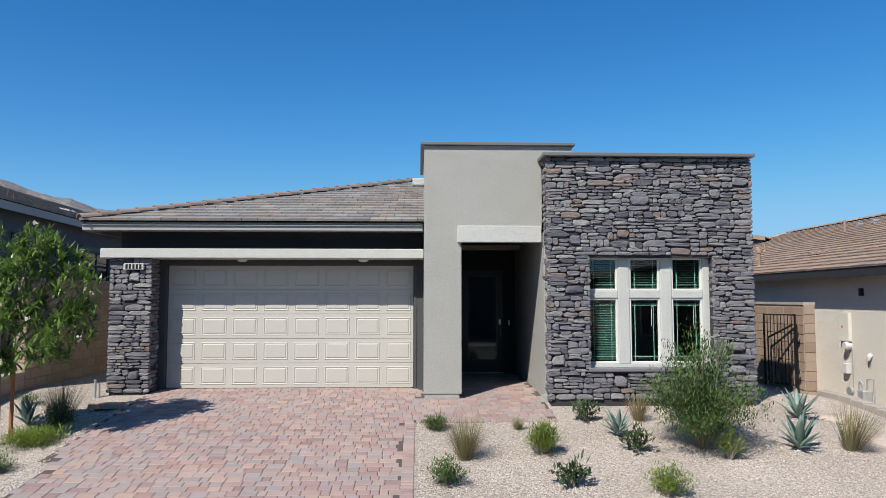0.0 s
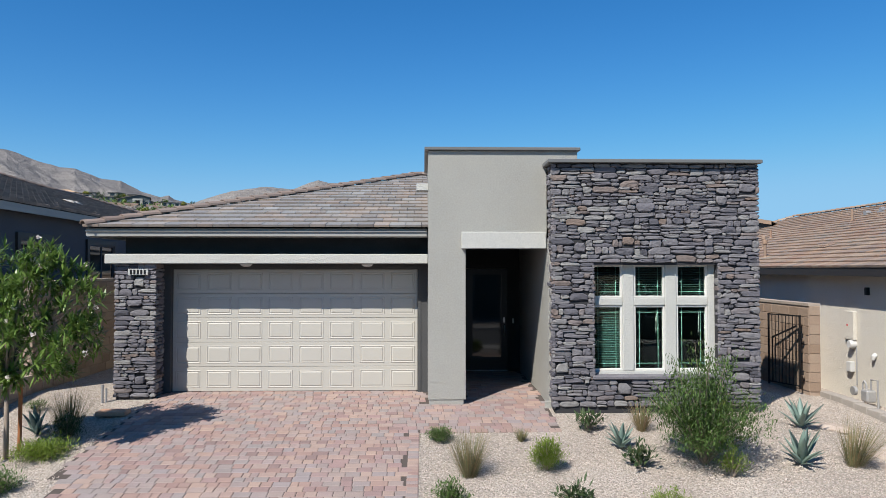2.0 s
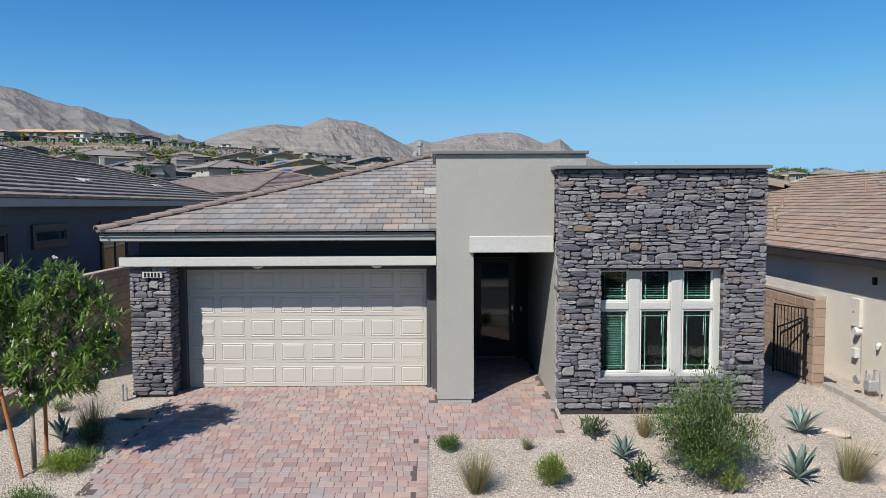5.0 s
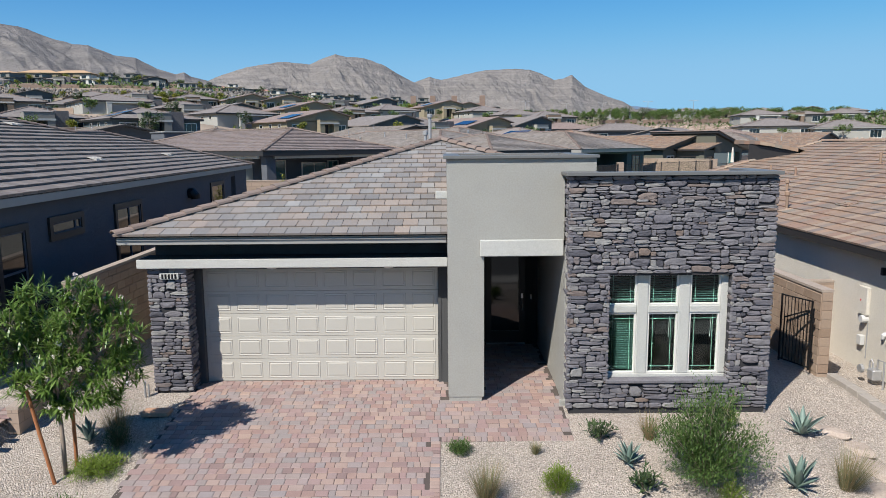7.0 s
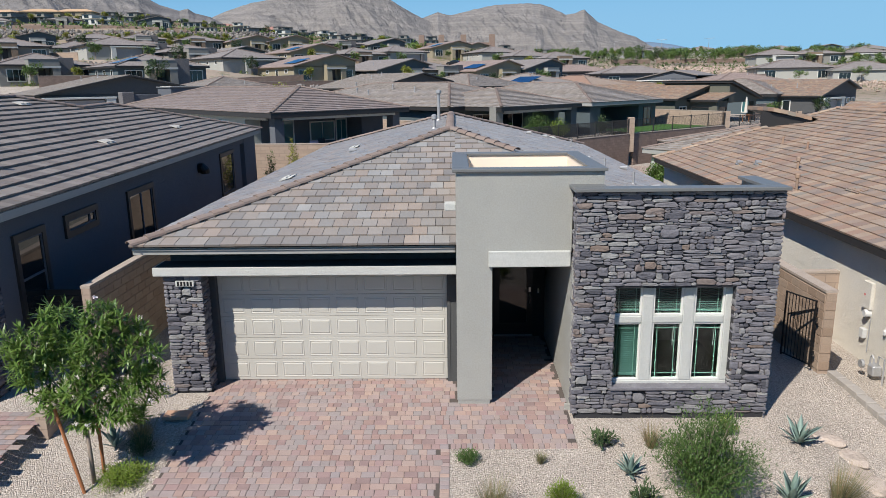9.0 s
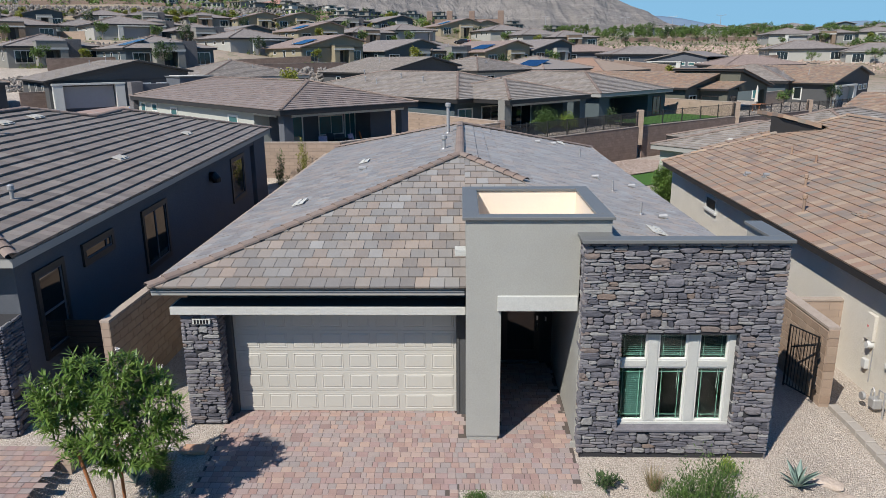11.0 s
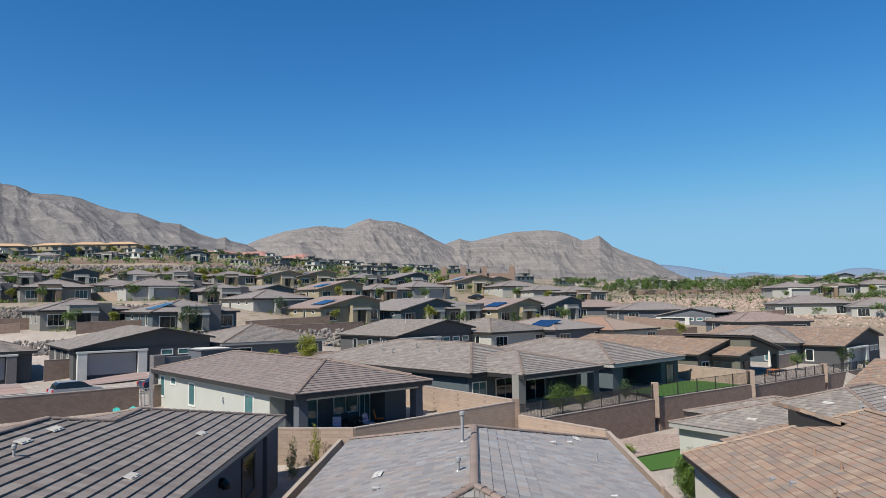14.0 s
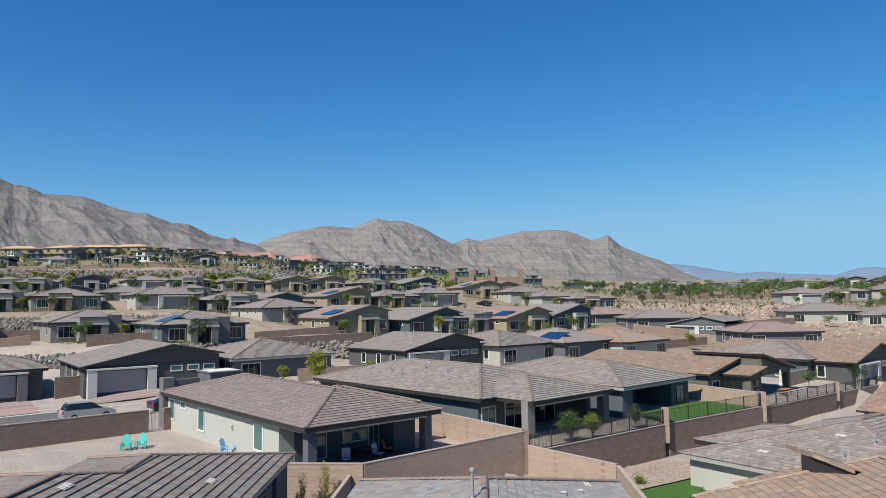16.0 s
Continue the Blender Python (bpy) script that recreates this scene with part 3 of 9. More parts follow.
def stone_form(r):
    """A rough stone of unit width and height, facing -y: an uneven outline with knocked-off corners and a broken face."""
    cut = [r.choice((0.02, 0.06, 0.14, 0.26)) for _ in range(4)]
    low = [r.choice((0.0, 0.05, 0.12, 0.24)) for _ in range(4)]
    rim = [(-0.5 + cut[0] * 0.5, -0.5 + low[0]), (-0.3 + cut[0] * 0.4, -0.5), (0.3 - cut[1] * 0.4, -0.5 + r.uniform(0, 0.05)), (0.5 - cut[1] * 0.5, -0.5 + low[1]), (0.505, r.uniform(-0.15, 0.15)),
           (0.5 - cut[2] * 0.5, 0.5 - low[2]), (0.25 - cut[2] * 0.4, 0.5), (-0.25 + cut[3] * 0.4, 0.5 - r.uniform(0, 0.06)), (-0.5 + cut[3] * 0.5, 0.5 - low[3]), (-0.505, r.uniform(-0.15, 0.15))]
    k = len(rim)
    out = [(x * r.uniform(0.98, 1.03), 0.0, z * r.uniform(0.96, 1.08)) for x, z in rim]
    mid = [(x * 0.99, -r.uniform(0.55, 0.8), z * 0.95) for x, _, z in out]
    face = [(x * r.uniform(0.76, 0.92), -r.uniform(0.82, 1.15), z * r.uniform(0.6, 0.82)) for x, _, z in out]
    vs = out + mid + face + [(r.uniform(-0.15, 0.15), -r.uniform(0.92, 1.2), r.uniform(-0.12, 0.12))]
    fs = []
    for i in range(k):
        j = (i + 1) % k
        fs += [(i, j, k + j, k + i), (k + i, k + j, 2 * k + j, 2 * k + i), (2 * k + i, 2 * k + j, 3 * k)]
    return vs, fs


stone_rng = random.Random(5)
STONE_FORMS = [stone_form(stone_rng) for _ in range(24)]
STONE_MESHES = []
for form in STONE_FORMS:
    STONE_MESHES.append(Shape().add(*form).mesh("stone", STONE))


def lay_stones(cells, face, parent, singles, seed, name="stone_rest"):
    """Stones on an upright face; face maps (across, out, up) to the place. The first ones are pieces of their own, the rest one mesh."""
    r = random.Random(seed)
    rest = Shape()
    for i, (cx, cz, w, h) in enumerate(cells):
        d = r.uniform(0.026, 0.058) + (0.01 if h > 0.15 else 0)
        k = r.randrange(len(STONE_FORMS))
        m = face @ Matrix.Translation((cx, 0, cz)) @ Matrix.Rotation(r.uniform(-0.05, 0.05), 4, "Y") @ \
            Matrix.Diagonal(((w - 0.006) * r.choice((-1, 1)), d, (h - 0.004) * r.choice((-1, 1)), 1))
        if i < singles:
            ob = new("stone", STONE_MESHES[k])
            ob.parent = parent
            ob.matrix_basis = m
        else:
            vs, fs = STONE_FORMS[k]
            rest.add([m @ Vector(p) for p in vs], fs)
    if rest.v:
        part(name, rest, STONE, parent, "rough grey ledge stones", kind="stuff")


# ---- main house ----
house = thing("house", "single-storey house with grey stucco, dark ledge stone and tile roof", "house")
E_Z, K = 3.235, 0.287
X_L, X_R, Y_F, Y_B = -6.22, 6.62, -0.98, 21.4
RX = 0.07
AP_Y, RE_Y = Y_F + (RX - X_L), 14.4
R_Z = E_Z + K * (RX - X_L)

# walls of the body, with the garage opening left free
boxes("wall", [(-5.78, -4.88, -0.12, 0.10, -0.3, E_Z - 0.03), (-4.88, 0.0, -0.12, 0.10, 2.44, E_Z - 0.03), (0.0, 0.21, -0.12, 0.10, -0.3, E_Z - 0.03)], STUCCO_DARK, house, "charcoal stucco around the garage door")
boxes("wall", [(-5.78, -5.58, 0.10, 20.8, -0.3, E_Z - 0.03), (-5.58, 6.2, 20.6, 20.8, -0.3, E_Z - 0.08), (6.0, 6.2, -0.25, 20.6, -0.9, E_Z - 0.1)], STUCCO, house)
s = Shape()
s.box(-5.58, 0.22, 0.11, 6.0, -0.06, 0.0)
part("garage_floor", s, CONCRETE, house)

# stone pillar beside the garage
pillar = part("stone_pillar", Shape().box(-5.75, -5.05, -0.55, -0.122, -0.3, 2.55), MORTAR, house, "dark ledge-stone pillar")
cells = stone_layout(-5.80, -5.00, 0.0, 2.55, 3)
cells_side = stone_layout(-0.56, -0.125, 0.0, 2.55, 4)
# sides first as joined stones, the front as pieces at the end of the file

# slab canopy over the garage
s = Shape().soft(-5.95, 0.197, -0.68, -0.123, 2.55, 2.735, 0.012)
part("canopy_slab", s, STUCCO_LIGHT, house, "pale stucco slab over the garage door")
part("canopy_flashing", Shape().box(-5.90, 0.196, -0.655, -0.124, 2.736, 2.744), STUCCO_DARK, house, "dark flashing on the slab")
for x in (-3.32, -0.98):
    s = Shape().tube([(x, -0.48, 2.551), (x, -0.48, 2.535), (x, -0.48, 2.50), (x, -0.48, 2.49)], [0.11, 0.115, 0.08, 0.03], 16)
    part("downlight", s, WHITE_PLASTIC, house, "round white soffit light")

# garage door: five sections of eight raised panels
gdoor = part("garage_door", Shape().box(-4.875, -0.005, 0.012, 0.055, 0.015, 2.438), DOOR_PAINT, house, "cream panelled sectional garage door")
SH = 2.43 / 5
for i in range(5):
    s = Shape().soft(-4.876, -0.004, -0.012, 0.014, 0.012 + i * SH + 0.003, 0.012 + (i + 1) * SH - 0.003, 0.004)
    sect = part("door_section", s, DOOR_PAINT, gdoor)
s = Shape()
for i in range(5):
    for k in range(8):
        cx, cz, hw, hh = -4.88 + 4.88 * (k + 0.5) / 8, 0.012 + (i + 0.5) * SH, 0.245, 0.175
        y0 = -0.0125
        a = [(cx - hw, y0, cz - hh), (cx + hw, y0, cz - hh), (cx + hw, y0, cz + hh), (cx - hw, y0, cz + hh)]
        b = [(cx - hw + 0.012, y0 - 0.008, cz - hh + 0.012), (cx + hw - 0.012, y0 - 0.008, cz - hh + 0.012), (cx + hw - 0.012, y0 - 0.008, cz + hh - 0.012), (cx - hw + 0.012, y0 - 0.008, cz + hh - 0.012)]
        g = [(cx - hw + 0.03, y0 + 0.001, cz - hh + 0.03), (cx + hw - 0.03, y0 + 0.001, cz - hh + 0.03), (cx + hw - 0.03, y0 + 0.001, cz + hh - 0.03), (cx - hw + 0.03, y0 + 0.001, cz + hh - 0.03)]
        d = [(cx - hw + 0.05, y0 - 0.009, cz - hh + 0.05), (cx + hw - 0.05, y0 - 0.009, cz - hh + 0.05), (cx + hw - 0.05, y0 - 0.009, cz + hh - 0.05), (cx - hw + 0.05, y0 - 0.009, cz + hh - 0.05)]
        fs = []
        for lev in range(3):
            for q in range(4):
                fs.append((lev * 4 + q, lev * 4 + (q + 1) % 4, lev * 4 + 4 + (q + 1) % 4, lev * 4 + 4 + q))
        pan = part("door_panel", Shape().add(a + b + g + d, fs + [(12, 13, 14, 15)]), DOOR_PAINT, gdoor)
part("door_trim", Shape().box(-4.955, -4.882, -0.135, -0.1205, 0, 2.5).box(-4.882, 0.0, -0.135, -0.1205, 2.442, 2.5).box(0.0, 0.06, -0.135, -0.1205, 0, 2.5), STUCCO_DARK, house)

# entry tower, hollow above, with the porch opening
boxes("tower_wall", [(0.2, 0.897, -1.115, -0.9, 0.03, 2.845), (0.2, 2.418, -1.115, -0.9, 2.845, 4.66), (2.418, 3.0, -1.115, -0.9, 4.30, 4.66), (0.2, 0.42, -0.9, 1.85, 0.0, 4.66), (0.42, 0.897, -0.9, 2.6, 0.0, 2.86), (2.78, 3.0, -0.9, 1.85, 3.2, 4.66), (0.2, 3.0, 1.85, 2.07, 2.9, 4.66)], STUCCO, house, "grey sand-textured stucco entry tower")
part("plinth", Shape().soft(0.215, 0.86, -1.10, -0.9, -0.3, 0.028, 0.006), STUCCO, house)
boxes("tower_lining", [(0.424, 2.776, 1.83, 1.848, 3.55, 4.658), (0.422, 0.44, -0.88, 1.83, 3.55, 4.658), (2.76, 2.778, -0.88, 1.83, 3.55, 4.658), (0.424, 2.776, -0.898, -0.88, 3.55, 4.658), (0.42, 2.78, -0.9, 1.85, 3.5, 3.55)], ROOF_LINER, house, "cream roof membrane inside the tower parapet")
soft_boxes("coping", [(0.13, 3.05, -1.18, -0.86, 4.665, 4.725), (0.13, 0.46, -0.862, 1.80, 4.665, 4.725), (2.74, 3.05, -0.862, 1.80, 4.665, 4.725), (0.13, 3.05, 1.80, 2.13, 4.665, 4.725)], METAL_CAP, house, "grey painted metal coping")
part("lintel", Shape().soft(0.82, 2.40, -1.19, -1.117, 2.825, 3.14, 0.012), STUCCO_LIGHT, house, "pale stucco lintel over the porch")
boxes("porch_wall", [(2.42, 2.62, -1.28, 2.85, -0.1, 3.0)], STUCCO, house)
# porch back, ceiling and an added side sheet carry the recess shade as colour
boxes("porch_back", [(0.7, 2.42, 2.66, 2.86, 2.46, 3.0), (2.12, 2.42, 2.66, 2.86, 0.0, 2.46), (0.7, 1.15, 2.66, 2.86, 0.0, 2.46)], PORCH_SHADE, house, "stucco around the front door, darkened for the porch shade")
part("porch_ceiling", Shape().box(0.42, 2.62, -0.9, 2.86, 3.0, 3.1), PORCH_SHADE, house)
part("porch_side", Shape().box(0.898, 0.912, -0.88, 2.659, 0.012, 2.99), PORCH_SHADE, house)
s = Shape().soft(2.34, 2.47, -1.33, -1.279, -0.2, 0.03, 0.006)
part("plinth", s, STUCCO, house)

# front door: black frame, tall glass, steel pull
fdoor = part("front_door", Shape().box(1.15, 1.29, 2.68, 2.73, 0.03, 2.45).box(1.98, 2.12, 2.68, 2.73, 0.03, 2.45).box(1.29, 1.98, 2.68, 2.73, 0.03, 0.33)
             .box(1.29, 1.98, 2.68, 2.73, 2.31, 2.45), BLACK_METAL, house, "black front door with one tall glass light")
part("door_glass", Shape().box(1.29, 1.98, 2.70, 2.71, 0.33, 2.31), DARK_GLASS, fdoor, "dark tall glass pane")
part("threshold", Shape().soft(1.15, 2.12, 2.60, 2.68, 0.0, 0.03, 0.005), STEEL, fdoor)
s = Shape().soft(2.02, 2.07, 2.655, 2.68, 1.16, 1.28, 0.004).tube([(2.045, 2.66, 0.86), (2.045, 2.61, 0.88), (2.045, 2.61, 1.10), (2.045, 2.66, 1.12)], 0.012, 8)
part("door_handle", s, STEEL, fdoor, "brushed steel pull and lock")
part("doorbell", Shape().soft(2.24, 2.28, 2.63, 2.66, 1.14, 1.26, 0.005), WHITE_PLASTIC, house)

# stone volume: backing, coping, window
SX0, SX1, SYF = 2.47, 6.14, -1.62
WX0, WX1, WZ0, WZ1 = 3.19, 5.42, 0.53, 2.52
stone_wall = part("stone_wall", Shape().box(SX0, WX0, SYF, -1.40, -0.4, 4.35), MORTAR, house, "dark grey ledge-stone wall around the window")
boxes("wall_backing", [(WX1, SX1, SYF, -1.40, -0.4, 4.35), (WX0, WX1, SYF, -1.40, -0.4, WZ0), (WX0, WX1, SYF, -1.40, WZ1, 4.35), (SX0, SX0 + 0.15, -1.40, -1.117, 2.2, 4.35), (SX0, SX0 + 0.15, -1.40, -1.285, -0.4, 2.2)], MORTAR, stone_wall)
part("parapet_wall", Shape().box(5.93, 6.14, -1.40, -0.22, -0.6, 4.35), STUCCO, house)
soft_boxes("coping", [(2.34, 6.22, -1.76, -1.42, 4.355, 4.42), (5.86, 6.22, -1.42, -0.17, 4.355, 4.42), (2.34, 2.99, -1.42, -1.118, 4.355, 4.42)], METAL_CAP, house, "grey painted metal coping")
YS = -1.50
win = part("front_window", Shape().soft(3.15, 5.43, YS, -1.30, 0.53, 0.605, 0.012), STUCCO_LIGHT, house, "six-light window with pale stucco mullions and blinds")
soft_boxes("mullion", [(x0, x1, YS, -1.30, 0.607, 2.54) for x0, x1 in ((3.735, 3.945), (4.515, 4.725), (5.30, 5.43))], STUCCO_LIGHT, win, b=0.012)
soft_boxes("transom", [(x0, x1, YS, -1.30, 1.785, 1.925) for x0, x1 in ((3.15, 3.734), (3.946, 4.514), (4.726, 5.299))], STUCCO_LIGHT, win, b=0.012)
part("sill", Shape().soft(3.14, 5.44, -1.70, -1.44, 0.47, 0.545, 0.02), STONE, win, "sloping stone sill")
for row, (z0, z1) in enumerate(((0.605, 1.785), (1.925, 2.525))):
    for col, (x0, x1) in enumerate(((3.19, 3.735), (3.945, 4.515), (4.725, 5.30))):
        fr = Shape()
        f = 0.035
        fr.soft(x0, x0 + f, -1.475, -1.40, z0, z1, 0.006).soft(x1 - f, x1, -1.475, -1.40, z0, z1, 0.006)
        fr.soft(x0 + f, x1 - f, -1.475, -1.40, z0, z0 + f, 0.006).soft(x0 + f, x1 - f, -1.475, -1.40, z1 - f, z1, 0.006)
        part("sash_frame", fr, VINYL, win)
        pane = part("pane", Shape().box(x0 + f, x1 - f, -1.432, -1.426, z0 + f, z1 - f), GLASS, win)
        pane.visible_shadow = False
        mu = Shape()
        w = x1 - x0
        for fx in (0.2, 0.8):
            mu.box(x0 + w * fx - 0.006, x0 + w * fx + 0.006, -1.424, -1.418, z0 + f, z1 - f)
        for zz in ((z0 + f + 0.09, z1 - f - 0.09) if row == 0 else (z0 + f + 0.07,)):
            mu.box(x0 + f, x1 - f, -1.4245, -1.4185, zz - 0.006, zz + 0.006)
        part("muntin", mu, MUNTIN, win)
        bl = Shape()
        low = z0 + 0.05 if (row == 1 or col == 0) else z1 - 0.16
        zz = z1 - 0.05
        tilt = 0.55 if (row == 0 and col == 0) else 0.2
        while zz > low:
            m = Matrix.Translation(((x0 + x1) / 2, -1.36, zz)) @ Matrix.Rotation(tilt, 4, "X")
            bl.box(-w / 2 + 0.03, w / 2 - 0.03, -0.024, 0.024, -0.0015, 0.0015, m)
            zz -= 0.044
        part("blind", bl, BLIND, win, "horizontal slat blind")
        if row == 0 and col:
            part("blind_wand", Shape().tube([(x1 - 0.13, -1.385, z1 - 0.1), (x1 - 0.14, -1.385, z1 - 0.5)], 0.006, 6), WHITE_PLASTIC, win)
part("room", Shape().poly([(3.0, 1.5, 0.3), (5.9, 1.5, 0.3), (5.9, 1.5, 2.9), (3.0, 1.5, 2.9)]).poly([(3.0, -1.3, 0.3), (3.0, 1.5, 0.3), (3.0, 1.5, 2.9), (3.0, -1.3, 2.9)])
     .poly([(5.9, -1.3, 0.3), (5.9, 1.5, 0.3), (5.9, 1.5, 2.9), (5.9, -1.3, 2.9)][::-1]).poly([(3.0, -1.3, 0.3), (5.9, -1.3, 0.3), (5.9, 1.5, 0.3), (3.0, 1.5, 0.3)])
     .poly([(3.0, -1.3, 2.9), (3.0, 1.5, 2.9), (5.9, 1.5, 2.9), (5.9, -1.3, 2.9)]), ROOM_DIM, house, "plain room behind the blinds, dimmed by dark wall colour")

# roof: boards, tiles, caps, gutter
apex, rend = Vector((RX, AP_Y, R_Z)), Vector((RX, RE_Y, R_Z))
HX = 1.75
hip_r = Vector((RX + HX - RX, AP_Y - (HX - RX), R_Z - K * (HX - RX)))
ER_Z = R_Z - K * (X_R - RX)
P_FL, P_BL, P_BR = Vector((X_L, Y_F, E_Z)), Vector((X_L, Y_B, E_Z)), Vector((X_R, Y_B, ER_Z))
front_pts = [P_FL, Vector((0.2, Y_F, E_Z)), Vector((0.2, AP_Y - (0.2 - RX), R_Z - K * (0.2 - RX))), apex]
behind_pts = [Vector((0.2, 2.08, E_Z + K * (2.08 - Y_F))), Vector((HX, 2.08, E_Z + K * (2.08 - Y_F))), hip_r, Vector((0.2, AP_Y - (0.2 - RX), R_Z - K * (0.2 - RX)))]
left_pts = [P_BL, P_FL, apex, rend]
zr = lambda x: R_Z - K * (x - RX)
rear_pts = [P_BR, P_BL, rend]
s = Shape()
for pts in (front_pts, behind_pts, left_pts, rear_pts):
    s.poly(pts)
s.poly([Vector((X_R, 2.08, ER_Z)), P_BR, rend, apex, hip_r, Vector((HX, 2.08, zr(HX)))])
s.poly([Vector((5.93, -1.38, zr(5.93))), Vector((5.93, 2.08, zr(5.93))), Vector((3.02, 2.08, zr(3.02))), Vector((3.02, -1.38, zr(3.02)))])
s.poly([Vector((X_R, -0.2, ER_Z)), Vector((X_R, 2.08, ER_Z)), Vector((5.93, 2.08, zr(5.93))), Vector((5.93, -0.2, zr(5.93)))])
s.add([(X_L, Y_F, E_Z - 0.02), (0.2, Y_F, E_Z - 0.02), (0.2, 0.1, E_Z - 0.02), (-5.6, 0.1, E_Z - 0.02), (X_L, Y_B, E_Z - 0.02), (-5.6, Y_B, E_Z - 0.02)], [(0, 3, 2, 1), (0, 4, 5, 3)])
s.add([(X_R, -0.2, ER_Z - 0.02), (6.0, -0.2, ER_Z - 0.02), (6.0, Y_B, ER_Z - 0.02), (X_R, Y_B, ER_Z - 0.02)], [(0, 1, 2, 3)])
roof = part("roof", s, MORTAR, house, "low hipped roof of blended flat concrete tiles")
tiled_slope("roof_tiles_side", left_pts, TILE, roof, seed=2, label="blended grey and tan flat tiles")
tiled_slope("roof_tiles_side", [Vector((X_R, 2.08, ER_Z)), P_BR, rend, apex, hip_r, Vector((HX, 2.08, zr(HX)))], TILE, roof, seed=3, label="blended grey and tan flat tiles")
tiled_slope("roof_tiles_side", [Vector((5.93, -1.38, zr(5.93))), Vector((5.93, 2.08, zr(5.93))), Vector((3.02, 2.08, zr(3.02))), Vector((3.02, -1.38, zr(3.02)))], TILE, roof, seed=4, label="blended grey and tan flat tiles")
tiled_slope("roof_tiles_side", [Vector((X_R, -0.2, ER_Z)), Vector((X_R, 2.08, ER_Z)), Vector((5.93, 2.08, zr(5.93))), Vector((5.93, -0.2, zr(5.93)))], TILE, roof, seed=4, label="blended grey and tan flat tiles")
tiled_slope("roof_tiles_side", rear_pts, TILE, roof, seed=5, label="blended grey and tan flat tiles")
for p, q in ((P_FL + Vector((0.02, 0.02, 0.0)), apex), (hip_r, apex), (rend, apex), (P_BL, rend), (P_BR, rend)):
    n_caps = round((q - p).length / 0.36)
    for i in range(n_caps):
        part("ridge_cap", cap_row(Shape(), p.lerp(q, i / n_caps), p.lerp(q, (i + 1) / n_caps), step=9), TILE_CAP, roof)
s = Shape()
prof = [(0.10, -0.165), (0.10, -0.02), (0.025, -0.02), (0.025, -0.058), (-0.008, -0.06), (-0.01, -0.078), (0.022, -0.085), (0.022, -0.165)]
for a, b in zip(prof, prof[1:] + prof[:1]):
    s.add([(X_L + 0.03, Y_F + 0.05 + a[0], E_Z - 0.005 + a[1]), (0.17, Y_F + 0.05 + a[0], E_Z - 0.005 + a[1]), (0.17, Y_F + 0.05 + b[0], E_Z - 0.005 + b[1]), (X_L + 0.03, Y_F + 0.05 + b[0], E_Z - 0.005 + b[1])], [(0, 1, 2, 3)])
s.add([(0.17, Y_F + 0.05 + a, E_Z - 0.005 + b) for a, b in prof], [tuple(range(8))]).add([(X_L + 0.03, Y_F + 0.05 + a, E_Z - 0.005 + b) for a, b in prof], [tuple(range(8))])
part("gutter", s, GUTTER, house, "pale painted eave gutter")
part("fascia", Shape().box(X_L + 0.04, X_L + 0.08, Y_F + 0.1, Y_B, E_Z - 0.19, E_Z - 0.01).box(X_R - 0.08, X_R - 0.04, -0.18, Y_B, ER_Z - 0.19, ER_Z - 0.01)
     .box(X_L + 0.08, 0.19, Y_F + 0.152, Y_F + 0.18, E_Z - 0.19, E_Z - 0.03), GUTTER, house)
part("scupper", Shape().soft(-0.02, 0.199, -1.05, -0.75, 3.92, 4.05, 0.008), STUCCO_LIGHT, house)
on_l = lambda x, y: (x, y, E_Z + K * (x - X_L) + 0.02)
on_r = lambda x, y: (x, y, zr(x) + 0.02)
vent_pipe(roof, on_l(-0.37, 12.0), 0.95, 0.06, True)
vent_pipe(roof, on_l(-0.42, 7.5), 0.28, 0.05, True)
for p in ((4.95, 14.6), (4.63, 6.6), (4.7, 3.45)):
    vent_pipe(roof, on_r(*p), 0.33, 0.03)
for p in ((3.4, 15.6), (4.23, 16.8), (4.55, 8.6), (5.83, 8.9), (5.46, 3.84)):
    roof_vent(roof, on_r(*p), (-1, 0))
roof_vent(roof, on_l(-3.15, 8.25), (1, 0))


def vented_tiles(parent, m, mat, label):
    """A pair of paler vented tiles set side by side in the slope, each with a raised hood."""
    for u in (-0.34, 0.01):
        part("vented_tile", Shape().soft(u, u + 0.33, 0.0, 0.34, 0.0, 0.03, 0.008, m).soft(u + 0.05, u + 0.28, 0.05, 0.2, 0.03, 0.055, 0.01, m), mat, parent, label)


for x, y in ((4.75, 1.5), (4.88, 18.6)):
    vented_tiles(roof, slope_frame(Vector(on_r(x, y)) + Vector((0, 0, 0.03)), (0, 1, 0), (-1, 0, K)), STUCCO_LIGHT, "pale vented tile")
for x, y in ((-4.5, 4.7), (-3.46, 10.45)):
    vented_tiles(roof, slope_frame(Vector(on_l(x, y)) + Vector((0, 0, 0.03)), (0, -1, 0), (1, 0, K)), STUCCO_LIGHT, "pale vented tile")


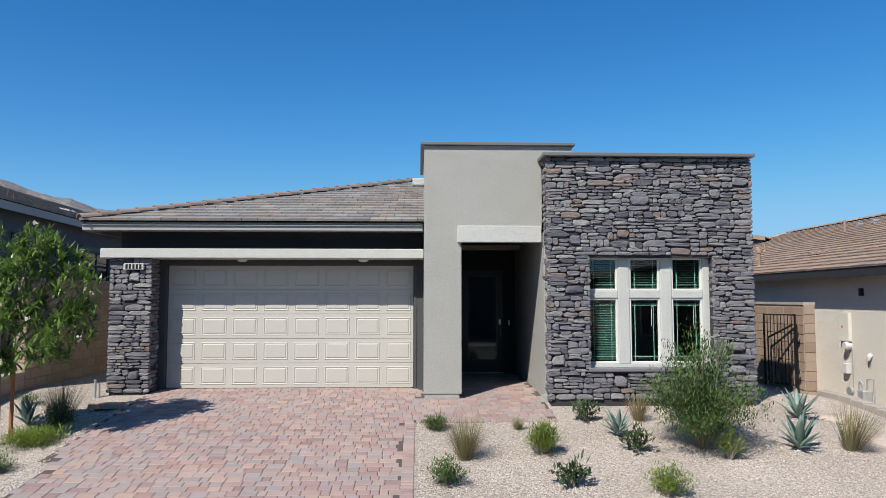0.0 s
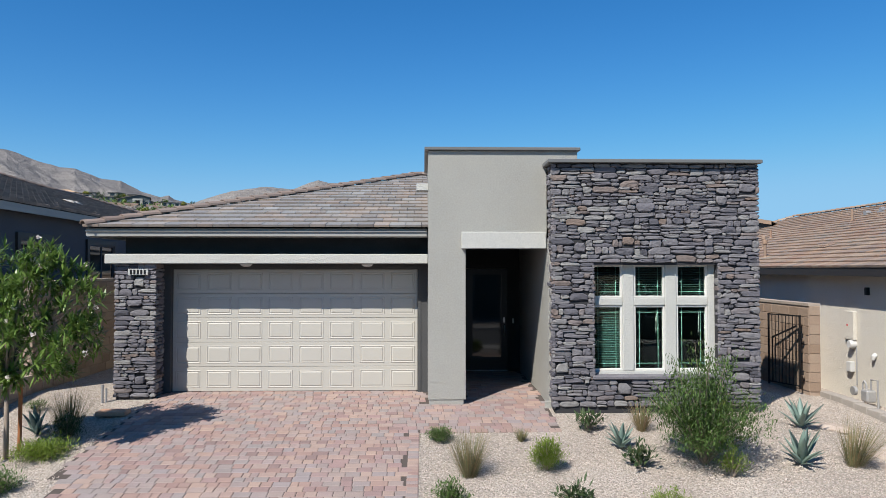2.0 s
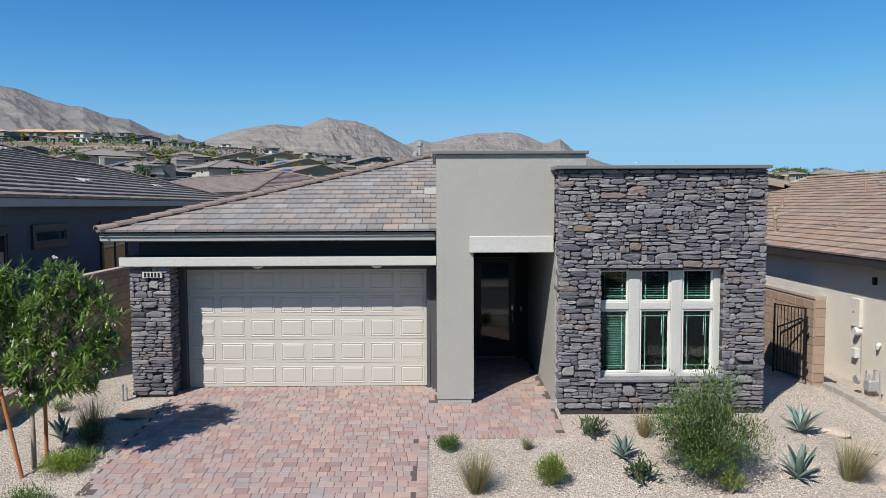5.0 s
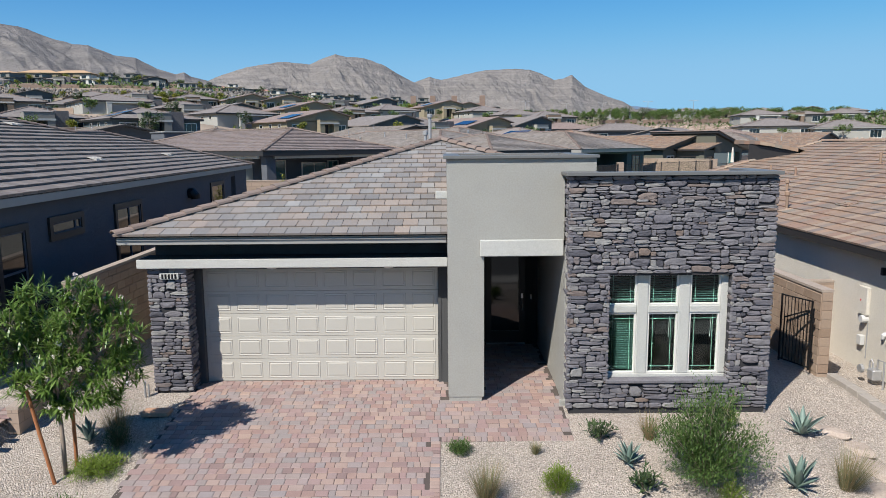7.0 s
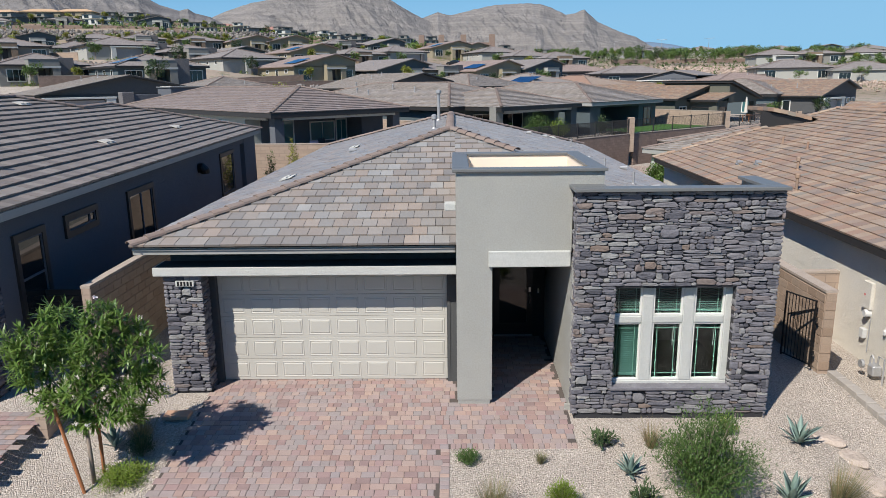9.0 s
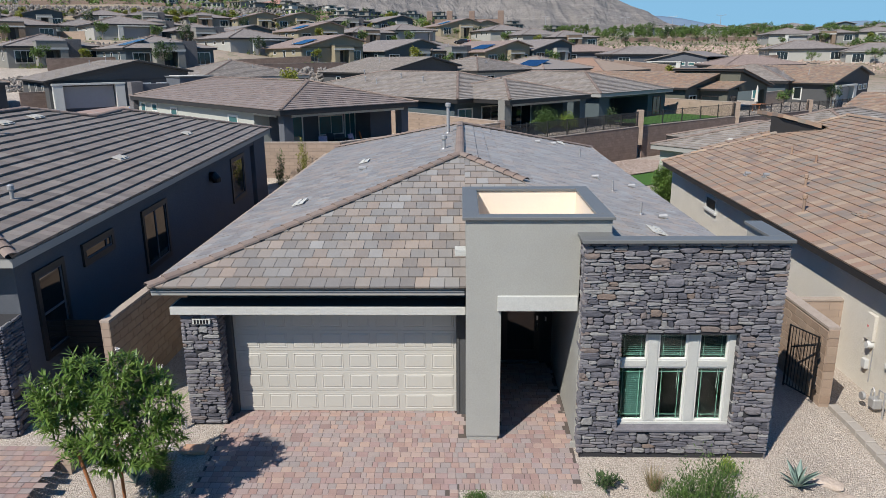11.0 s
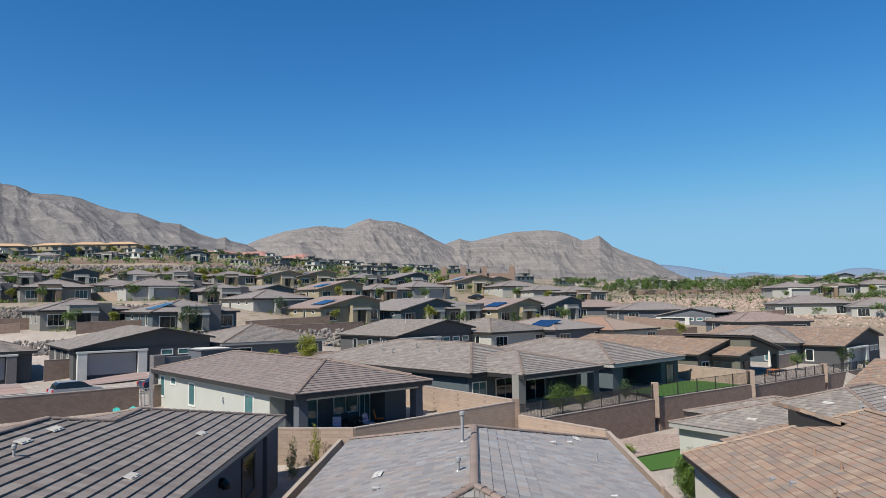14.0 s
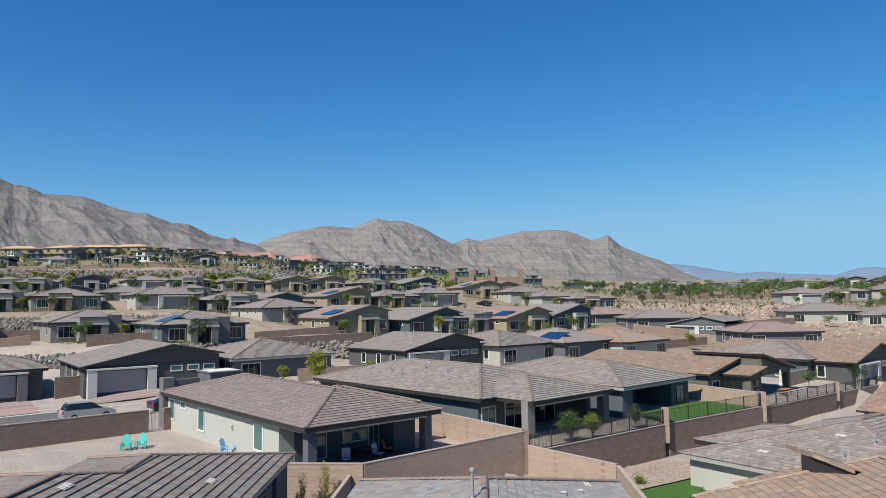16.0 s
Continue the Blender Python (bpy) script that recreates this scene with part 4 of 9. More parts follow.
# ---- ground ----
def ground_mesh():
    xs = sorted(set([-2600 + 100 * i for i in range(53)] + [-300 + 12 * i for i in range(51)] + [-12 + 0.5 * i for i in range(53)] + [14 + i for i in range(30)] + [-84 + 2 * i for i in range(36)] + [8.6, 8.75, 8.85, 9.0, -7.75, -7.95]))
    ys = sorted(set([-900, -500, -250, -120, -60, -30] + [-20 + 0.6 * i for i in range(92)] + [35 + i for i in range(45)] + [80 + 3 * i for i in range(62)] + [266 + 9 * i for i in range(15)] + [400 + 60 * i for i in range(45)] + [-1.15, 0.0]))
    me = bpy.data.meshes.new("ground")
    n = len(xs)
    vs = [(x, y, ground_z(x, y) - 0.004 + (0.0 if y > 22 or x < -7.7 or x > 8.7 else 0.02 * noise.noise((x * 0.9, y * 0.9, 0)) * smooth_step(0.3, 1.2, abs(x + 2.4) - 2.4))) for y in ys for x in xs]
    fs = [(j * n + i, j * n + i + 1, (j + 1) * n + i + 1, (j + 1) * n + i) for j in range(len(ys) - 1) for i in range(n - 1)]
    me.from_pydata(vs, [], fs)
    me.polygons.foreach_set("use_smooth", [True] * len(fs))
    return me


def earth_surf():
    """Buff gravel in the yards, bare tan desert soil with scrub specks farther off."""
    nt = GRAVEL.node_tree
    b = nt.nodes["Principled BSDF"]
    old = b.inputs["Base Color"].links[0].from_socket
    pos = nd(nt, "ShaderNodeNewGeometry").outputs["Position"]
    n1 = nd(nt, "ShaderNodeTexNoise", Vector=pos, Scale=0.02, Detail=8.0, Roughness=0.65).outputs[0]
    n2 = nd(nt, "ShaderNodeTexNoise", Vector=pos, Scale=0.35, Detail=4.0, Roughness=0.7).outputs[0]
    soil = ramp(nt, n1, [(0.3, (0.19, 0.155, 0.115)), (0.5, (0.27, 0.215, 0.16)), (0.62, (0.34, 0.265, 0.20)), (0.75, (0.33, 0.23, 0.17))])
    scrub = ramp(nt, n2, [(0.54, (0.0, 0.0, 0.0)), (0.62, (1, 1, 1))])
    soil = nd(nt, "ShaderNodeMixRGB", Fac=nd(nt, "ShaderNodeSeparateColor", Color=scrub).outputs[0], Color1=soil, Color2=(0.12, 0.13, 0.055, 1)).outputs[0]
    y = nd(nt, "ShaderNodeSeparateXYZ", Vector=pos).outputs[1]
    far = nd(nt, "ShaderNodeMapRange", Value=y, From_Min=85.0, From_Max=125.0).outputs[0]
    nt.links.new(nd(nt, "ShaderNodeMixRGB", Fac=far, Color1=old, Color2=soil).outputs[0], b.inputs["Base Color"])


earth_surf()
ground = tagged(new("ground", ground_mesh()), label="buff gravel yard running out to tan desert soil", category="ground", kind="structure")
ground.data.materials.append(GRAVEL)

# ---- driveway of pavers: bedding and joined pieces; single pieces come last in the file ----
PZ = 0.010
drive_at = lambda x, y: -0.068 * min(max(0.0, -y), 1.15) - 0.105 * max(0.0, min(8.0, -y) - 1.15) + PZ


def on_drive(x, y):
    left = -5.06 + 0.3 * smooth_step(-3.4, -5.2, y)
    if left < x < 0.05 and -9 < y < 0.09:
        return True
    return (0.0 <= x < 2.41 and -2.64 < y < -1.1) or (0.86 < x < 2.42 and -1.2 < y < 2.66) or (0.0 <= x < 0.2 and -1.2 < y < -0.1)


driveway = tagged(new("driveway"), label="pink and tan clay paver driveway and entry walk", category="driveway", kind="structure")
s = Shape()
for x0, x1, y0, y1 in ((-4.76, 0.03, -8.6, -4.4), (-5.02, 0.03, -4.4, 0.1), (0.03, 2.40, -2.63, -1.1), (0.88, 2.42, -1.1, 2.66), (0.03, 0.25, -1.1, -0.1)):
    n = 12
    for i in range(n):
        ya, yb = y0 + (y1 - y0) * i / n, y0 + (y1 - y0) * (i + 1) / n
        s.add([(x0, ya, drive_at(0, ya) - 0.009), (x1, ya, drive_at(0, ya) - 0.009), (x1, yb, drive_at(0, yb) - 0.009), (x0, yb, drive_at(0, yb) - 0.009)], [(0, 1, 2, 3)])
part("bedding", s, SAND, driveway, kind="stuff")


def paver_cells():
    """Three paver sizes in uneven running courses, with a soldier course along the free edges."""
    r = random.Random(21)
    out = []
    y = 0.085
    row = 0
    while y > -8.6:
        h = 0.16
        x = -5.06 + (0.09 if row % 2 else 0.0)
        while x < 2.45:
            w = r.choice((0.11, 0.16, 0.16, 0.21, 0.24))
            cx, cy = x + w / 2, y - h / 2
            edge = (-0.12 < cx < 0.06 and cy < -2.58) or (cx > 0.0 and -2.66 < cy < -2.42)
            if on_drive(cx - w * 0.3, cy) and on_drive(cx + w * 0.3, cy) and on_drive(cx, cy) and not edge:
                out.append((cx, cy, w, h))
            x += w
        y -= h
        row += 1
    y = 2.6
    while y > 0.1:
        x = 0.88
        while x < 2.38:
            w = r.choice((0.155, 0.155, 0.21, 0.235))
            if x + w < 2.44:
                out.append((x + w / 2, y - 0.075, w, 0.15))
            x += w
        y -= 0.15
    y = -2.62
    while y > -8.6:
        out.append((-0.035, y - 0.05, 0.17, 0.1))
        y -= 0.102
    x = 0.06
    while x < 2.36:
        out.append((x + 0.05, -2.535, 0.1, 0.19))
        x += 0.102
    return out


def paver_form(w, h, r):
    a, b = w / 2 - 0.0035, h / 2 - 0.0035
    c = 0.013
    base = [(-a, -b), (a, -b), (a, b), (-a, b)]
    j = lambda: r.uniform(-0.002, 0.002)
    vs = [(x, y, -0.02) for x, y in base] + [(x + j(), y + j(), -0.005) for x, y in base] + [(x - math.copysign(c, x), y - math.copysign(c, y), 0.0) for x, y in base]
    fs = [(i, (i + 1) % 4, 4 + (i + 1) % 4, 4 + i) for i in range(4)] + [(4 + i, 4 + (i + 1) % 4, 8 + (i + 1) % 4, 8 + i) for i in range(4)] + [(8, 9, 10, 11)]
    return vs, fs


PAVERS = paver_cells()
near_pavers = lambda c: -3.1 < c[1] < -1.15 and -2.2 < c[0] < 0.6
SINGLE_PAVERS = [c for c in PAVERS if near_pavers(c)][:300]
single_set = set(SINGLE_PAVERS)
s = Shape()
pr = random.Random(8)
for c in PAVERS:
    if c not in single_set:
        vs, fs = paver_form(c[2], c[3], pr)
        lift = pr.uniform(-0.002, 0.003)
        s.add([(c[0] + p[0], c[1] + p[1], p[2] + lift + drive_at(c[0], c[1] + p[1])) for p in vs], fs)
part("paving_rest", s, PAVER, driveway, "pink and tan clay pavers", kind="stuff")


# ---- walls of the lots ----
def wall_run(name, p0, p1, top0, top1, label, mat=None, thick=0.2, drop=0.5, cap=True, cap_mat=None, kind="structure"):
    """A straight block wall from p0 to p1 whose top runs between two heights, with a cap course."""
    mat = mat or BLOCK_FAR
    p0, p1 = Vector((*p0, 0)), Vector((*p1, 0))
    d = (p1 - p0).normalized()
    n = Vector((-d.y, d.x, 0)) * thick / 2
    steps = max(1, int((p1 - p0).length / 2.5))
    s, c = Shape(), Shape()
    for i in range(steps):
        a, b = p0.lerp(p1, i / steps), p0.lerp(p1, (i + 1) / steps)
        ta, tb = top0 + (top1 - top0) * i / steps, top0 + (top1 - top0) * (i + 1) / steps
        lo = [min(ground_z(*(q + k).xy) for k in (n * 3, -n * 3)) - drop for q in (a, b)]
        q = [a - n, b - n, b + n, a + n]
        vs = [Vector((v.x, v.y, lo[k])) for v, k in zip(q, (0, 1, 1, 0))] + [Vector((v.x, v.y, (ta, tb)[k])) for v, k in zip(q, (0, 1, 1, 0))]
        fs = [(0, 1, 5, 4), (2, 3, 7, 6), (4, 5, 6, 7)] + ([(3, 0, 4, 7)] if i == 0 else []) + ([(1, 2, 6, 5)] if i == steps - 1 else [])
        s.add(vs, fs)
        q = [a - n * 1.15, b - n * 1.15, b + n * 1.15, a + n * 1.15]
        vs = [Vector((v.x, v.y, (ta, tb)[k] + 0.003)) for v, k in zip(q, (0, 1, 1, 0))] + [Vector((v.x, v.y, (ta, tb)[k] + 0.06)) for v, k in zip(q, (0, 1, 1, 0))]
        c.add(vs, [(0, 1, 5, 4), (2, 3, 7, 6), (4, 5, 6, 7), (3, 0, 4, 7), (1, 2, 6, 5)])
    w = tagged(part(name, s, mat), label=label, category="wall", kind=kind)
    if cap:
        part("wall_cap", c, cap_mat or BLOCK_CAP, w)
    return w


def block_rows(parent, x, y0, y1, z0, z1, side, singles, seed):
    """Split-face blocks on the long face of a wall that runs along y."""
    r = random.Random(seed)
    rest, count, row, z = Shape(), 0, 0, z0
    while z < z1 - 0.05:
        h = min(0.2, z1 - z)
        y = y0 - (0.2 if row % 2 else 0.0)
        while y < y1:
            a, b = max(y, y0), min(y + 0.4, y1)
            if b - a > 0.04:
                d = 0.012 + r.uniform(0, 0.006)
                l, hh = (b - a) / 2 - 0.004, h / 2 - 0.004
                vs = [(0, -l, -hh), (0, l, -hh), (0, l, hh), (0, -l, hh), (side * d, -l + 0.006, -hh + 0.006), (side * d, l - 0.006, -hh + 0.006), (side * d, l - 0.006, hh - 0.006), (side * d, -l + 0.006, hh - 0.006)]
                fs = [(0, 1, 5, 4), (1, 2, 6, 5), (2, 3, 7, 6), (3, 0, 4, 7), (4, 5, 6, 7)]
                c = Vector((x, (a + b) / 2, z + h / 2))
                if count < singles and b - a > 0.39 and h > 0.19:
                    key = (side, r.randrange(4))
                    if key not in BLOCK_MESHES:
                        BLOCK_MESHES[key] = Shape().add(vs, fs).mesh("block", BLOCK)
                    ob = new("block", BLOCK_MESHES[key])
                    ob.parent = parent
                    ob.matrix_basis = Matrix.Translation(c)
                    count += 1
                else:
                    rest.add([c + Vector(v) for v in vs], fs)
            y += 0.4
        z += h
        row += 1
    part("block_rest", rest, BLOCK, parent, "tan split-face blocks", kind="stuff")


BLOCK_MESHES = {}
wl = wall_run("wall_left", (-7.68, -0.1), (-7.68, 26.5), 2.14, 2.25, "tan split-face block wall beside the house", thick=0.18)
block_rows(wl, -7.588, -0.1, 9.0, 0.0, 2.14, 1, 200, 31)
low = wall_run("wall_low", (-7.68, -2.25), (-7.68, -0.11), 0.26, 0.30, "low tan block wall end at the driveway", thick=0.2)
wr = wall_run("wall_right", (8.57, 0.82), (8.57, 18.0), 1.64, 1.64, "tan block wall running back from the gate", thick=0.24)
block_rows(wr, 8.447, 0.82, 9.0, -0.2, 1.64, -1, 180, 32)
s = Shape()
for row in range(9):
    s.soft(8.455, 8.685, 0.803, 0.822, -0.2 + row * 0.205, -0.2 + row * 0.205 + 0.197, 0.005)
part("pier_face", s, BLOCK, wr, "smooth tan end blocks")
wall_run("wall_return", (8.70, 3.95), (10.45, 3.95), 1.25, 1.25, "short tan block wall joining the neighbour", thick=0.2)
curb = tagged(new("wall_curb"), label="low tan concrete block curb between the gravel yards", category="wall", kind="structure")
for i in range(18):
    y = 0.74 - i * 0.4
    zt = ground_z(8.5, y) + 0.11
    part("curb_block", Shape().soft(8.62, 8.84, y - 0.397, y, zt - 0.6, zt, 0.012), CURB, curb)
wall_run("wall_back", (-11.4, 26.6), (-6.9, 26.5), 2.9, 2.9, "tan block wall at the back of the lot")
wall_run("wall_back", (-6.88, 26.5), (2.8, 34.45), 2.9, 3.25, "tan block wall running askew behind the lot")
wall_run("wall_lot", (2.7, 34.8), (-7.9, 48.1), 3.3, 3.3, "tan block wall between two back yards")
wall_run("wall_back", (3.05, 34.2), (8.0, 29.3), 2.35, 2.2, "tan block wall closing the back corner")
wall_run("wall_back", (8.05, 29.2), (8.4, 18.1), 2.15, 1.7, "tan block wall along the side yard")
tagged(part("wall_pillar", Shape().soft(2.7, 3.1, 34.3, 34.7, 0.0, 3.42, 0.01), BLOCK_BROWN), label="tan block pillar at the wall corner", category="pillar", kind="structure")


def iron_fence(p0, p1, z0, z1, base0, base1, spacing=2.4, gap=0.115, thick=0.007):
    """A retaining wall with a dark iron mesh fence on it, posts and rails, and a block post at its end."""
    wall_run("wall_retaining", p0, p1, base0, base1, "brown block retaining wall below an iron fence", BLOCK_BROWN, 0.25)
    a, b = Vector((*p0, base0)), Vector((*p1, base1))
    f = thing("iron_fence", "dark bronze iron fence on a retaining wall", "fence")
    n = max(1, int((b - a).length / spacing))
    for i in range(n + 1):
        q = a.lerp(b, i / n)
        part("post", Shape().box(q.x - 0.04, q.x + 0.04, q.y - 0.04, q.y + 0.04, q.z, q.z + (z1 - z0)), DARK_FRAME, f)
    for h in (0.12, z1 - z0 - 0.08):
        part("rail", Shape().tube([a + Vector((0, 0, h)), b + Vector((0, 0, h))], 0.022, 4), DARK_FRAME, f)
    s, n = Shape(), int((b - a).length / gap)
    for i in range(1, n):
        q = a.lerp(b, i / n)
        s.box(q.x - thick, q.x + thick, q.y - thick, q.y + thick, q.z + 0.1, q.z + z1 - z0 - 0.08)
    part("picket_rest", s, DARK_FRAME, f, kind="stuff")


iron_fence((3.1, 34.6), (14.5, 44.3), 0, 1.25, 1.85, 1.95, 1.9, 0.075, 0.014)
iron_fence((15.0, 44.8), (25.8, 53.7), 0, 1.25, 1.95, 1.95)
iron_fence((26.4, 54.3), (39.1, 67.3), 0, 1.15, 1.75, 1.4)
iron_fence((39.6, 67.8), (52.0, 80.0), 0, 1.1, 1.3, 1.0)
for x, y, z in ((14.75, 44.55, 3.3), (26.1, 54.0, 3.3), (39.35, 67.55, 2.6)):
    tagged(part("wall_pillar", Shape().soft(x - 0.25, x + 0.25, y - 0.25, y + 0.25, 0.5, z, 0.01), BLOCK_FAR), label="tan block fence pillar", category="pillar", kind="structure")
tagged(part("lawn", Shape().poly([(16.0, 46.6, 1.87), (25.4, 54.3, 1.87), (22.4, 58.6, 1.87), (20.9, 57.9, 1.87), (13.7, 50.7, 1.87)]), TURF), label="strip of bright green lawn behind the fence", category="lawn", kind="structure")
tagged(part("lawn", Shape().poly([(9.3, 30.0, -0.56), (14.0, 32.5, -0.56), (15.5, 37.8, -0.56), (9.4, 33.4, -0.56)]), TURF), label="small green lawn behind the neighbouring house", category="lawn", kind="structure")

tagged(part("pebble_bed", Shape().poly([(6.0, 33.2, -0.45), (9.4, 33.45, -0.5), (15.5, 37.9, -0.5), (18.0, 41.5, -0.45), (14.0, 42.8, -0.45), (5.0, 35.6, -0.42)]), PINK_GRAVEL), label="bed of pale pink pebbles between lawn and retaining wall", category="gravel", kind="structure")

# ---- gate ----
gate = thing("metal_gate", "black metal picket gate standing open beside the wall", "gate")
g0, g1 = Vector((8.30, 0.92, 0)), Vector((8.00, 1.70, 0))
gd = (g1 - g0).normalized()
gp = lambda u, z: g0 + gd * u + Vector((0, 0, z))
L = (g1 - g0).length
for u in (0.0, L):
    part("stile", Shape().tube([gp(u, -0.16), gp(u, 1.44)], 0.022, 4), BLACK_METAL, gate)
for z in (-0.10, 1.42):
    part("rail", Shape().tube([gp(0, z), gp(L, z)], 0.02, 4), BLACK_METAL, gate)
for i in range(1, 9):
    part("picket", Shape().tube([gp(L * i / 9, -0.1), gp(L * i / 9, 1.42)], 0.009, 4), BLACK_METAL, gate)
part("brace", Shape().tube([gp(0.08, 1.2), gp(L - 0.1, 0.9)], 0.025, 4).tube([gp(L - 0.1, 0.9), gp(L - 0.1, -0.1)], 0.016, 4), BLACK_METAL, gate)
for z in (0.2, 1.0):
    part("hinge", Shape().tube([gp(-0.05, z - 0.05), gp(-0.05, z + 0.05)], 0.03, 8), BLACK_METAL, gate)


# ---- windows on plain walls ----
def wall_window(parent, m, w, h, frame_mat, glass, trim=0.09, bars=(), deep=0.05, name="window"):
    """A window whose face looks along local -y at m; bars are fractions of its width."""
    fr = Shape()
    fr.box(-w / 2 - trim, -w / 2, -deep, 0.02, -h / 2 - trim, h / 2 + trim, m).box(w / 2, w / 2 + trim, -deep, 0.02, -h / 2 - trim, h / 2 + trim, m)
    fr.box(-w / 2, w / 2, -deep, 0.02, -h / 2 - trim, -h / 2, m).box(-w / 2, w / 2, -deep, 0.02, h / 2, h / 2 + trim, m)
    win = part(name, fr, frame_mat, parent)
    part("pane", Shape().box(-w / 2, w / 2, -0.012, -0.006, -h / 2, h / 2, m), glass, win)
    if bars:
        b = Shape()
        for f in bars:
            b.box(-w / 2 + w * f - 0.02, -w / 2 + w * f + 0.02, -0.03, -0.012, -h / 2, h / 2, m)
        part("mullion", b, VINYL if frame_mat is not DARK_FRAME else DARK_FRAME, win)
    return win


def face(x, y, z, deg):
    """Pose of a wall spot whose outside looks along local -y, turned by deg about z."""
    return pose(x, y, z, 0, 0, deg)


# ---- neighbour with slate stucco and grey roof ----
LN = pose(-8.73, -1.2, 0, 0, 0, 3.6)
ln = thing("house", "neighbouring house with slate-blue stucco and grey-brown tile roof", "house", LN)
LZ, LK = 3.93, 0.33
pts = lambda *q: [Vector((x, y, LZ - LK * x)) for x, y in q]
right = pts((0, 0), (0, 25.6), (-4.80, 18.1), (-4.67, 15.0), (-6.12, 12.9), (-6.15, 6.15))
west = [Vector(p) for p in ((-13.0, 19.9, 4.29), (-13.0, -0.7, 4.29), (-6.15, 6.15, LZ + LK * 6.15), (-6.12, 12.9, LZ + LK * 6.12))]
wing = [Vector(p) for p in ((-10.5, 24.2, 4.14), (-10.5, 20.6, 4.14), (-4.67, 15.0, LZ + LK * 4.67), (-4.80, 18.1, LZ + LK * 4.80))]
s = Shape().poly(right)
s.poly([Vector((0, 0, LZ)), Vector((-6.15, 6.15, LZ + LK * 6.15)), Vector((-12.3, 0, LZ))])
s.poly(west)
s.poly(wing)
s.poly([west[3], right[3], wing[1], west[0]])
s.poly([right[1], wing[0], right[2]])
s.add([(0, 0, LZ - 0.02), (0, 25.6, LZ - 0.02), (-0.5, 25.6, LZ - 0.02), (-0.5, 0, LZ - 0.02)], [(0, 1, 2, 3)])
lroof = part("roof", s, MORTAR, ln)
tiled_slope("roof_tiles", right, TILE_GREY, lroof, w=0.31, e=0.40, t=0.06, seed=12, label="grey-brown flat tiles in dark-lined courses")
tiled_slope("roof_tiles", west, TILE_GREY, lroof, w=0.31, e=0.40, t=0.04, seed=16)
tiled_slope("roof_tiles", wing, TILE_GREY, lroof, w=0.31, e=0.40, t=0.04, seed=17)
s = Shape()
for a, b in ((1, 2), (2, 3), (3, 4), (4, 5), (0, 5)):
    cap_row(s, right[a], right[b], 0.13)
cap_row(s, wing[0], right[2], 0.13)
cap_row(s, west[0], right[4], 0.13)
part("ridge_cap", s, TILE_CAP, lroof, kind="stuff")
part("fascia", Shape().box(-0.045, -0.01, 0, 25.6, LZ - 0.2, LZ - 0.015).box(-12.3, -0.05, 0.01, 0.045, LZ - 0.2, LZ - 0.015), GUTTER, ln)
part("wall", Shape().box(-12, -0.30, 0.5, 18.5, -0.3, LZ - 0.03).box(-10.2, -0.30, 18.5, 21.8, -0.3, LZ - 0.03), STUCCO_BLUE, ln, "slate-blue stucco")
part("patio_post", Shape().soft(-0.8, -0.30, 22.75, 25.3, 0, LZ - 0.03, 0.01), STUCCO_BLUE, ln)
part("patio_beam", Shape().box(-0.8, -0.32, 21.8, 22.75, LZ - 0.5, LZ - 0.04), STUCCO_BLUE, ln)
part("patio_wall", Shape().box(-9.6, -3.5, 21.8, 23.6, -0.3, LZ - 0.03), STUCCO_BLUE, ln)
for y0, y1, z0, z1, bars in ((1.26, 2.28, 1.4, 3.14, ()), (3.54, 5.07, 2.88, 3.15, (0.8,)), (7.43, 9.31, 1.5, 3.14, (0.5,)), (18.0, 20.1, 1.5, 3.2, ())):
    lwin = wall_window(ln, face(-0.298, (y0 + y1) / 2, (z0 + z1) / 2, 90), y1 - y0, z1 - z0, DARK_FRAME, WINDOW_GLASS, 0.15, (), 0.06)
    sash = Shape()
    for a, b in ((y0, y0 + 0.04), (y1 - 0.04, y1)) + tuple((y0 + (y1 - y0) * q - 0.025, y0 + (y1 - y0) * q + 0.025) for q in bars):
        sash.box(-0.29, -0.262, a, b, z0, z1)
    for a, b in ((z0, z0 + 0.04), (z1 - 0.04, z1)) + (((z0 + z1) / 2 - 0.025, (z0 + z1) / 2 + 0.025),) * (y0 < 2):
        sash.box(-0.289, -0.263, y0 + 0.04, y1 - 0.04, a, b)
    part("sash_frame", sash, STUCCO_BLUE, lwin, "grey sash")
vent = Shape().tube([(-0.32, 14.7, 3.1), (-0.16, 14.7, 3.12), (-0.05, 14.7, 3.0), (-0.04, 14.7, 2.88)], [0.2, 0.21, 0.2, 0.17], 12)
part("vent_hood", vent, BLACK_METAL, ln)
for x, y in ((-1.62, 3.2), (-4.77, 8.5)):
    vent_pipe(lroof, (x, y, LZ - LK * x), 0.24, 0.045, True)
    roof_vent(lroof, (x - 0.3, y - 0.7, LZ - LK * (x - 0.3) + 0.05), (-1, 0))
for x, y in ((-1.57, 9.85), (-1.67, 17.2), (-5.19, 12.0), (-5.12, 9.9)):
    vented_tiles(lroof, slope_frame((x, y, LZ - LK * x + 0.06), (0, 1, 0), (-1, 0, LK)), CONCRETE, "pale vented tile")
lp = part("stone_pillar", Shape().box(-1.32, -0.32, -0.3, 0.48, -0.2, 2.6), MORTAR, ln, "dark ledge-stone pillar")
lay_stones(stone_layout(-1.32, -0.32, 0, 2.6, 41), pose(0, -0.3, 0), lp, 0, 42)
lay_stones(stone_layout(-0.3, 0.48, 0, 2.6, 43), pose(-0.32, 0, 0, 0, 0, 90), lp, 0, 44)
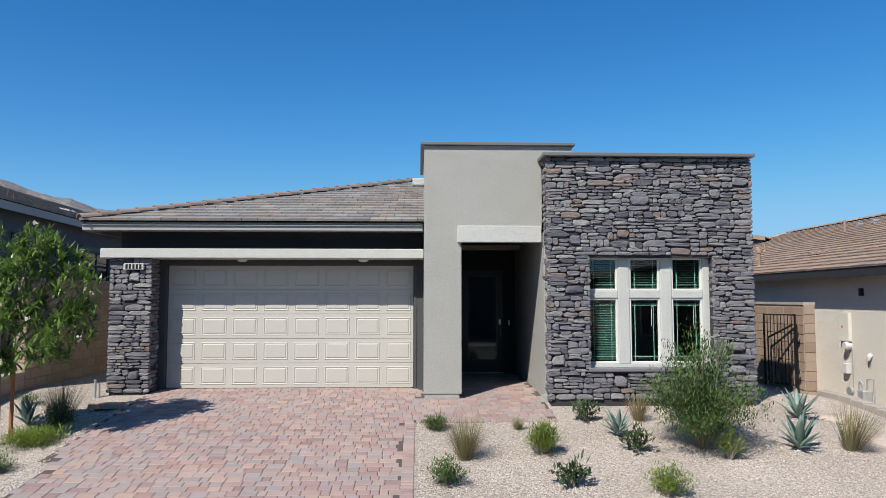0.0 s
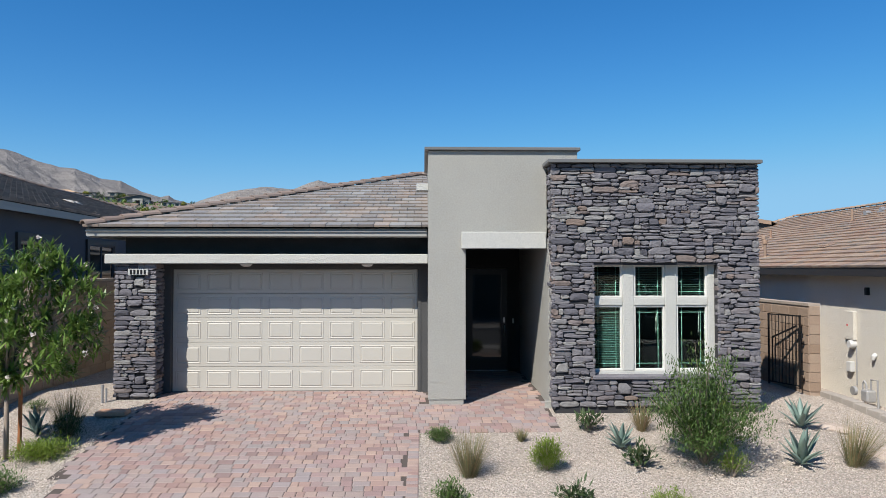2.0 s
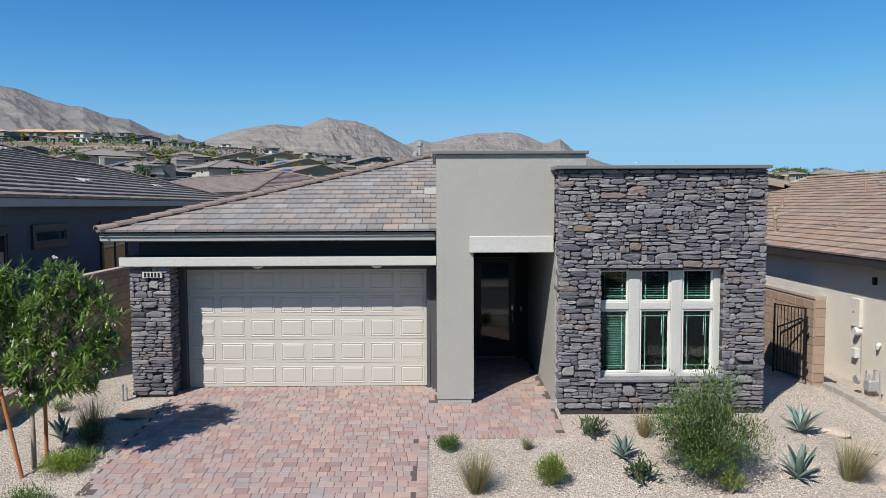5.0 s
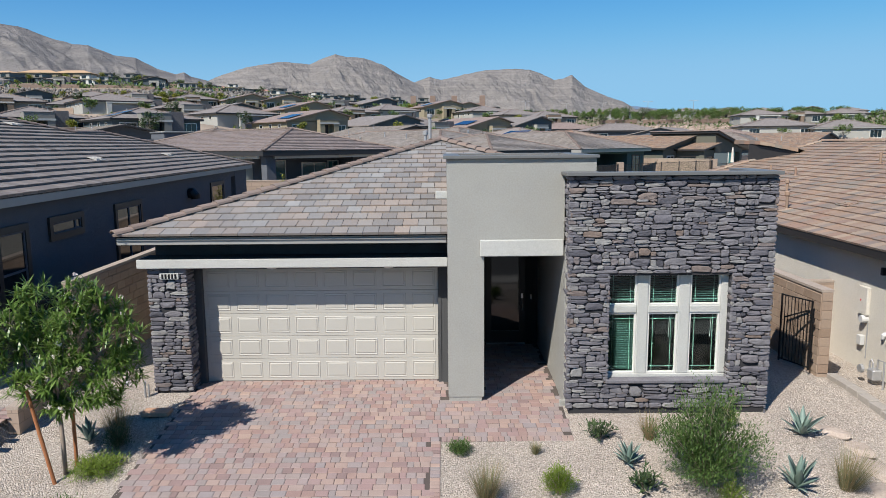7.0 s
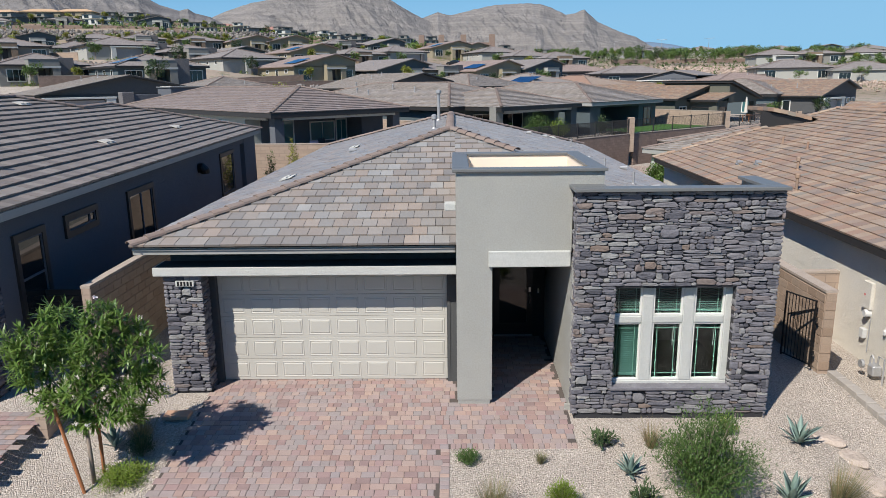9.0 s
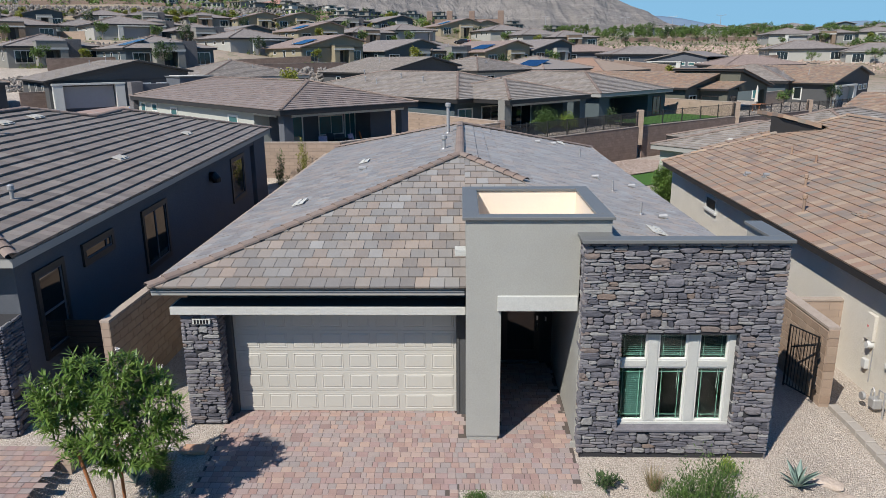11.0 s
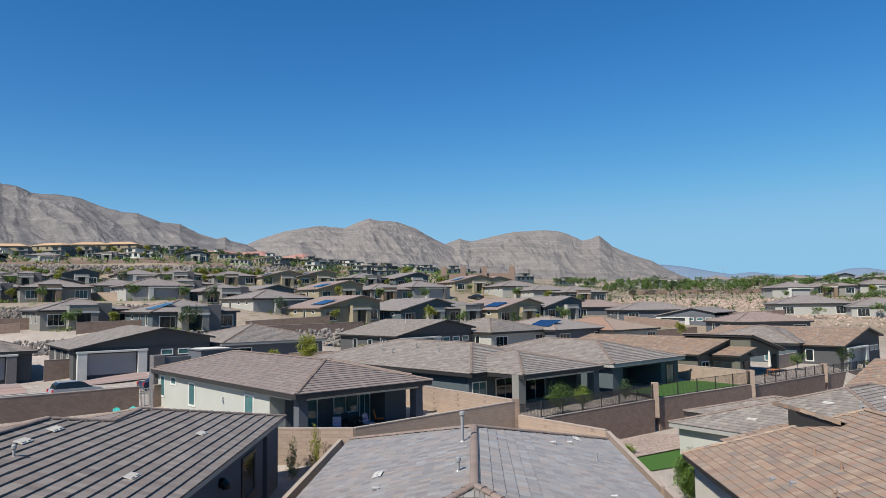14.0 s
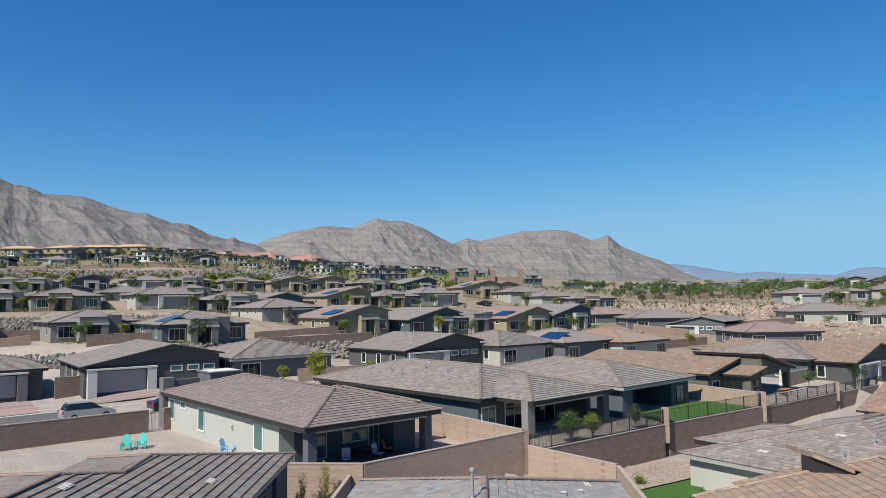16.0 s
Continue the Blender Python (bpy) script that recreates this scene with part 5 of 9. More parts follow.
sg = thing("side_gate", "dark slatted side gate between house and wall", "gate")
for i in range(11):
    part("slat", Shape().soft(-9.45, -7.8, 0.9, 0.94, 0.3 + i * 0.14, 0.3 + i * 0.14 + 0.13, 0.006), DARK_FRAME, sg)
part("post", Shape().soft(-9.62, -9.45, 0.86, 0.98, 0.2, 1.9, 0.006), DARK_FRAME, sg)
drv = tagged(new("driveway"), label="pink clay paver driveway of the neighbouring house", category="driveway", kind="structure")
s = Shape()
r = random.Random(77)
y = -1.9
while y > -7.5:
    x = -13.0
    while x < -7.85 - max(0, -4.5 - y) * 0.35:
        w = r.choice((0.155, 0.21, 0.235))
        vs, fs = paver_form(w, 0.155, r)
        s.add([(x + w / 2 + p[0], y + p[1], p[2] + 0.022 + ground_z(-9, y)) for p in vs], fs)
        x += w
    y -= 0.155
part("paving_rest", s, PAVER, drv, "pink and tan clay pavers", kind="stuff")

# ---- neighbour with cream stucco and terracotta roof ----
RN = pose(9.8, -8.0, 0, 0, 0, -0.8)
rn = thing("house", "neighbouring house with cream stucco and terracotta tile roof", "house", RN)
QZ, QK = 2.48, 0.315
pts = lambda *q: [Vector((x, y, QZ + QK * x)) for x, y in q]
leftside = pts((0, 29.35), (0, 0), (7.65, 7.65), (7.65, 27.0))
spur = [v + Vector((0, 0, 0.05)) for v in pts((1.88, 29.47), (1.88, 28.75), (5.6, 27.66), (4.53, 28.78))]
s = Shape().poly(leftside)
s.poly(spur)
s.poly([Vector((7.65, 7.65, QZ + QK * 7.65)), Vector((15.3, 0, QZ)), Vector((15.3, 27.0, QZ)), Vector((7.65, 27.0, QZ + QK * 7.65))])
s.poly([Vector((15.3, 27.0, QZ)), Vector((0, 29.35, QZ)), Vector((7.65, 27.0, QZ + QK * 7.65))])
s.add([(0, 0, QZ - 0.02), (0.6, 0, QZ - 0.02), (0.6, 29.35, QZ - 0.02), (0, 29.35, QZ - 0.02)], [(0, 1, 2, 3)])
rroof = part("roof", s, MORTAR, rn)
tiled_slope("roof_tiles", leftside, TILE_RED, rroof, w=0.31, e=0.38, t=0.04, seed=14, label="orange and brown flat terracotta tiles")
tiled_slope("roof_tiles", spur, TILE_RED, rroof, w=0.31, e=0.38, t=0.04, seed=15)
s = Shape()
cap_row(s, leftside[0], leftside[3], 0.12)
cap_row(s, leftside[3], leftside[2], 0.12)
part("ridge_cap", s, TILE_RED, rroof, kind="stuff")
part("fascia", Shape().box(0.01, 0.05, 0, 29.2, QZ - 0.2, QZ - 0.01), DARK_FRAME, rn)
part("wall", Shape().box(0.42, 14, 0.5, 26.6, -1.2, QZ - 0.03).box(0.42, 4.2, 26.6, 28.8, -1.2, QZ - 0.03), STUCCO_CREAM, rn, "cream sand-textured stucco")
part("window_sill", Shape().soft(0.33, 0.42, 22.1, 23.5, 1.30, 1.40, 0.01), WHITE_PLASTIC, rn)
wall_window(rn, face(0.419, 22.8, 1.66, -90), 1.2, 0.42, WHITE_PLASTIC, DARK_GLASS, 0.06, (), 0.05)
for x, y, h, cap in ((3.67, 23.3, 0.32, False), (3.6, 21.0, 0.32, False), (1.0, 16.0, 0.42, True), (2.14, 18.5, 0.3, True), (5.14, 18.2, 0.45, False)):
    vent_pipe(rroof, (x, y, QZ + QK * x), h, 0.045, cap, TILE_RED)
for x, y in ((1.42, 22.1), (1.75, 21.1), (5.85, 18.6), (6.1, 18.1)):
    roof_vent(rroof, (x, y, QZ + QK * x + 0.03), (1, 0))
for x, y in ((1.72, 14.2), (2.6, 9.0), (3.0, 25.0)):
    vented_tiles(rroof, slope_frame((x, y, QZ + QK * x + 0.04), (0, -1, 0), (1, 0, QK)), TILE_RED, "terracotta vented tile")
# raised gable end of the rear roof, terracotta tiles along its rake
ra, rb, rc = Vector((4.56, 29.5, 4.95)), Vector((4.95, 27.4, 4.93)), Vector((5.95, 25.75, 4.60))
fall = Vector((1.7, 0.5, -0.55))
s = Shape()
for a, b in ((ra, rb), (rb, rc)):
    q = [a, b, b + fall, a + fall]
    s.add(q + [p - Vector((0, 0, 0.16)) for p in q], [(0, 1, 2, 3), (7, 6, 5, 4), (0, 4, 5, 1), (2, 6, 7, 3)])
pop = part("gable_roof", s, DARK_FRAME, rn, "raised gable roof edge with terracotta rake tiles")
s = Shape()
for a, b in ((ra, rb), (rb, rc)):
    n_ = round((b - a).length / 0.42)
    for i in range(n_):
        p, q_ = a.lerp(b, i / n_), a.lerp(b, (i + 1) / n_ + 0.004)
        lift_ = Vector((0, 0, 0.012 + 0.012 * (i % 2)))
        out = Vector((-0.06, -0.03, 0))
        for u0, u1, z0, z1 in ((0.0, 0.20, 0.0, 0.035), (0.0, 0.012, -0.15, 0.0), (0.20, 0.52, 0.0, 0.03)):
            c_ = [p + out + fall * u0, q_ + out + fall * u0, q_ + out + fall * u1, p + out + fall * u1]
            s.add([v + lift_ + Vector((0, 0, z0)) for v in c_] + [v + lift_ + Vector((0, 0, z1)) for v in c_], [(3, 2, 1, 0), (4, 5, 6, 7), (0, 1, 5, 4), (1, 2, 6, 5), (2, 3, 7, 6), (3, 0, 4, 7)])
part("rake_tiles", s, TILE_RED, pop, kind="stuff")
wa, wb = Vector((4.66, 28.1, 4.8)), Vector((5.95, 25.9, 4.46))
part("gable_wall", Shape().add([wa, wb, wb + fall, wa + fall] + [Vector((v.x, v.y, 3.0)) for v in (wa, wb, wb + fall, wa + fall)], [(0, 1, 5, 4), (1, 2, 6, 5), (2, 3, 7, 6), (3, 0, 4, 7), (3, 2, 1, 0)]), DARK_FRAME, pop, "dark stucco under the raised gable")
panel = part("electric_panel", Shape().soft(0.33, 0.42, 10.2, 10.56, 0.76, 1.44, 0.01), STUCCO_CREAM, rn, "cream electric panel box")
part("panel_label", Shape().box(0.324, 0.3285, 10.42, 10.47, 1.08, 1.13), plain("red_label", (0.6, 0.08, 0.08), 0.5), panel)
part("electric_meter", Shape().tube([(0.42, 10.3, 0.66), (0.31, 10.3, 0.66), (0.27, 10.3, 0.66)], [0.1, 0.1, 0.085], 14), WHITE_PLASTIC, rn)
part("junction_box", Shape().soft(0.31, 0.42, 10.3, 10.48, 0.0, 0.24, 0.01), WHITE_PLASTIC, rn)
part("conduit", Shape().tube([(0.40, 10.2, 0.58), (0.40, 10.2, -0.3)], 0.014, 8), PIPE_GREY, rn)
part("hose_hood", Shape().tube([(0.42, 9.5, 0.5), (0.36, 9.5, 0.46), (0.35, 9.5, 0.38)], [0.06, 0.055, 0.03], 10), WHITE_PLASTIC, rn)
part("wall_lamp", Shape().soft(0.34, 0.42, 9.68, 9.78, 1.84, 2.02, 0.01), BLACK_METAL, rn)
gm = thing("gas_meter", "grey gas meter with bent pipes on gravel", "gas meter", pose(9.98, 1.2, -0.62) @ Matrix.Scale(0.8, 4))
part("body", Shape().soft(-0.14, 0.14, -0.16, 0.16, 0.15, 0.48, 0.04), PIPE_GREY, gm)
part("regulator", Shape().tube([(-0.3, 0.25, 0.42), (-0.22, 0.25, 0.42), (-0.2, 0.25, 0.42)], [0.12, 0.13, 0.05], 14), PIPE_GREY, gm)
part("pipe", Shape().tube([(0, 0.25, -0.1), (0, 0.25, 0.62), (0, 0.18, 0.7), (0, 0.1, 0.62), (0, 0.08, 0.45)], 0.028, 8), PIPE_GREY, gm)
part("pipe", Shape().tube([(0, -0.1, 0.45), (0, -0.12, 0.78), (0, -0.4, 0.8), (0, -0.42, -0.1)], 0.028, 8), PIPE_GREY, gm)


# ---- houses of the neighbourhood ----
def hip_roof(parent, w, d, z, k, over, mat, near, seed, ox=0.0, oy=0.0, ridge_along="x"):
    """A hipped roof over a w by d plan, eaves at z."""
    hw, hd = w / 2 + over, d / 2 + over
    c = lambda x, y, zz: Vector((ox + x, oy + y, zz))
    run = min(hw, hd)
    if hw >= hd:
        a, b = c(-(hw - hd), 0, z + k * run), c(hw - hd, 0, z + k * run)
    else:
        a, b = c(0, -(hd - hw), z + k * run), c(0, hd - hw, z + k * run)
    p = [c(-hw, -hd, z), c(hw, -hd, z), c(hw, hd, z), c(-hw, hd, z)]
    sides = [[p[0], p[1], b, a], [p[1], p[2], b], [p[2], p[3], a, b], [p[3], p[0], a]] if hw >= hd else [[p[0], p[1], a], [p[1], p[2], b, a], [p[2], p[3], b], [p[3], p[0], a, b]]
    s = Shape()
    for q in sides:
        s.poly(q)
    s.poly([v - Vector((0, 0, 0.02)) for v in p][::-1])
    roof_part = part("roof", s, MORTAR if near else mat, parent)
    fz = Shape()
    ring = [c(x * (hw - 0.02), y * (hd - 0.02), 0) for x, y in ((-1, -1), (1, -1), (1, 1), (-1, 1))]
    fz.add([Vector((v.x, v.y, z - 0.3)) for v in ring] + [Vector((v.x, v.y, z - 0.01)) for v in ring], [(i, (i + 1) % 4, 4 + (i + 1) % 4, 4 + i) for i in range(4)])
    part("fascia", fz, GUTTER if seed % 10 == 4 else DARK_FRAME, parent)
    if near:
        for i, q in enumerate(sides):
            tiled_slope("roof_tiles", q, mat, roof_part, 0.33, 0.38, 0.045, seed + i)
    caps = Shape()
    for u, v in ((p[0], a), (p[1], b if hw >= hd else a), (p[2], b), (p[3], a if hw >= hd else b), (a, b)):
        if (u - v).length > 0.5:
            cap_row(caps, u, v, 0.13, 0.4 if near else 1.6)
    part("ridge_cap", caps, TILE_CAP, roof_part, kind="stuff")
    return roof_part


def gable_roof(parent, w, d, z, k, over, mat, near, seed, ox=0.0, oy=0.0, peak=0.5):
    """A two-slope roof whose ridge runs along local y; peak is where across the width it stands."""
    hw, hd = w / 2 + over, d / 2 + over
    rx = -hw + 2 * hw * peak
    zl = z
    top = z + k * (rx + hw)
    zr_ = top - k * (hw - rx)
    c = lambda x, y, zz: Vector((ox + x, oy + y, zz))
    l = [c(-hw, hd, zl), c(-hw, -hd, zl), c(rx, -hd, top), c(rx, hd, top)]
    r_ = [c(hw, -hd, zr_), c(hw, hd, zr_), c(rx, hd, top), c(rx, -hd, top)]
    s = Shape()
    for q in (l, r_):
        s.poly(q)
        s.poly([v - Vector((0, 0, 0.18)) for v in q][::-1])
        for i in range(4):
            u, v = q[i], q[(i + 1) % 4]
            s.poly([u, v, v - Vector((0, 0, 0.18)), u - Vector((0, 0, 0.18))])
    roof_part = part("roof", s, DARK_FRAME if near else mat, parent)
    if near:
        for i, q in enumerate((l, r_)):
            tiled_slope("roof_tiles", q, mat, roof_part, 0.33, 0.38, 0.045, seed + i)
    gables = []
    for y in (-d / 2, d / 2 - 0.15):
        i0, i1 = -w / 2, w / 2
        pr = [(i0, z - 0.1), (i1, z - 0.1), (i1, zr_ + k * over - 0.2), (rx, top - 0.2), (i0, zl + k * over - 0.2)]
        vs = [c(x, y, zz) for x, zz in pr] + [c(x, y + 0.15, zz) for x, zz in pr]
        gables.append(Shape().add(vs, [(0, 1, 2, 3, 4), (9, 8, 7, 6, 5)]))
    return roof_part, gables


def front_tower(parent, x, y, w, h, z0, mat, stone, deep=1.6, opening=True):
    """An entry tower of two piers and a head, with a door set back in shade."""
    pw = w * 0.26
    t = part("tower_head", Shape().soft(x - w / 2, x + w / 2, y - deep, y + 0.1, z0 + 2.6, z0 + h, 0.02), mat, parent)
    soft_boxes("tower_pier", [(x - w / 2, x - w / 2 + pw, y - deep, y + 0.1, z0 - 1.0, z0 + 2.599), (x + w / 2 - pw, x + w / 2, y - deep, y + 0.1, z0 - 1.0, z0 + 2.599)], mat, parent, b=0.02)
    part("coping", Shape().soft(x - w / 2 - 0.06, x + w / 2 + 0.06, y - deep - 0.06, y + 0.16, z0 + h, z0 + h + 0.1, 0.02), METAL_CAP, parent)
    part("lintel", Shape().box(x - w / 2 - 0.1, x + w / 2 + 0.1, y - deep - 0.08, y - deep - 0.01, z0 + 2.45, z0 + 2.75), STUCCO_LIGHT, parent)
    part("entry_door", Shape().box(x - 0.5, x + 0.5, y - 0.05, y - 0.01, z0, z0 + 2.3), DARK_FRAME, parent)
    if stone:
        part("stone_block", Shape().soft(x + w / 2 + 0.02, x + w / 2 + 2.3, y - deep * 0.55, y + 0.1, z0 - 1.0, z0 + h + 0.35, 0.03), STONE_FAR, parent, "dark stone-clad block")
    return t


STONE_FAR = surf("far_ledge_stone", [(0.05, 0.05, 0.055), (0.11, 0.105, 0.11), (0.17, 0.16, 0.155), (0.08, 0.075, 0.08)], 0.9, 9, 0.5, 5.0, 0.4, 0.9, 0.04, stretch=(1, 1, 2.5))
BROWN_STONE = surf("brown_stone", [(0.13, 0.09, 0.07), (0.2, 0.15, 0.11), (0.26, 0.2, 0.15)], 0.9, 9, 0.5, 5.0, 0.4, 0.9, 0.04, stretch=(1, 1, 2.5))


def side_windows(parent, w, d, z0, r, frame_mat=None, front=True, glass=None):
    glass = DARK_GLASS
    frame_mat = frame_mat or VINYL
    for y in (-d * 0.3, -d * 0.05, d * 0.22):
        ww, hh = r.choice(((0.7, 1.4), (0.9, 0.5), (0.8, 1.3)))
        wall_window(parent, face(-w / 2 - 0.002, y, z0 + 2.35 - hh / 2, -90), ww, hh, frame_mat, glass or TEAL_GLASS, 0.12)
        wall_window(parent, face(w / 2 + 0.002, y + 0.6, z0 + 2.35 - hh / 2, 90), ww, hh, frame_mat, glass or TEAL_GLASS, 0.12)
    if front:
        for x in (-w * 0.33, w * 0.36):
            wall_window(parent, face(x, -d / 2 - 0.002, z0 + 1.4, 0), 2.4, 1.7, frame_mat, glass, 0.12, (0.33, 0.66))


def far_house(kind, seed, at, wall_mat, roof_mat, label, w=13.0, d=15.0, near=False, tower_mat=None, solar=False):
    """One house of the tract: its plan about the origin, front along local -y, ground at 0."""
    r = random.Random(seed)
    h = thing("house", label, "house", at, "houses of the tract")
    part("wall", Shape().box(-w / 2, w / 2, -d / 2, d / 2, -2.5, 3.0), wall_mat, h)
    if kind == "hip":
        rp = hip_roof(h, w, d, 3.0, 0.27, 0.5, roof_mat, near, seed)
        front_tower(h, -w * 0.06, -d / 2, 4.4, 3.7, 0, tower_mat or STUCCO, True, 2.0)
    elif kind == "brown_tower":
        rp = hip_roof(h, w, d, 3.0, 0.27, 0.5, roof_mat, near, seed)
        t = front_tower(h, -w * 0.1, -d / 2, 4.4, 3.5, 0, BROWN_STONE, False, 1.2)
    elif kind == "gable":
        rp, wl_ = gable_roof(h, w, d, 3.0, 0.24, 0.6, roof_mat, near, seed, peak=0.66)
        for g in wl_:
            part("gable_wall", g, wall_mat, h)
        front_tower(h, w * 0.12, -d / 2, 4.2, 3.3, 0, tower_mat or STUCCO_TAN, False, 1.4)
    elif kind == "garage":
        rp, wl_ = gable_roof(h, w, d, 3.0, 0.21, 0.5, roof_mat, near, seed, peak=0.62)
        for g in wl_:
            part("gable_wall", g, wall_mat, h)
    else:
        rp = hip_roof(h, w, d, 3.0, 0.27, 0.5, roof_mat, near, seed)
    if kind in ("garage", "plain_garage"):
        gx = -w / 2 + 4.0 if kind == "garage" else w / 2 - 5.2
        part("garage_door", Shape().soft(gx - 2.6, gx + 2.6, -d / 2 - 0.03, -d / 2 - 0.005, 0, 2.35, 0.01), GARAGE_GREY, h)
        part("garage_pier", Shape().soft(gx - 3.7, gx - 2.7, -d / 2 - 0.6, -d / 2 + 0.02, -0.6, 2.5, 0.02), STUCCO_LIGHT, h)
        part("garage_pier", Shape().soft(gx + 2.7, gx + 3.7, -d / 2 - 0.6, -d / 2 + 0.02, -0.6, 2.5, 0.02), STUCCO_LIGHT if kind == "garage" else STONE_FAR, h)
        part("garage_lintel", Shape().soft(gx - 3.8, gx + 3.8, -d / 2 - 0.65, -d / 2 - 0.02, 2.5, 2.72, 0.02), STUCCO_LIGHT, h)
        if kind == "garage":
            for x in (w / 2 - 5.2, w / 2 - 3.2, w / 2 - 1.3):
                wall_window(h, face(x, -d / 2 - 0.002, 2.2, 0), 1.2, 0.5, VINYL, TEAL_GLASS, 0.12)
    side_windows(h, w, d, 0, r, front=kind not in ("garage", "plain_garage"))
    for _ in range(4):
        x, y = r.uniform(-w * 0.35, w * 0.35), r.uniform(-d * 0.3, d * 0.3)
        vent_pipe(rp, (x, y, 3.0 + 0.25 * (min(w / 2 - abs(x), d / 2 - abs(y)) + 0.4)), 0.55, 0.05, False)
    if solar:
        m = slope_frame((-w * 0.42, -d * 0.1, 3.0 + 0.27 * (w * 0.08 + 0.5) + 0.12), (0, -1, 0), (1, 0, 0.27)) if kind == "gable" else slope_frame((-w / 2 + 0.8, -d * 0.05, 3.0 + 0.27 * 1.3 + 0.1), (0, -1, 0), (1, 0, 0.27))
        for i in range(4):
            for j in range(2):
                part("solar_panel", Shape().box(i * 1.08, i * 1.08 + 1.03, j * 1.72, j * 1.72 + 1.67, 0, 0.04, m), SOLAR, h)
    return h


GARAGE_GREY = surf("grey_garage_paint", [(0.27, 0.268, 0.268), (0.30, 0.298, 0.295)], 0.6, 4, 0.05, 0.8, 0.05, 0.1, 0.003)


def at_ground(x, y, deg, lift=0.0):
    return pose(x, y, ground_z(x, y) + lift, 0, 0, deg)


# patio house behind the lot
def patio_seat(at, mat, label):
    c = thing("patio_chair", label, "chair", at, "patio chairs in the shade")
    part("seat", Shape().soft(-0.28, 0.28, -0.28, 0.28, 0.38, 0.45, 0.02), mat, c)
    part("backrest", Shape().soft(-0.28, 0.28, 0, 0.05, 0, 0.6, 0.02, pose(0, 0.26, 0.44, -14)), mat, c)
    for x in (-0.25, 0.25):
        for y in (-0.25, 0.25):
            part("leg", Shape().box(x - 0.02, x + 0.02, y - 0.02, y + 0.02, 0, 0.38), BLACK_METAL, c)
    return c


BH = pose(-15.58, 41.17, 1.58, 0, 0, 43.5)
bh = thing("house", "house with pale sage stucco, mauve-brown tile roof and shaded patio", "house", BH)
BW, BD = 10.8, 25.5
part("wall", Shape().box(-BW / 2 + 0.5, BW / 2 - 0.5, -BD / 2 + 4.3, BD / 2 - 0.5, -1.0, 3.0), STUCCO_PALE_GREEN, bh)
# back wall of the patio in dark slate, standing in for the deep shade
part("patio_back", Shape().box(-BW / 2 + 1.6, BW / 2 - 0.52, -BD / 2 + 4.2, -BD / 2 + 4.298, -1.0, 3.0), STUCCO_BLUE, bh)
hip_roof(bh, BW - 1, BD - 1, 3.02, 0.275, 0.5, TILE_MAUVE, True, 60)
part("patio_post", Shape().soft(-BW / 2 + 0.5, -BW / 2 + 1.15, -BD / 2 + 0.5, -BD / 2 + 1.15, -1, 3.0, 0.01), STUCCO_BLUE, bh)
part("patio_beam", Shape().box(-BW / 2 + 0.5, -BW / 2 + 0.8, -BD / 2 + 1.15, -BD / 2 + 4.2, 2.62, 3.0), STUCCO_BLUE, bh)
part("patio_shade", Shape().soft(-BW / 2 + 0.36, -BW / 2 + 0.48, -BD / 2 + 1.2, -BD / 2 + 4.1, 2.55, 2.72, 0.01), STUCCO_LIGHT, bh, "pale rolled patio shade")
part("patio_post", Shape().soft(BW / 2 - 1.1, BW / 2 - 0.5, -BD / 2 + 0.5, -BD / 2 + 1.2, -1, 3.0, 0.01), STUCCO_BLUE, bh)
part("patio_beam", Shape().box(-BW / 2 + 1.16, BW / 2 - 1.1, -BD / 2 + 0.5, -BD / 2 + 0.8, 2.62, 3.0), STUCCO_BLUE, bh)
part("patio_shade", Shape().soft(-BW / 2 + 1.0, BW / 2 - 1.0, -BD / 2 + 0.35, -BD / 2 + 0.48, 2.55, 2.72, 0.01), STUCCO_LIGHT, bh, "pale rolled patio shade")
for x, w_, h_, zz in ((0.9, 1.9, 1.2, 1.5), (2.5, 0.8, 2.1, 1.15), (-2.2, 1.5, 2.2, 1.2)):
    wall_window(bh, face(x, -BD / 2 + 4.198, zz, 0), w_, h_, VINYL, TEAL_GLASS, 0.08, (0.5,))
for y, w_, h_, zz, trim in ((11.1, 0.9, 1.6, 1.65, 0.12), (8.6, 1.0, 0.45, 2.25, 0.12), (4.6, 1.1, 1.6, 1.5, 0.14), (-5.5, 1.2, 1.6, 1.45, 0.14)):
    wall_window(bh, face(-BW / 2 + 0.498, y, zz, -90), w_, h_, VINYL, TEAL_GLASS, trim)
part("stone_pillar", Shape().soft(-BW / 2 + 0.1, -BW / 2 + 1.1, BD / 2 - 0.4, BD / 2 + 0.6, -1, 4.2, 0.03), STONE_FAR, bh, "dark stone pillar")
part("parapet", Shape().soft(-BW / 2 + 1.12, -BW / 2 + 3.4, BD / 2 - 0.3, BD / 2 + 0.2, 2.0, 4.0, 0.02), STUCCO_BLUE, bh)
part("parapet_box", Shape().soft(-BW / 2 + 3.42, -BW / 2 + 6.4, BD / 2 - 2.6, BD / 2 + 0.3, 2.5, 4.5, 0.02), STUCCO_BLUE, bh)
part("parapet_cap", Shape().soft(-BW / 2 + 3.32, -BW / 2 + 6.5, BD / 2 - 2.7, BD / 2 + 0.4, 4.505, 4.62, 0.02), METAL_CAP, bh)
part("flat_roof", Shape().box(-BW / 2 + 3.6, -BW / 2 + 6.2, BD / 2 - 2.4, BD / 2 + 0.1, 4.623, 4.65), STUCCO_CREAM, bh)
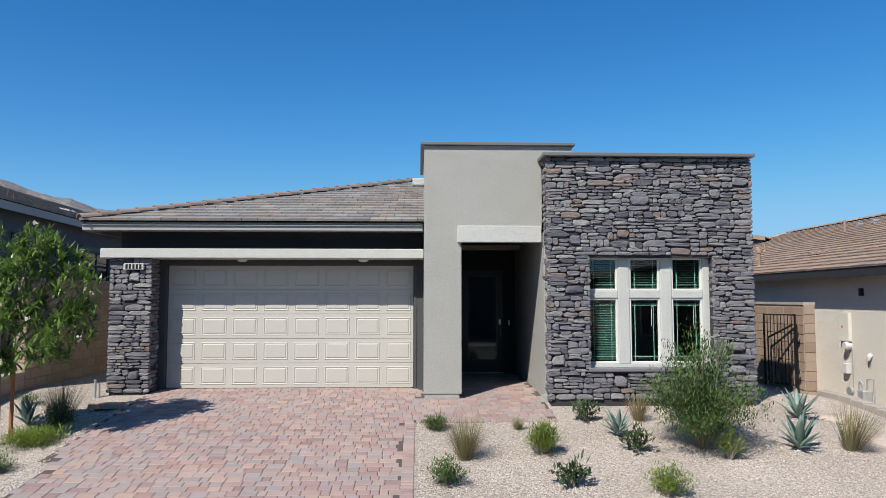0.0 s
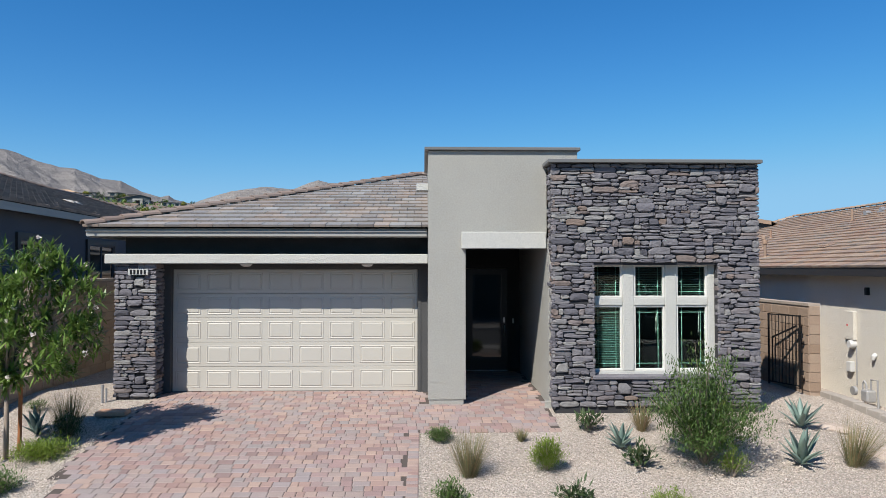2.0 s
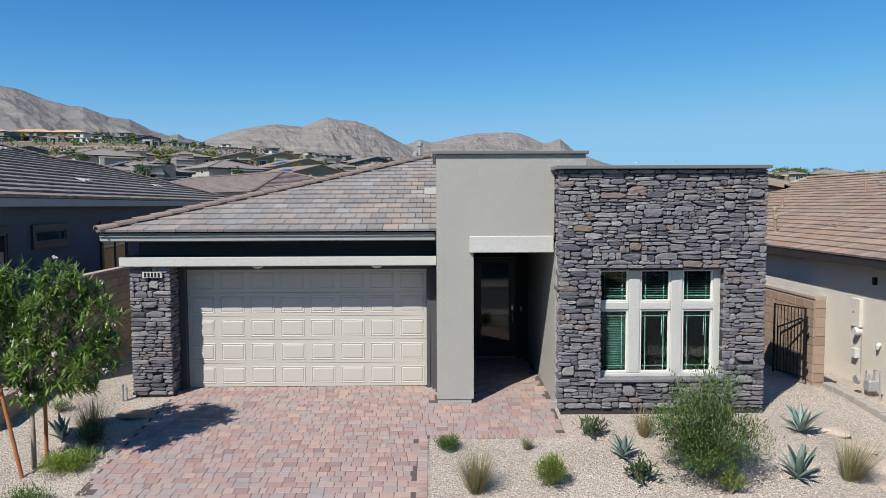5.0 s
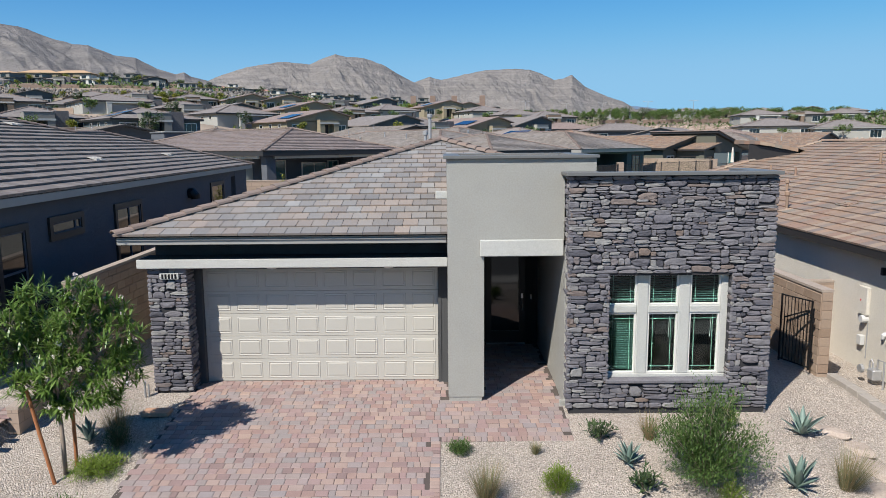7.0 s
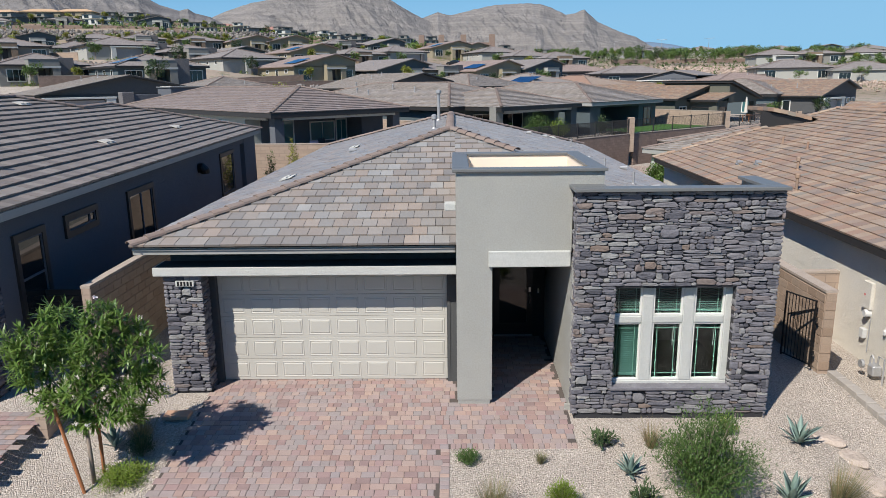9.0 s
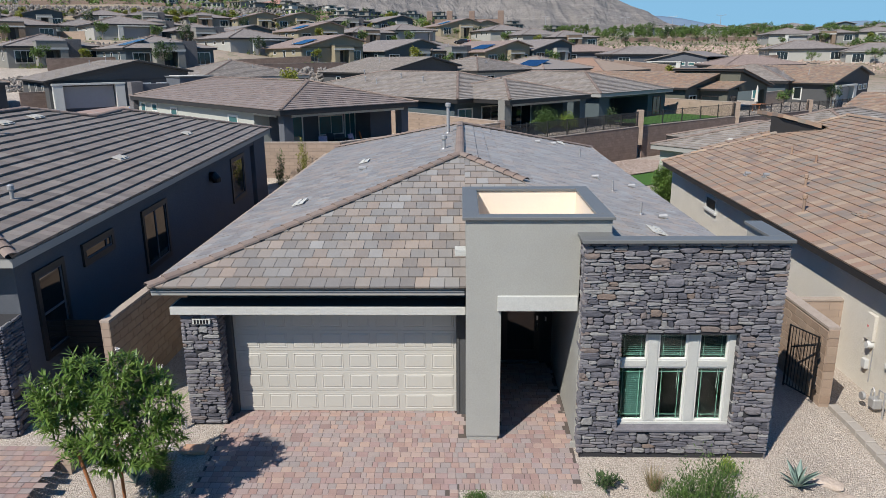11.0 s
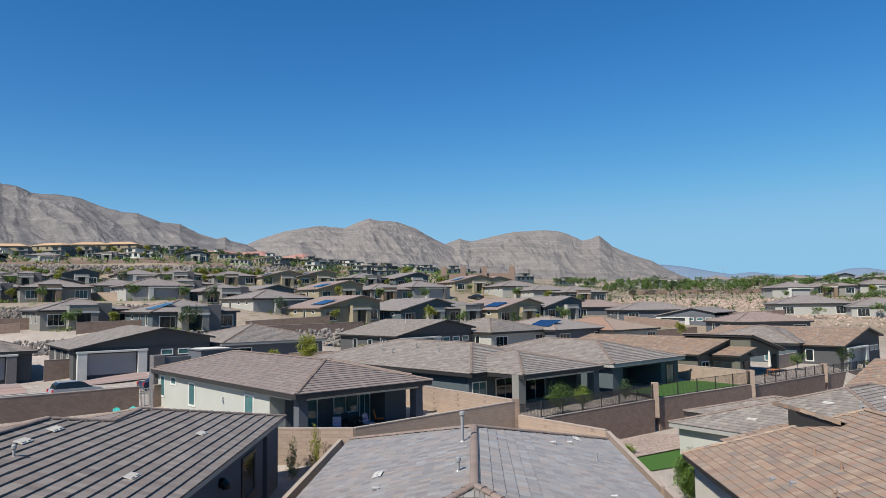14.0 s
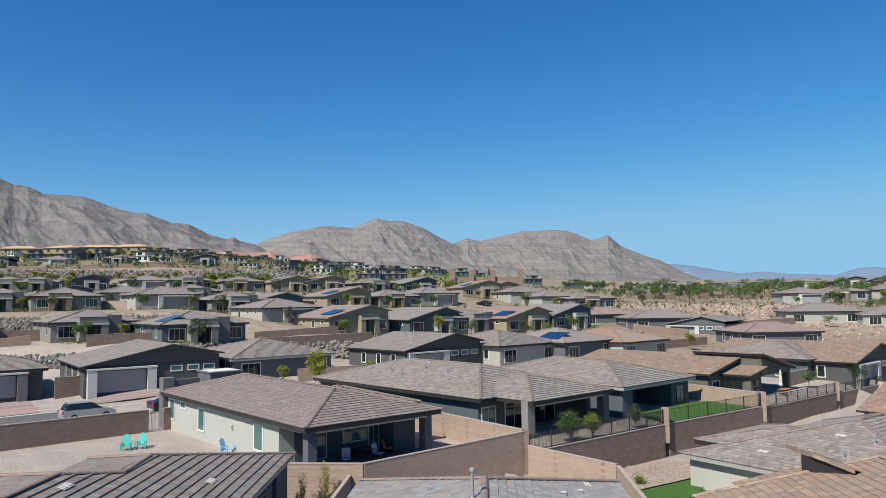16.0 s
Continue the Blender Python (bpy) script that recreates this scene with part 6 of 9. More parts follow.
hip_roof(bh, 7.5, 8.0, 3.02, 0.275, 0.5, TILE_MAUVE, True, 66, ox=BW / 2 - 2.9, oy=-BD / 2 + 8.6)
part("wing_wall", Shape().box(BW / 2 - 0.49, BW / 2 + 0.85, -BD / 2 + 4.7, -BD / 2 + 12.5, -1.0, 3.0), STUCCO_PALE_GREEN, bh)
part("patio_wall", Shape().box(BW / 2 - 2.4, BW / 2 - 0.52, -BD / 2 + 2.4, -BD / 2 + 4.19, -1.0, 3.0), STUCCO_BLUE, bh)
# slab takes the dark slate too: shade under the roof as floor colour
part("patio_slab", Shape().box(-BW / 2 + 0.3, BW / 2 - 0.3, -BD / 2 + 0.2, -BD / 2 + 4.18, -0.6, 0.06), STUCCO_BLUE, bh, "patio slab coloured dark for the patio shade")
part("lamp", Shape().soft(-BW / 2 + 0.3, -BW / 2 + 0.5, -1.4, -1.25, 1.55, 1.85, 0.02), WHITE_PLASTIC, bh)


BIN_BLUE = plain("blue_bin_plastic", (0.02, 0.10, 0.42), 0.45)
for x, y in ((-34.3, 60.2), (-33.6, 60.7)):
    wb_ = thing("waste_bin", "blue plastic wheeled waste bin at the kerb", "waste bin", pose(x, y, ground_z(x, y), 0, 0, 40), "bins at the kerb")
    part("body", Shape().add([(a * k, b * k, z) for z, k in ((0.06, 0.8), (1.0, 1.0)) for a, b in ((-0.3, -0.34), (0.3, -0.34), (0.3, 0.34), (-0.3, 0.34))], [(3, 2, 1, 0), (4, 5, 6, 7), (0, 1, 5, 4), (1, 2, 6, 5), (2, 3, 7, 6), (3, 0, 4, 7)]), BIN_BLUE, wb_)
    part("lid", Shape().soft(-0.33, 0.33, -0.38, 0.38, 1.005, 1.09, 0.03), BIN_BLUE, wb_)
    for sx in (-0.31, 0.25):
        part("wheel", Shape().tube([(sx, 0.3, 0.12), (sx + 0.06, 0.3, 0.12)], 0.12, 14), BLACK_METAL, wb_)
STRIPED = surf("striped_fabric", [(0.5, 0.06, 0.12), (0.6, 0.55, 0.5), (0.15, 0.1, 0.35), (0.55, 0.3, 0.1)], 0.9, 30, 0.1, 4.0, 0.1, 0.0, 0.01, stretch=(6, 6, 0.2))
ORANGE_FABRIC = plain("orange_fabric", (0.5, 0.14, 0.03), 0.9)
for x, y, mat, lab in ((-1.6, 1.4, STRIPED, "patio chair with striped towel in the shade"), (0.9, 1.3, STRIPED, "patio chair with striped towel in the shade"), (2.4, 2.2, ORANGE_FABRIC, "patio chair with orange cushion in the shade"), (0.0, 2.6, BLACK_METAL, "dark patio chair in the shade")):
    patio_seat(BH @ pose(x, -BD / 2 + y, 0.06, 0, 0, 20 * x), mat, lab)
pt = thing("patio_table", "dark round patio table in the shade", "table", BH @ pose(0.4, -BD / 2 + 2.0, 0.06))
part("tabletop", Shape().tube([(0, 0, 0.68), (0, 0, 0.72)], 0.6, 20), BLACK_METAL, pt)
part("leg", Shape().tube([(0, 0, 0), (0, 0, 0.68)], 0.05, 8), BLACK_METAL, pt)


def patio_house(at, w, d, wall_mat, roof_mat, label, seed):
    """A house seen from its garden side: a covered patio under the main roof at one end."""
    h = thing("house", label, "house", at, "houses of the tract")
    part("wall", Shape().box(-w / 2, -w * 0.36, -d / 2, d / 2, -2.0, 3.0), wall_mat, h)
    part("wall", Shape().box(-w * 0.36, w * 0.22, -d / 2 + 3.8, d / 2, -2.0, 3.0), wall_mat, h)
    part("wall", Shape().box(w * 0.22, w / 2, -d / 2, d / 2, -2.0, 3.0), wall_mat, h)
    hip_roof(h, w, d, 3.0, 0.27, 0.55, roof_mat, True, seed)
    part("patio_beam", Shape().soft(-w * 0.36, w * 0.22, -d / 2 + 0.02, -d / 2 + 0.3, 2.5, 3.0, 0.02), wall_mat, h)
    # patio floor darkened by its colour to deepen the shade
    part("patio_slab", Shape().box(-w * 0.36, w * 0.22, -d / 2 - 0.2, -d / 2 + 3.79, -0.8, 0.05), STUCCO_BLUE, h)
    wall_window(h, face(w * 0.36, -d / 2 - 0.002, 1.45, 0), 1.3, 1.6, DARK_FRAME, TEAL_GLASS, 0.1, (0.5,))
    wall_window(h, face(-w * 0.08, -d / 2 + 3.798, 1.1, 0), 2.6, 2.1, DARK_FRAME, DARK_GLASS, 0.08, (0.5,))
    for y in (-d * 0.25, d * 0.1):
        wall_window(h, face(w / 2 + 0.002, y + 1, 1.5, 90), 0.9, 1.5, VINYL, TEAL_GLASS, 0.1)
        wall_window(h, face(-w / 2 - 0.002, y, 1.5, -90), 0.9, 1.5, VINYL, TEAL_GLASS, 0.1)
    return h


def lot(X, Y, z, extra=0.0):
    """Pose on the street grid, which is turned by 45 degrees: X along the street, Y away from it."""
    return pose(0.7071 * (X - Y), 0.7071 * (X + Y), z, 0, 0, 45 + extra)


b5 = thing("house", "slate stucco house with grey hipped tile roof and patio wing", "house", lot(36.8, 42.5, 1.35), "houses of the tract")
part("wall", Shape().box(-6.5, 6.5, -11.6, 12, -2, 3.0), STUCCO_SLATE, b5)
hip_roof(b5, 13.1, 24.0, 3.0, 0.262, 0.55, TILE_SAND, True, 70)
hip_roof(b5, 9.5, 10.0, 3.0, 0.262, 0.55, TILE_SAND, True, 72, oy=-10.9)
# left post gets a paler stucco: its sunlit look is put into the colour
for x in (-5.3, 4.5):
    part("patio_post", Shape().soft(x, x + 0.8, -15.9, -15.2, -2, 3.0, 0.01), STUCCO_MID if x < 0 else STUCCO_SLATE, b5, "patio post in paler stucco standing in for sunlight" if x < 0 else "")
part("patio_wall", Shape().box(4.6, 5.2, -14.0, -11.6, -2, 3.0), STUCCO_SLATE, b5)
# dark floor colour stands for shade below the patio wing
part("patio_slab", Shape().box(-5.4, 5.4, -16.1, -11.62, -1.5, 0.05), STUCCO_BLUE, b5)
part("patio_beam", Shape().box(-4.5, 4.5, -15.9, -15.6, 2.55, 3.0), STUCCO_SLATE, b5)
part("patio_shade", Shape().box(-4.4, 4.4, -15.98, -15.91, 2.5, 2.68), STUCCO_LIGHT, b5)
wall_window(b5, face(-5.3, -11.602, 1.35, 0), 1.5, 1.5, VINYL, TEAL_GLASS, 0.1, (0.5,))
wall_window(b5, face(-2.2, -11.602, 1.15, 0), 2.2, 2.1, VINYL, DARK_GLASS, 0.08, (0.5,))
wall_window(b5, face(1.7, -11.61, 1.1, 0), 2.6, 2.1, VINYL, DARK_GLASS, 0.08, (0.5,))
for x, y in ((-3.0, -4.0), (-2.2, 0.0), (-4.0, 1.5), (-3.4, 4.0), (-1.2, 7.0)):
    vent_pipe(b5, (x, y, 3.0 + 0.262 * (7.1 + x)), 0.35, 0.05, True)
patio_house(lot(49.85, 35.6, 1.35), 11.4, 18, STUCCO_SLATE, TILE_SAND, "slate stucco house with wide grey tile roof", 74)


def corner(x, y, z, deg, w, d):
    """Pose of a w by d plan whose near front corner stands at x, y."""
    return pose(x, y, z, 0, 0, deg) @ Matrix.Translation((w / 2, d / 2, 0))


# olive house with a covered patio, tan roof
c2 = thing("house", "olive stucco house with tan terracotta gable roof and shaded patio", "house", corner(23.2, 60.6, 1.3, 45, 14.6, 18), "houses of the tract")
part("wall", Shape().box(-7.3, -0.81, -9, 9, -2, 3.05), STUCCO_OLIVE, c2)
part("wall", Shape().box(-0.6, 7.3, -4.6, 9, -2, 3.05), STUCCO_OLIVE, c2)
rp, wl_ = gable_roof(c2, 14.6, 18, 3.0, 0.185, 0.5, TILE_RED, True, 90)
for g in wl_:
    part("gable_wall", g, STUCCO_OLIVE, c2)
raised = [Vector(p) for p in ((7.1, -12.1, 2.87), (7.1, -4.0, 2.87), (-1.1, -4.0, 4.75), (-1.1, -12.1, 4.75))]
rr_ = part("patio_roof", Shape().add(raised + [p - Vector((0, 0, 0.2)) for p in raised], [(0, 1, 2, 3), (7, 6, 5, 4), (0, 4, 5, 1), (1, 5, 6, 2), (2, 6, 7, 3), (3, 7, 4, 0)]), DARK_FRAME, c2, "raised single-slope roof over the patio")
tiled_slope("roof_tiles", raised, TILE_SAND, rr_, 0.33, 0.38, 0.045, 93)
s = Shape()
cap_row(s, raised[3], raised[2], 0.13, 0.4)
cap_row(s, raised[3], raised[0], 0.11, 0.4)
part("ridge_cap", s, TILE_CAP, rr_, kind="stuff")
fr = [(-0.8, 2.45), (6.3, 2.45), (6.3, 2.80), (-0.8, 4.43)]
part("gable_wall", Shape().add([(x, -11.7, z) for x, z in fr] + [(x, -11.5, z) for x, z in fr], [(0, 1, 2, 3), (7, 6, 5, 4), (0, 4, 5, 1), (3, 2, 6, 7), (0, 3, 7, 4), (1, 5, 6, 2)]), STUCCO_OLIVE, c2)
part("side_wall", Shape().box(-0.8, -0.6, -11.49, -4.6, -2, 4.42), STUCCO_OLIVE, c2, "olive stucco wall below the raised roof")
part("patio_post", Shape().soft(5.7, 6.3, -11.7, -11.1, -2, 2.45, 0.02), STUCCO_OLIVE, c2)
shed = [Vector(p) for p in ((-4.9, -8.6, 2.85), (-4.9, -12.45, 2.85), (-0.82, -12.45, 3.52), (-0.82, -8.6, 3.52))]
sr_ = part("porch_roof", Shape().add(shed + [p - Vector((0, 0, 0.18)) for p in shed], [(0, 1, 2, 3), (7, 6, 5, 4), (0, 4, 5, 1), (1, 5, 6, 2), (2, 6, 7, 3), (3, 7, 4, 0)]), DARK_FRAME, c2, "tan tiled lean-to porch roof")
tiled_slope("roof_tiles", shed, TILE_RED, sr_, 0.33, 0.38, 0.045, 94)
part("porch_wall", Shape().box(-4.4, -0.81, -11.6, -9.0, -2, 2.7), STUCCO_OLIVE, c2)
part("patio_post", Shape().soft(-4.5, -3.9, -12.2, -11.61, -2, 2.68, 0.02), STUCCO_OLIVE, c2)
wall_window(c2, face(-4.402, -10.3, 1.2, -90), 1.8, 1.7, DARK_FRAME, DARK_GLASS, 0.08, (0.5,))
wall_window(c2, face(-2.3, -11.602, 1.0, 0), 2.2, 2.1, DARK_FRAME, DARK_GLASS, 0.08, (0.5,))
wall_window(c2, face(-5.7, -9.002, 1.4, 0), 1.4, 1.4, VINYL, DARK_GLASS, 0.1, (0.5,))
wall_window(c2, face(2.5, -4.602, 1.1, 0), 3.0, 2.1, DARK_FRAME, DARK_GLASS, 0.08, (0.33, 0.66))
umb = thing("patio_umbrella", "closed cream patio umbrella beside the table", "umbrella", corner(23.2, 60.6, 1.75, 45, 0, 0) @ Matrix.Translation((8.8, -3.65, 0)))
part("pole", Shape().tube([(0, 0, 0), (0, 0, 2.6)], 0.025, 8), PIPE_GREY, umb)
part("canopy", Shape().tube([(0, 0, 0.9), (0, 0, 1.3), (0, 0, 2.3), (0, 0, 2.6)], [0.2, 0.16, 0.1, 0.03], 10), STUCCO_CREAM, umb, "folded cream canopy")
part("base", Shape().tube([(0, 0, -0.3), (0, 0, 0.06)], 0.25, 14), BLACK_METAL, umb)
ptab = thing("patio_table", "brown wooden patio table with slatted top", "table", corner(23.2, 60.6, 1.75, 45, 0, 0) @ Matrix.Translation((7.4, -4.6, 0)))
for i in range(5):
    part("slat", Shape().soft(-0.9, 0.9, -0.45 + i * 0.18, -0.29 + i * 0.18, 0.7, 0.74, 0.008), WOOD_STAKE, ptab)
for x in (-0.75, 0.75):
    for y in (-0.35, 0.3):
        part("leg", Shape().box(x - 0.03, x + 0.03, y - 0.03, y + 0.03, -0.3, 0.7), WOOD_STAKE, ptab)
patio_house(corner(40.6, 77.0, 1.3, 45, 13, 14), 13, 14, STUCCO_SLATE, TILE_SAND, "slate stucco house with grey tile roof", 82)
far_house("garage", 95, corner(44.9, 74.4, 1.1, 45, 14, 19), STUCCO_DARK, TILE_RED, "dark stucco house with tan gable roof", 14, 19, True)
r2 = thing("house", "pale stucco house with grey tile roof and low eaves", "house", pose(26.3, 35.55, -1.3, 0, 0, 39))
part("wall", Shape().box(-9.5, 9.5, -7.7, 7.7, -1, 2.85), STUCCO_PALE_GREEN, r2)
r2r = hip_roof(r2, 19, 15.4, 2.88, 0.29, 0.5, TILE_SAND, True, 104)
part("wing_wall", Shape().box(-5.4, 2.4, 7.71, 9.2, -1, 3.03), STUCCO_PALE_GREEN, r2)
hip_roof(r2, 8.2, 8.2, 3.08, 0.235, 0.5, TILE_SAND, True, 105, ox=-1.5, oy=5.1)
for x, y in ((-8.2, 3.2), (-4.6, 0.0), (-3.0, -3.0)):
    vented_tiles(r2r, slope_frame((x, y, 2.88 + 0.29 * (10 + x) + 0.05), (0, -1, 0), (1, 0, 0.29)), CONCRETE, "pale vented tile")
for x, y in ((-7.2, -1.4), (-4.9, -2.2), (-6.0, -4.0)):
    vent_pipe(r2r, (x, y, 2.88 + 0.29 * (10 + x)), 0.4, 0.05, True)
r3 = thing("house", "house with reddish tan gable tile roof", "house", pose(44.4, 52.0, -1.6, 0, 0, 39))
part("wall", Shape().box(-6.5, 6.5, -7, 7, -1, 3.2), STUCCO_DARK, r3)
rp, wl_ = gable_roof(r3, 13, 14, 3.25, 0.325, 0.5, TILE_RED, True, 106)
for g in wl_:
    part("gable_wall", g, STUCCO_DARK, r3)

# near street: garage houses, a hip house, dark gables
far_house("garage", 110, corner(-44.6, 62.9, 2.4, 40, 15.3, 16), STUCCO_DARK, TILE_SAND, "charcoal stucco garage house with sloped gable roof", 15.3, 16, True)
far_house("plain_garage", 112, corner(-59.4, 54.7, 2.3, 40, 13, 15), STUCCO_DARK, TILE_SAND, "dark stucco garage house with grey hip roof", 13, 15, True)
far_house("plain", 114, corner(-31.4, 73.6, 2.3, 42, 14, 15), STUCCO_BLUE, TILE_SAND, "slate stucco house with grey hip roof", 14, 15, True)
far_house("garage", 116, corner(-10.4, 80.8, 2.6, 46, 14.4, 13), STUCCO_DARK, TILE_SAND, "dark stucco house with low gable roof", 14.4, 13, True)
far_house("plain", 118, corner(2.5, 89.0, 2.6, 45, 13, 14), STUCCO, TILE_SAND, "grey stucco house with hip roof", 13, 14, True)
far_house("plain", 120, corner(12.6, 95.5, 2.6, 45, 13, 14), STUCCO_BLUE, TILE_SAND, "slate stucco house with solar panels on grey roof", 13, 14, False, solar=True)
far_house("plain", 122, corner(22.6, 101.5, 2.2, 45, 13, 16), STUCCO, TILE_RED, "grey house with tan hip roof", 13, 16, False)
far_house("garage", 124, pose(50.5, 150.0, 3.4, 0, 0, -35), STUCCO_BLUE, TILE_FAR_GREY, "slate house with grey garage door", 13, 14, False)
far_house("plain", 126, pose(56.0, 129.0, 2.6, 0, 0, 8), STUCCO_BLUE, TILE_FAR_BROWN, "slate house with brown hip roof", 15, 12, False)
far_house("plain", 128, pose(31.0, 172.0, 5.4, 0, 0, 12), STUCCO_BLUE, TILE_FAR_BROWN, "slate house with brown hip roof", 16, 12, False)
far_house("plain", 130, pose(42.0, 158.0, 4.7, 0, 0, 5), STUCCO_BLUE, TILE_FAR_GREY, "slate house with wide grey hip roof", 17, 12, False)
far_house("plain", 132, pose(83.0, 166.0, 5.6, 0, 0, -12), STUCCO, TILE_FAR_GREY, "pale house with grey hip roof on the slope", 17, 13, False)
far_house("plain", 134, pose(96.0, 158.0, 5.0, 0, 0, -12), STUCCO, TILE_FAR_GREY, "pale house with grey hip roof on the slope", 15, 12, False)

# far rows climb the slope: first of each kind built, then copied along the streets
KINDS = []
for i, (kind, wm, rm, tm, sol, label) in enumerate((
        ("hip", STUCCO_MID, TILE_FAR_GREY, STUCCO_MID, False, "grey stucco house with entry tower and stone block"),
        ("hip", STUCCO_SLATE, TILE_FAR_GREY, STUCCO_MID, True, "slate stucco house with tower and solar panels"),
        ("gable", STUCCO_TAN, TILE_FAR_BROWN, STUCCO_TAN, True, "olive-tan stucco house with sloped roof and solar panels"),
        ("brown_tower", STUCCO_MID, TILE_FAR_GREY, None, False, "grey house with brown stone porch"),
        ("gable", STUCCO_SLATE, TILE_FAR_GREY, STUCCO, False, "slate stucco house with pale piers"),
        ("plain_garage", STUCCO, TILE_FAR_GREY, None, False, "pale grey stucco house with grey garage door"))):
    KINDS.append(far_house(kind, 200 + i, pose(0, 0, -60), wm, rm, label, 13.5, 14, False, tm, sol))
rr = random.Random(9)
used = set()
FRONTS = []


def tract_row(rows, deg, depth_turn=0.0):
    """Houses of one terrace, each by its near front corner and kind; brown garden walls join neighbours."""
    last = None
    for i, (x, y, k) in enumerate(rows):
        z = ground_z(x + 3, y + 9) + 0.15
        m = corner(x, y, z, deg + rr.uniform(-2, 2), 13.5, 14)
        if k not in used:
            KINDS[k].matrix_basis = m
            used.add(k)
        else:
            copy_thing(KINDS[k], m)
        FRONTS.append((m, z))
        a = m @ Vector((-6.75, 1.0, 0))
        if last is not None and (a - last).length < 26:
            wall_run("wall_garden", (last.x, last.y), (a.x, a.y), z + 1.7, z + 1.7, "brown block garden wall between houses", BLOCK_BROWN if i % 2 else BLOCK_FAR, drop=3.2)
        last = m @ Vector((6.75, -3.0, 0))


tract_row([(-88.0, 84.0, 4), (-68.8, 95, 0), (-49.2, 92, 1), (-44.3, 126, 5), (-28.9, 118, 2), (-14.6, 127, 4), (-5.8, 134, 0), (5.1, 137, 2), (16, 146, 4)], 44)
tract_row([(-108.1, 128, 0), (-95.3, 130, 3), (-74.6, 134, 5), (-61.0, 142, 0), (-54.6, 149, 4), (-40.8, 170, 2), (-28.4, 180, 3), (-17.7, 188, 5)], 40)
tract_row([(-153.8, 195, 1), (-145.9, 198, 0), (-131.7, 200, 4), (-112.3, 203, 5), (-99.9, 206, 0), (-83.9, 210, 3), (-69.3, 214, 2), (-58.6, 220, 2), (-41.4, 226, 0), (-27.2, 230, 4)], 36)
tract_row([(-6.2, 215, 2), (0.2, 222, 2), (8.9, 205, 5), (17.6, 195, 5), (26.8, 192, 3)], 25)
tract_row([(-120, 170, 4), (-101, 168, 5), (-84, 172, 0)], 38)
tract_row([(95, 215, 5), (112, 225, 3), (133, 235, 5), (70, 320, 5), (88, 325, 1), (110, 330, 5), (130, 330, 3), (150, 335, 5), (172, 340, 4), (195, 340, 5)], -10)
tract_row([(150, 400, 5), (175, 410, 0), (200, 405, 5), (225, 415, 4), (250, 400, 5), (275, 410, 3)], -8)

# the street before the house and the houses across it, which the panes mirror
s = Shape()
s.poly([(x, y, ground_z(0, -14) + 0.03) for x, y in ((-160, -19.5), (160, -19.5), (160, -11.0), (-160, -11.0))])
tagged(part("road", s, ASPHALT), label="grey asphalt street before the house", category="road", kind="structure")
s = Shape()
for y in (-11.0, -19.7):
    s.soft(-160, 160, y, y + 0.2, ground_z(0, -14) - 0.2, ground_z(0, -14) + 0.15, 0.02)
s.box(-160, 160, -10.79, -9.4, ground_z(0, -14) - 0.2, ground_z(0, -14) + 0.14)
s.box(-160, 160, -21.1, -19.71, ground_z(0, -14) - 0.2, ground_z(0, -14) + 0.14)
tagged(part("pavement", s, CONCRETE), label="pale concrete pavement and kerb along the street", category="pavement", kind="structure")
for x, k in ((-32, 3), (-16, 0), (0, 4), (16, 2), (32, 5)):
    copy_thing(KINDS[k], pose(x + 3, -36, ground_z(0, -30) + 0.15, 0, 0, 180))

# far modern houses on the hill
def box_house(seed, at, label, wall_mat):
    r = random.Random(seed)
    h = thing("house", label, "house", at, "flat-roofed hillside houses")
    part("wall", Shape().box(-8, 8, -5, 5, -4, 3.2), wall_mat, h)
    x0 = r.uniform(-7, 0)
    if seed % 2:
        part("upper_floor", Shape().box(x0, x0 + 7, -4.5, 5, 3.45, 6.0), STUCCO_LIGHT if seed == 3 else STUCCO_MID, h)
        part("roof_slab", Shape().soft(x0 - 0.5, x0 + 7.5, -5.2, 5.3, 6.0, 6.2, 0.05), STUCCO_DARK, h)
        wall_window(h, face(x0 + 3, -4.51, 4.7, 0), 3.0, 1.5, DARK_FRAME, DARK_GLASS, 0.1)
    part("roof_slab", Shape().soft(-8.4, 8.4, -5.6, 5.3, 3.2, 3.42, 0.05), STUCCO_DARK if seed % 3 else STUCCO_TAN, h)
    for x in (-6, -2, 2.5, 6):
        wall_window(h, face(x, -5.01, 1.6, 0), 2.2, 2.0, DARK_FRAME, DARK_GLASS, 0.1)
    return h


BOXES = [box_house(i, pose(0, 0, -80), "modern flat-roofed house on the hillside", m) for i, m in enumerate((STUCCO_MID, STUCCO_BLUE, STUCCO, STUCCO_LIGHT, STUCCO_OLIVE, STUCCO_SLATE))]
used_boxes = set()


def hillside(x0, y0, x1, y1, n, lift, jit):
    for i in range(n):
        f = i / max(1, n - 1)
        x, y = x0 + (x1 - x0) * f + rr.uniform(-jit, jit), y0 + (y1 - y0) * f + rr.uniform(-jit, jit)
        k = rr.randrange(6)
        m = at_ground(x, y, rr.uniform(-40, 40), lift) @ Matrix.Scale(rr.uniform(0.7, 0.95), 4)
        if k not in used_boxes:
            BOXES[k].matrix_basis = m
            used_boxes.add(k)
        else:
            copy_thing(BOXES[k], m)


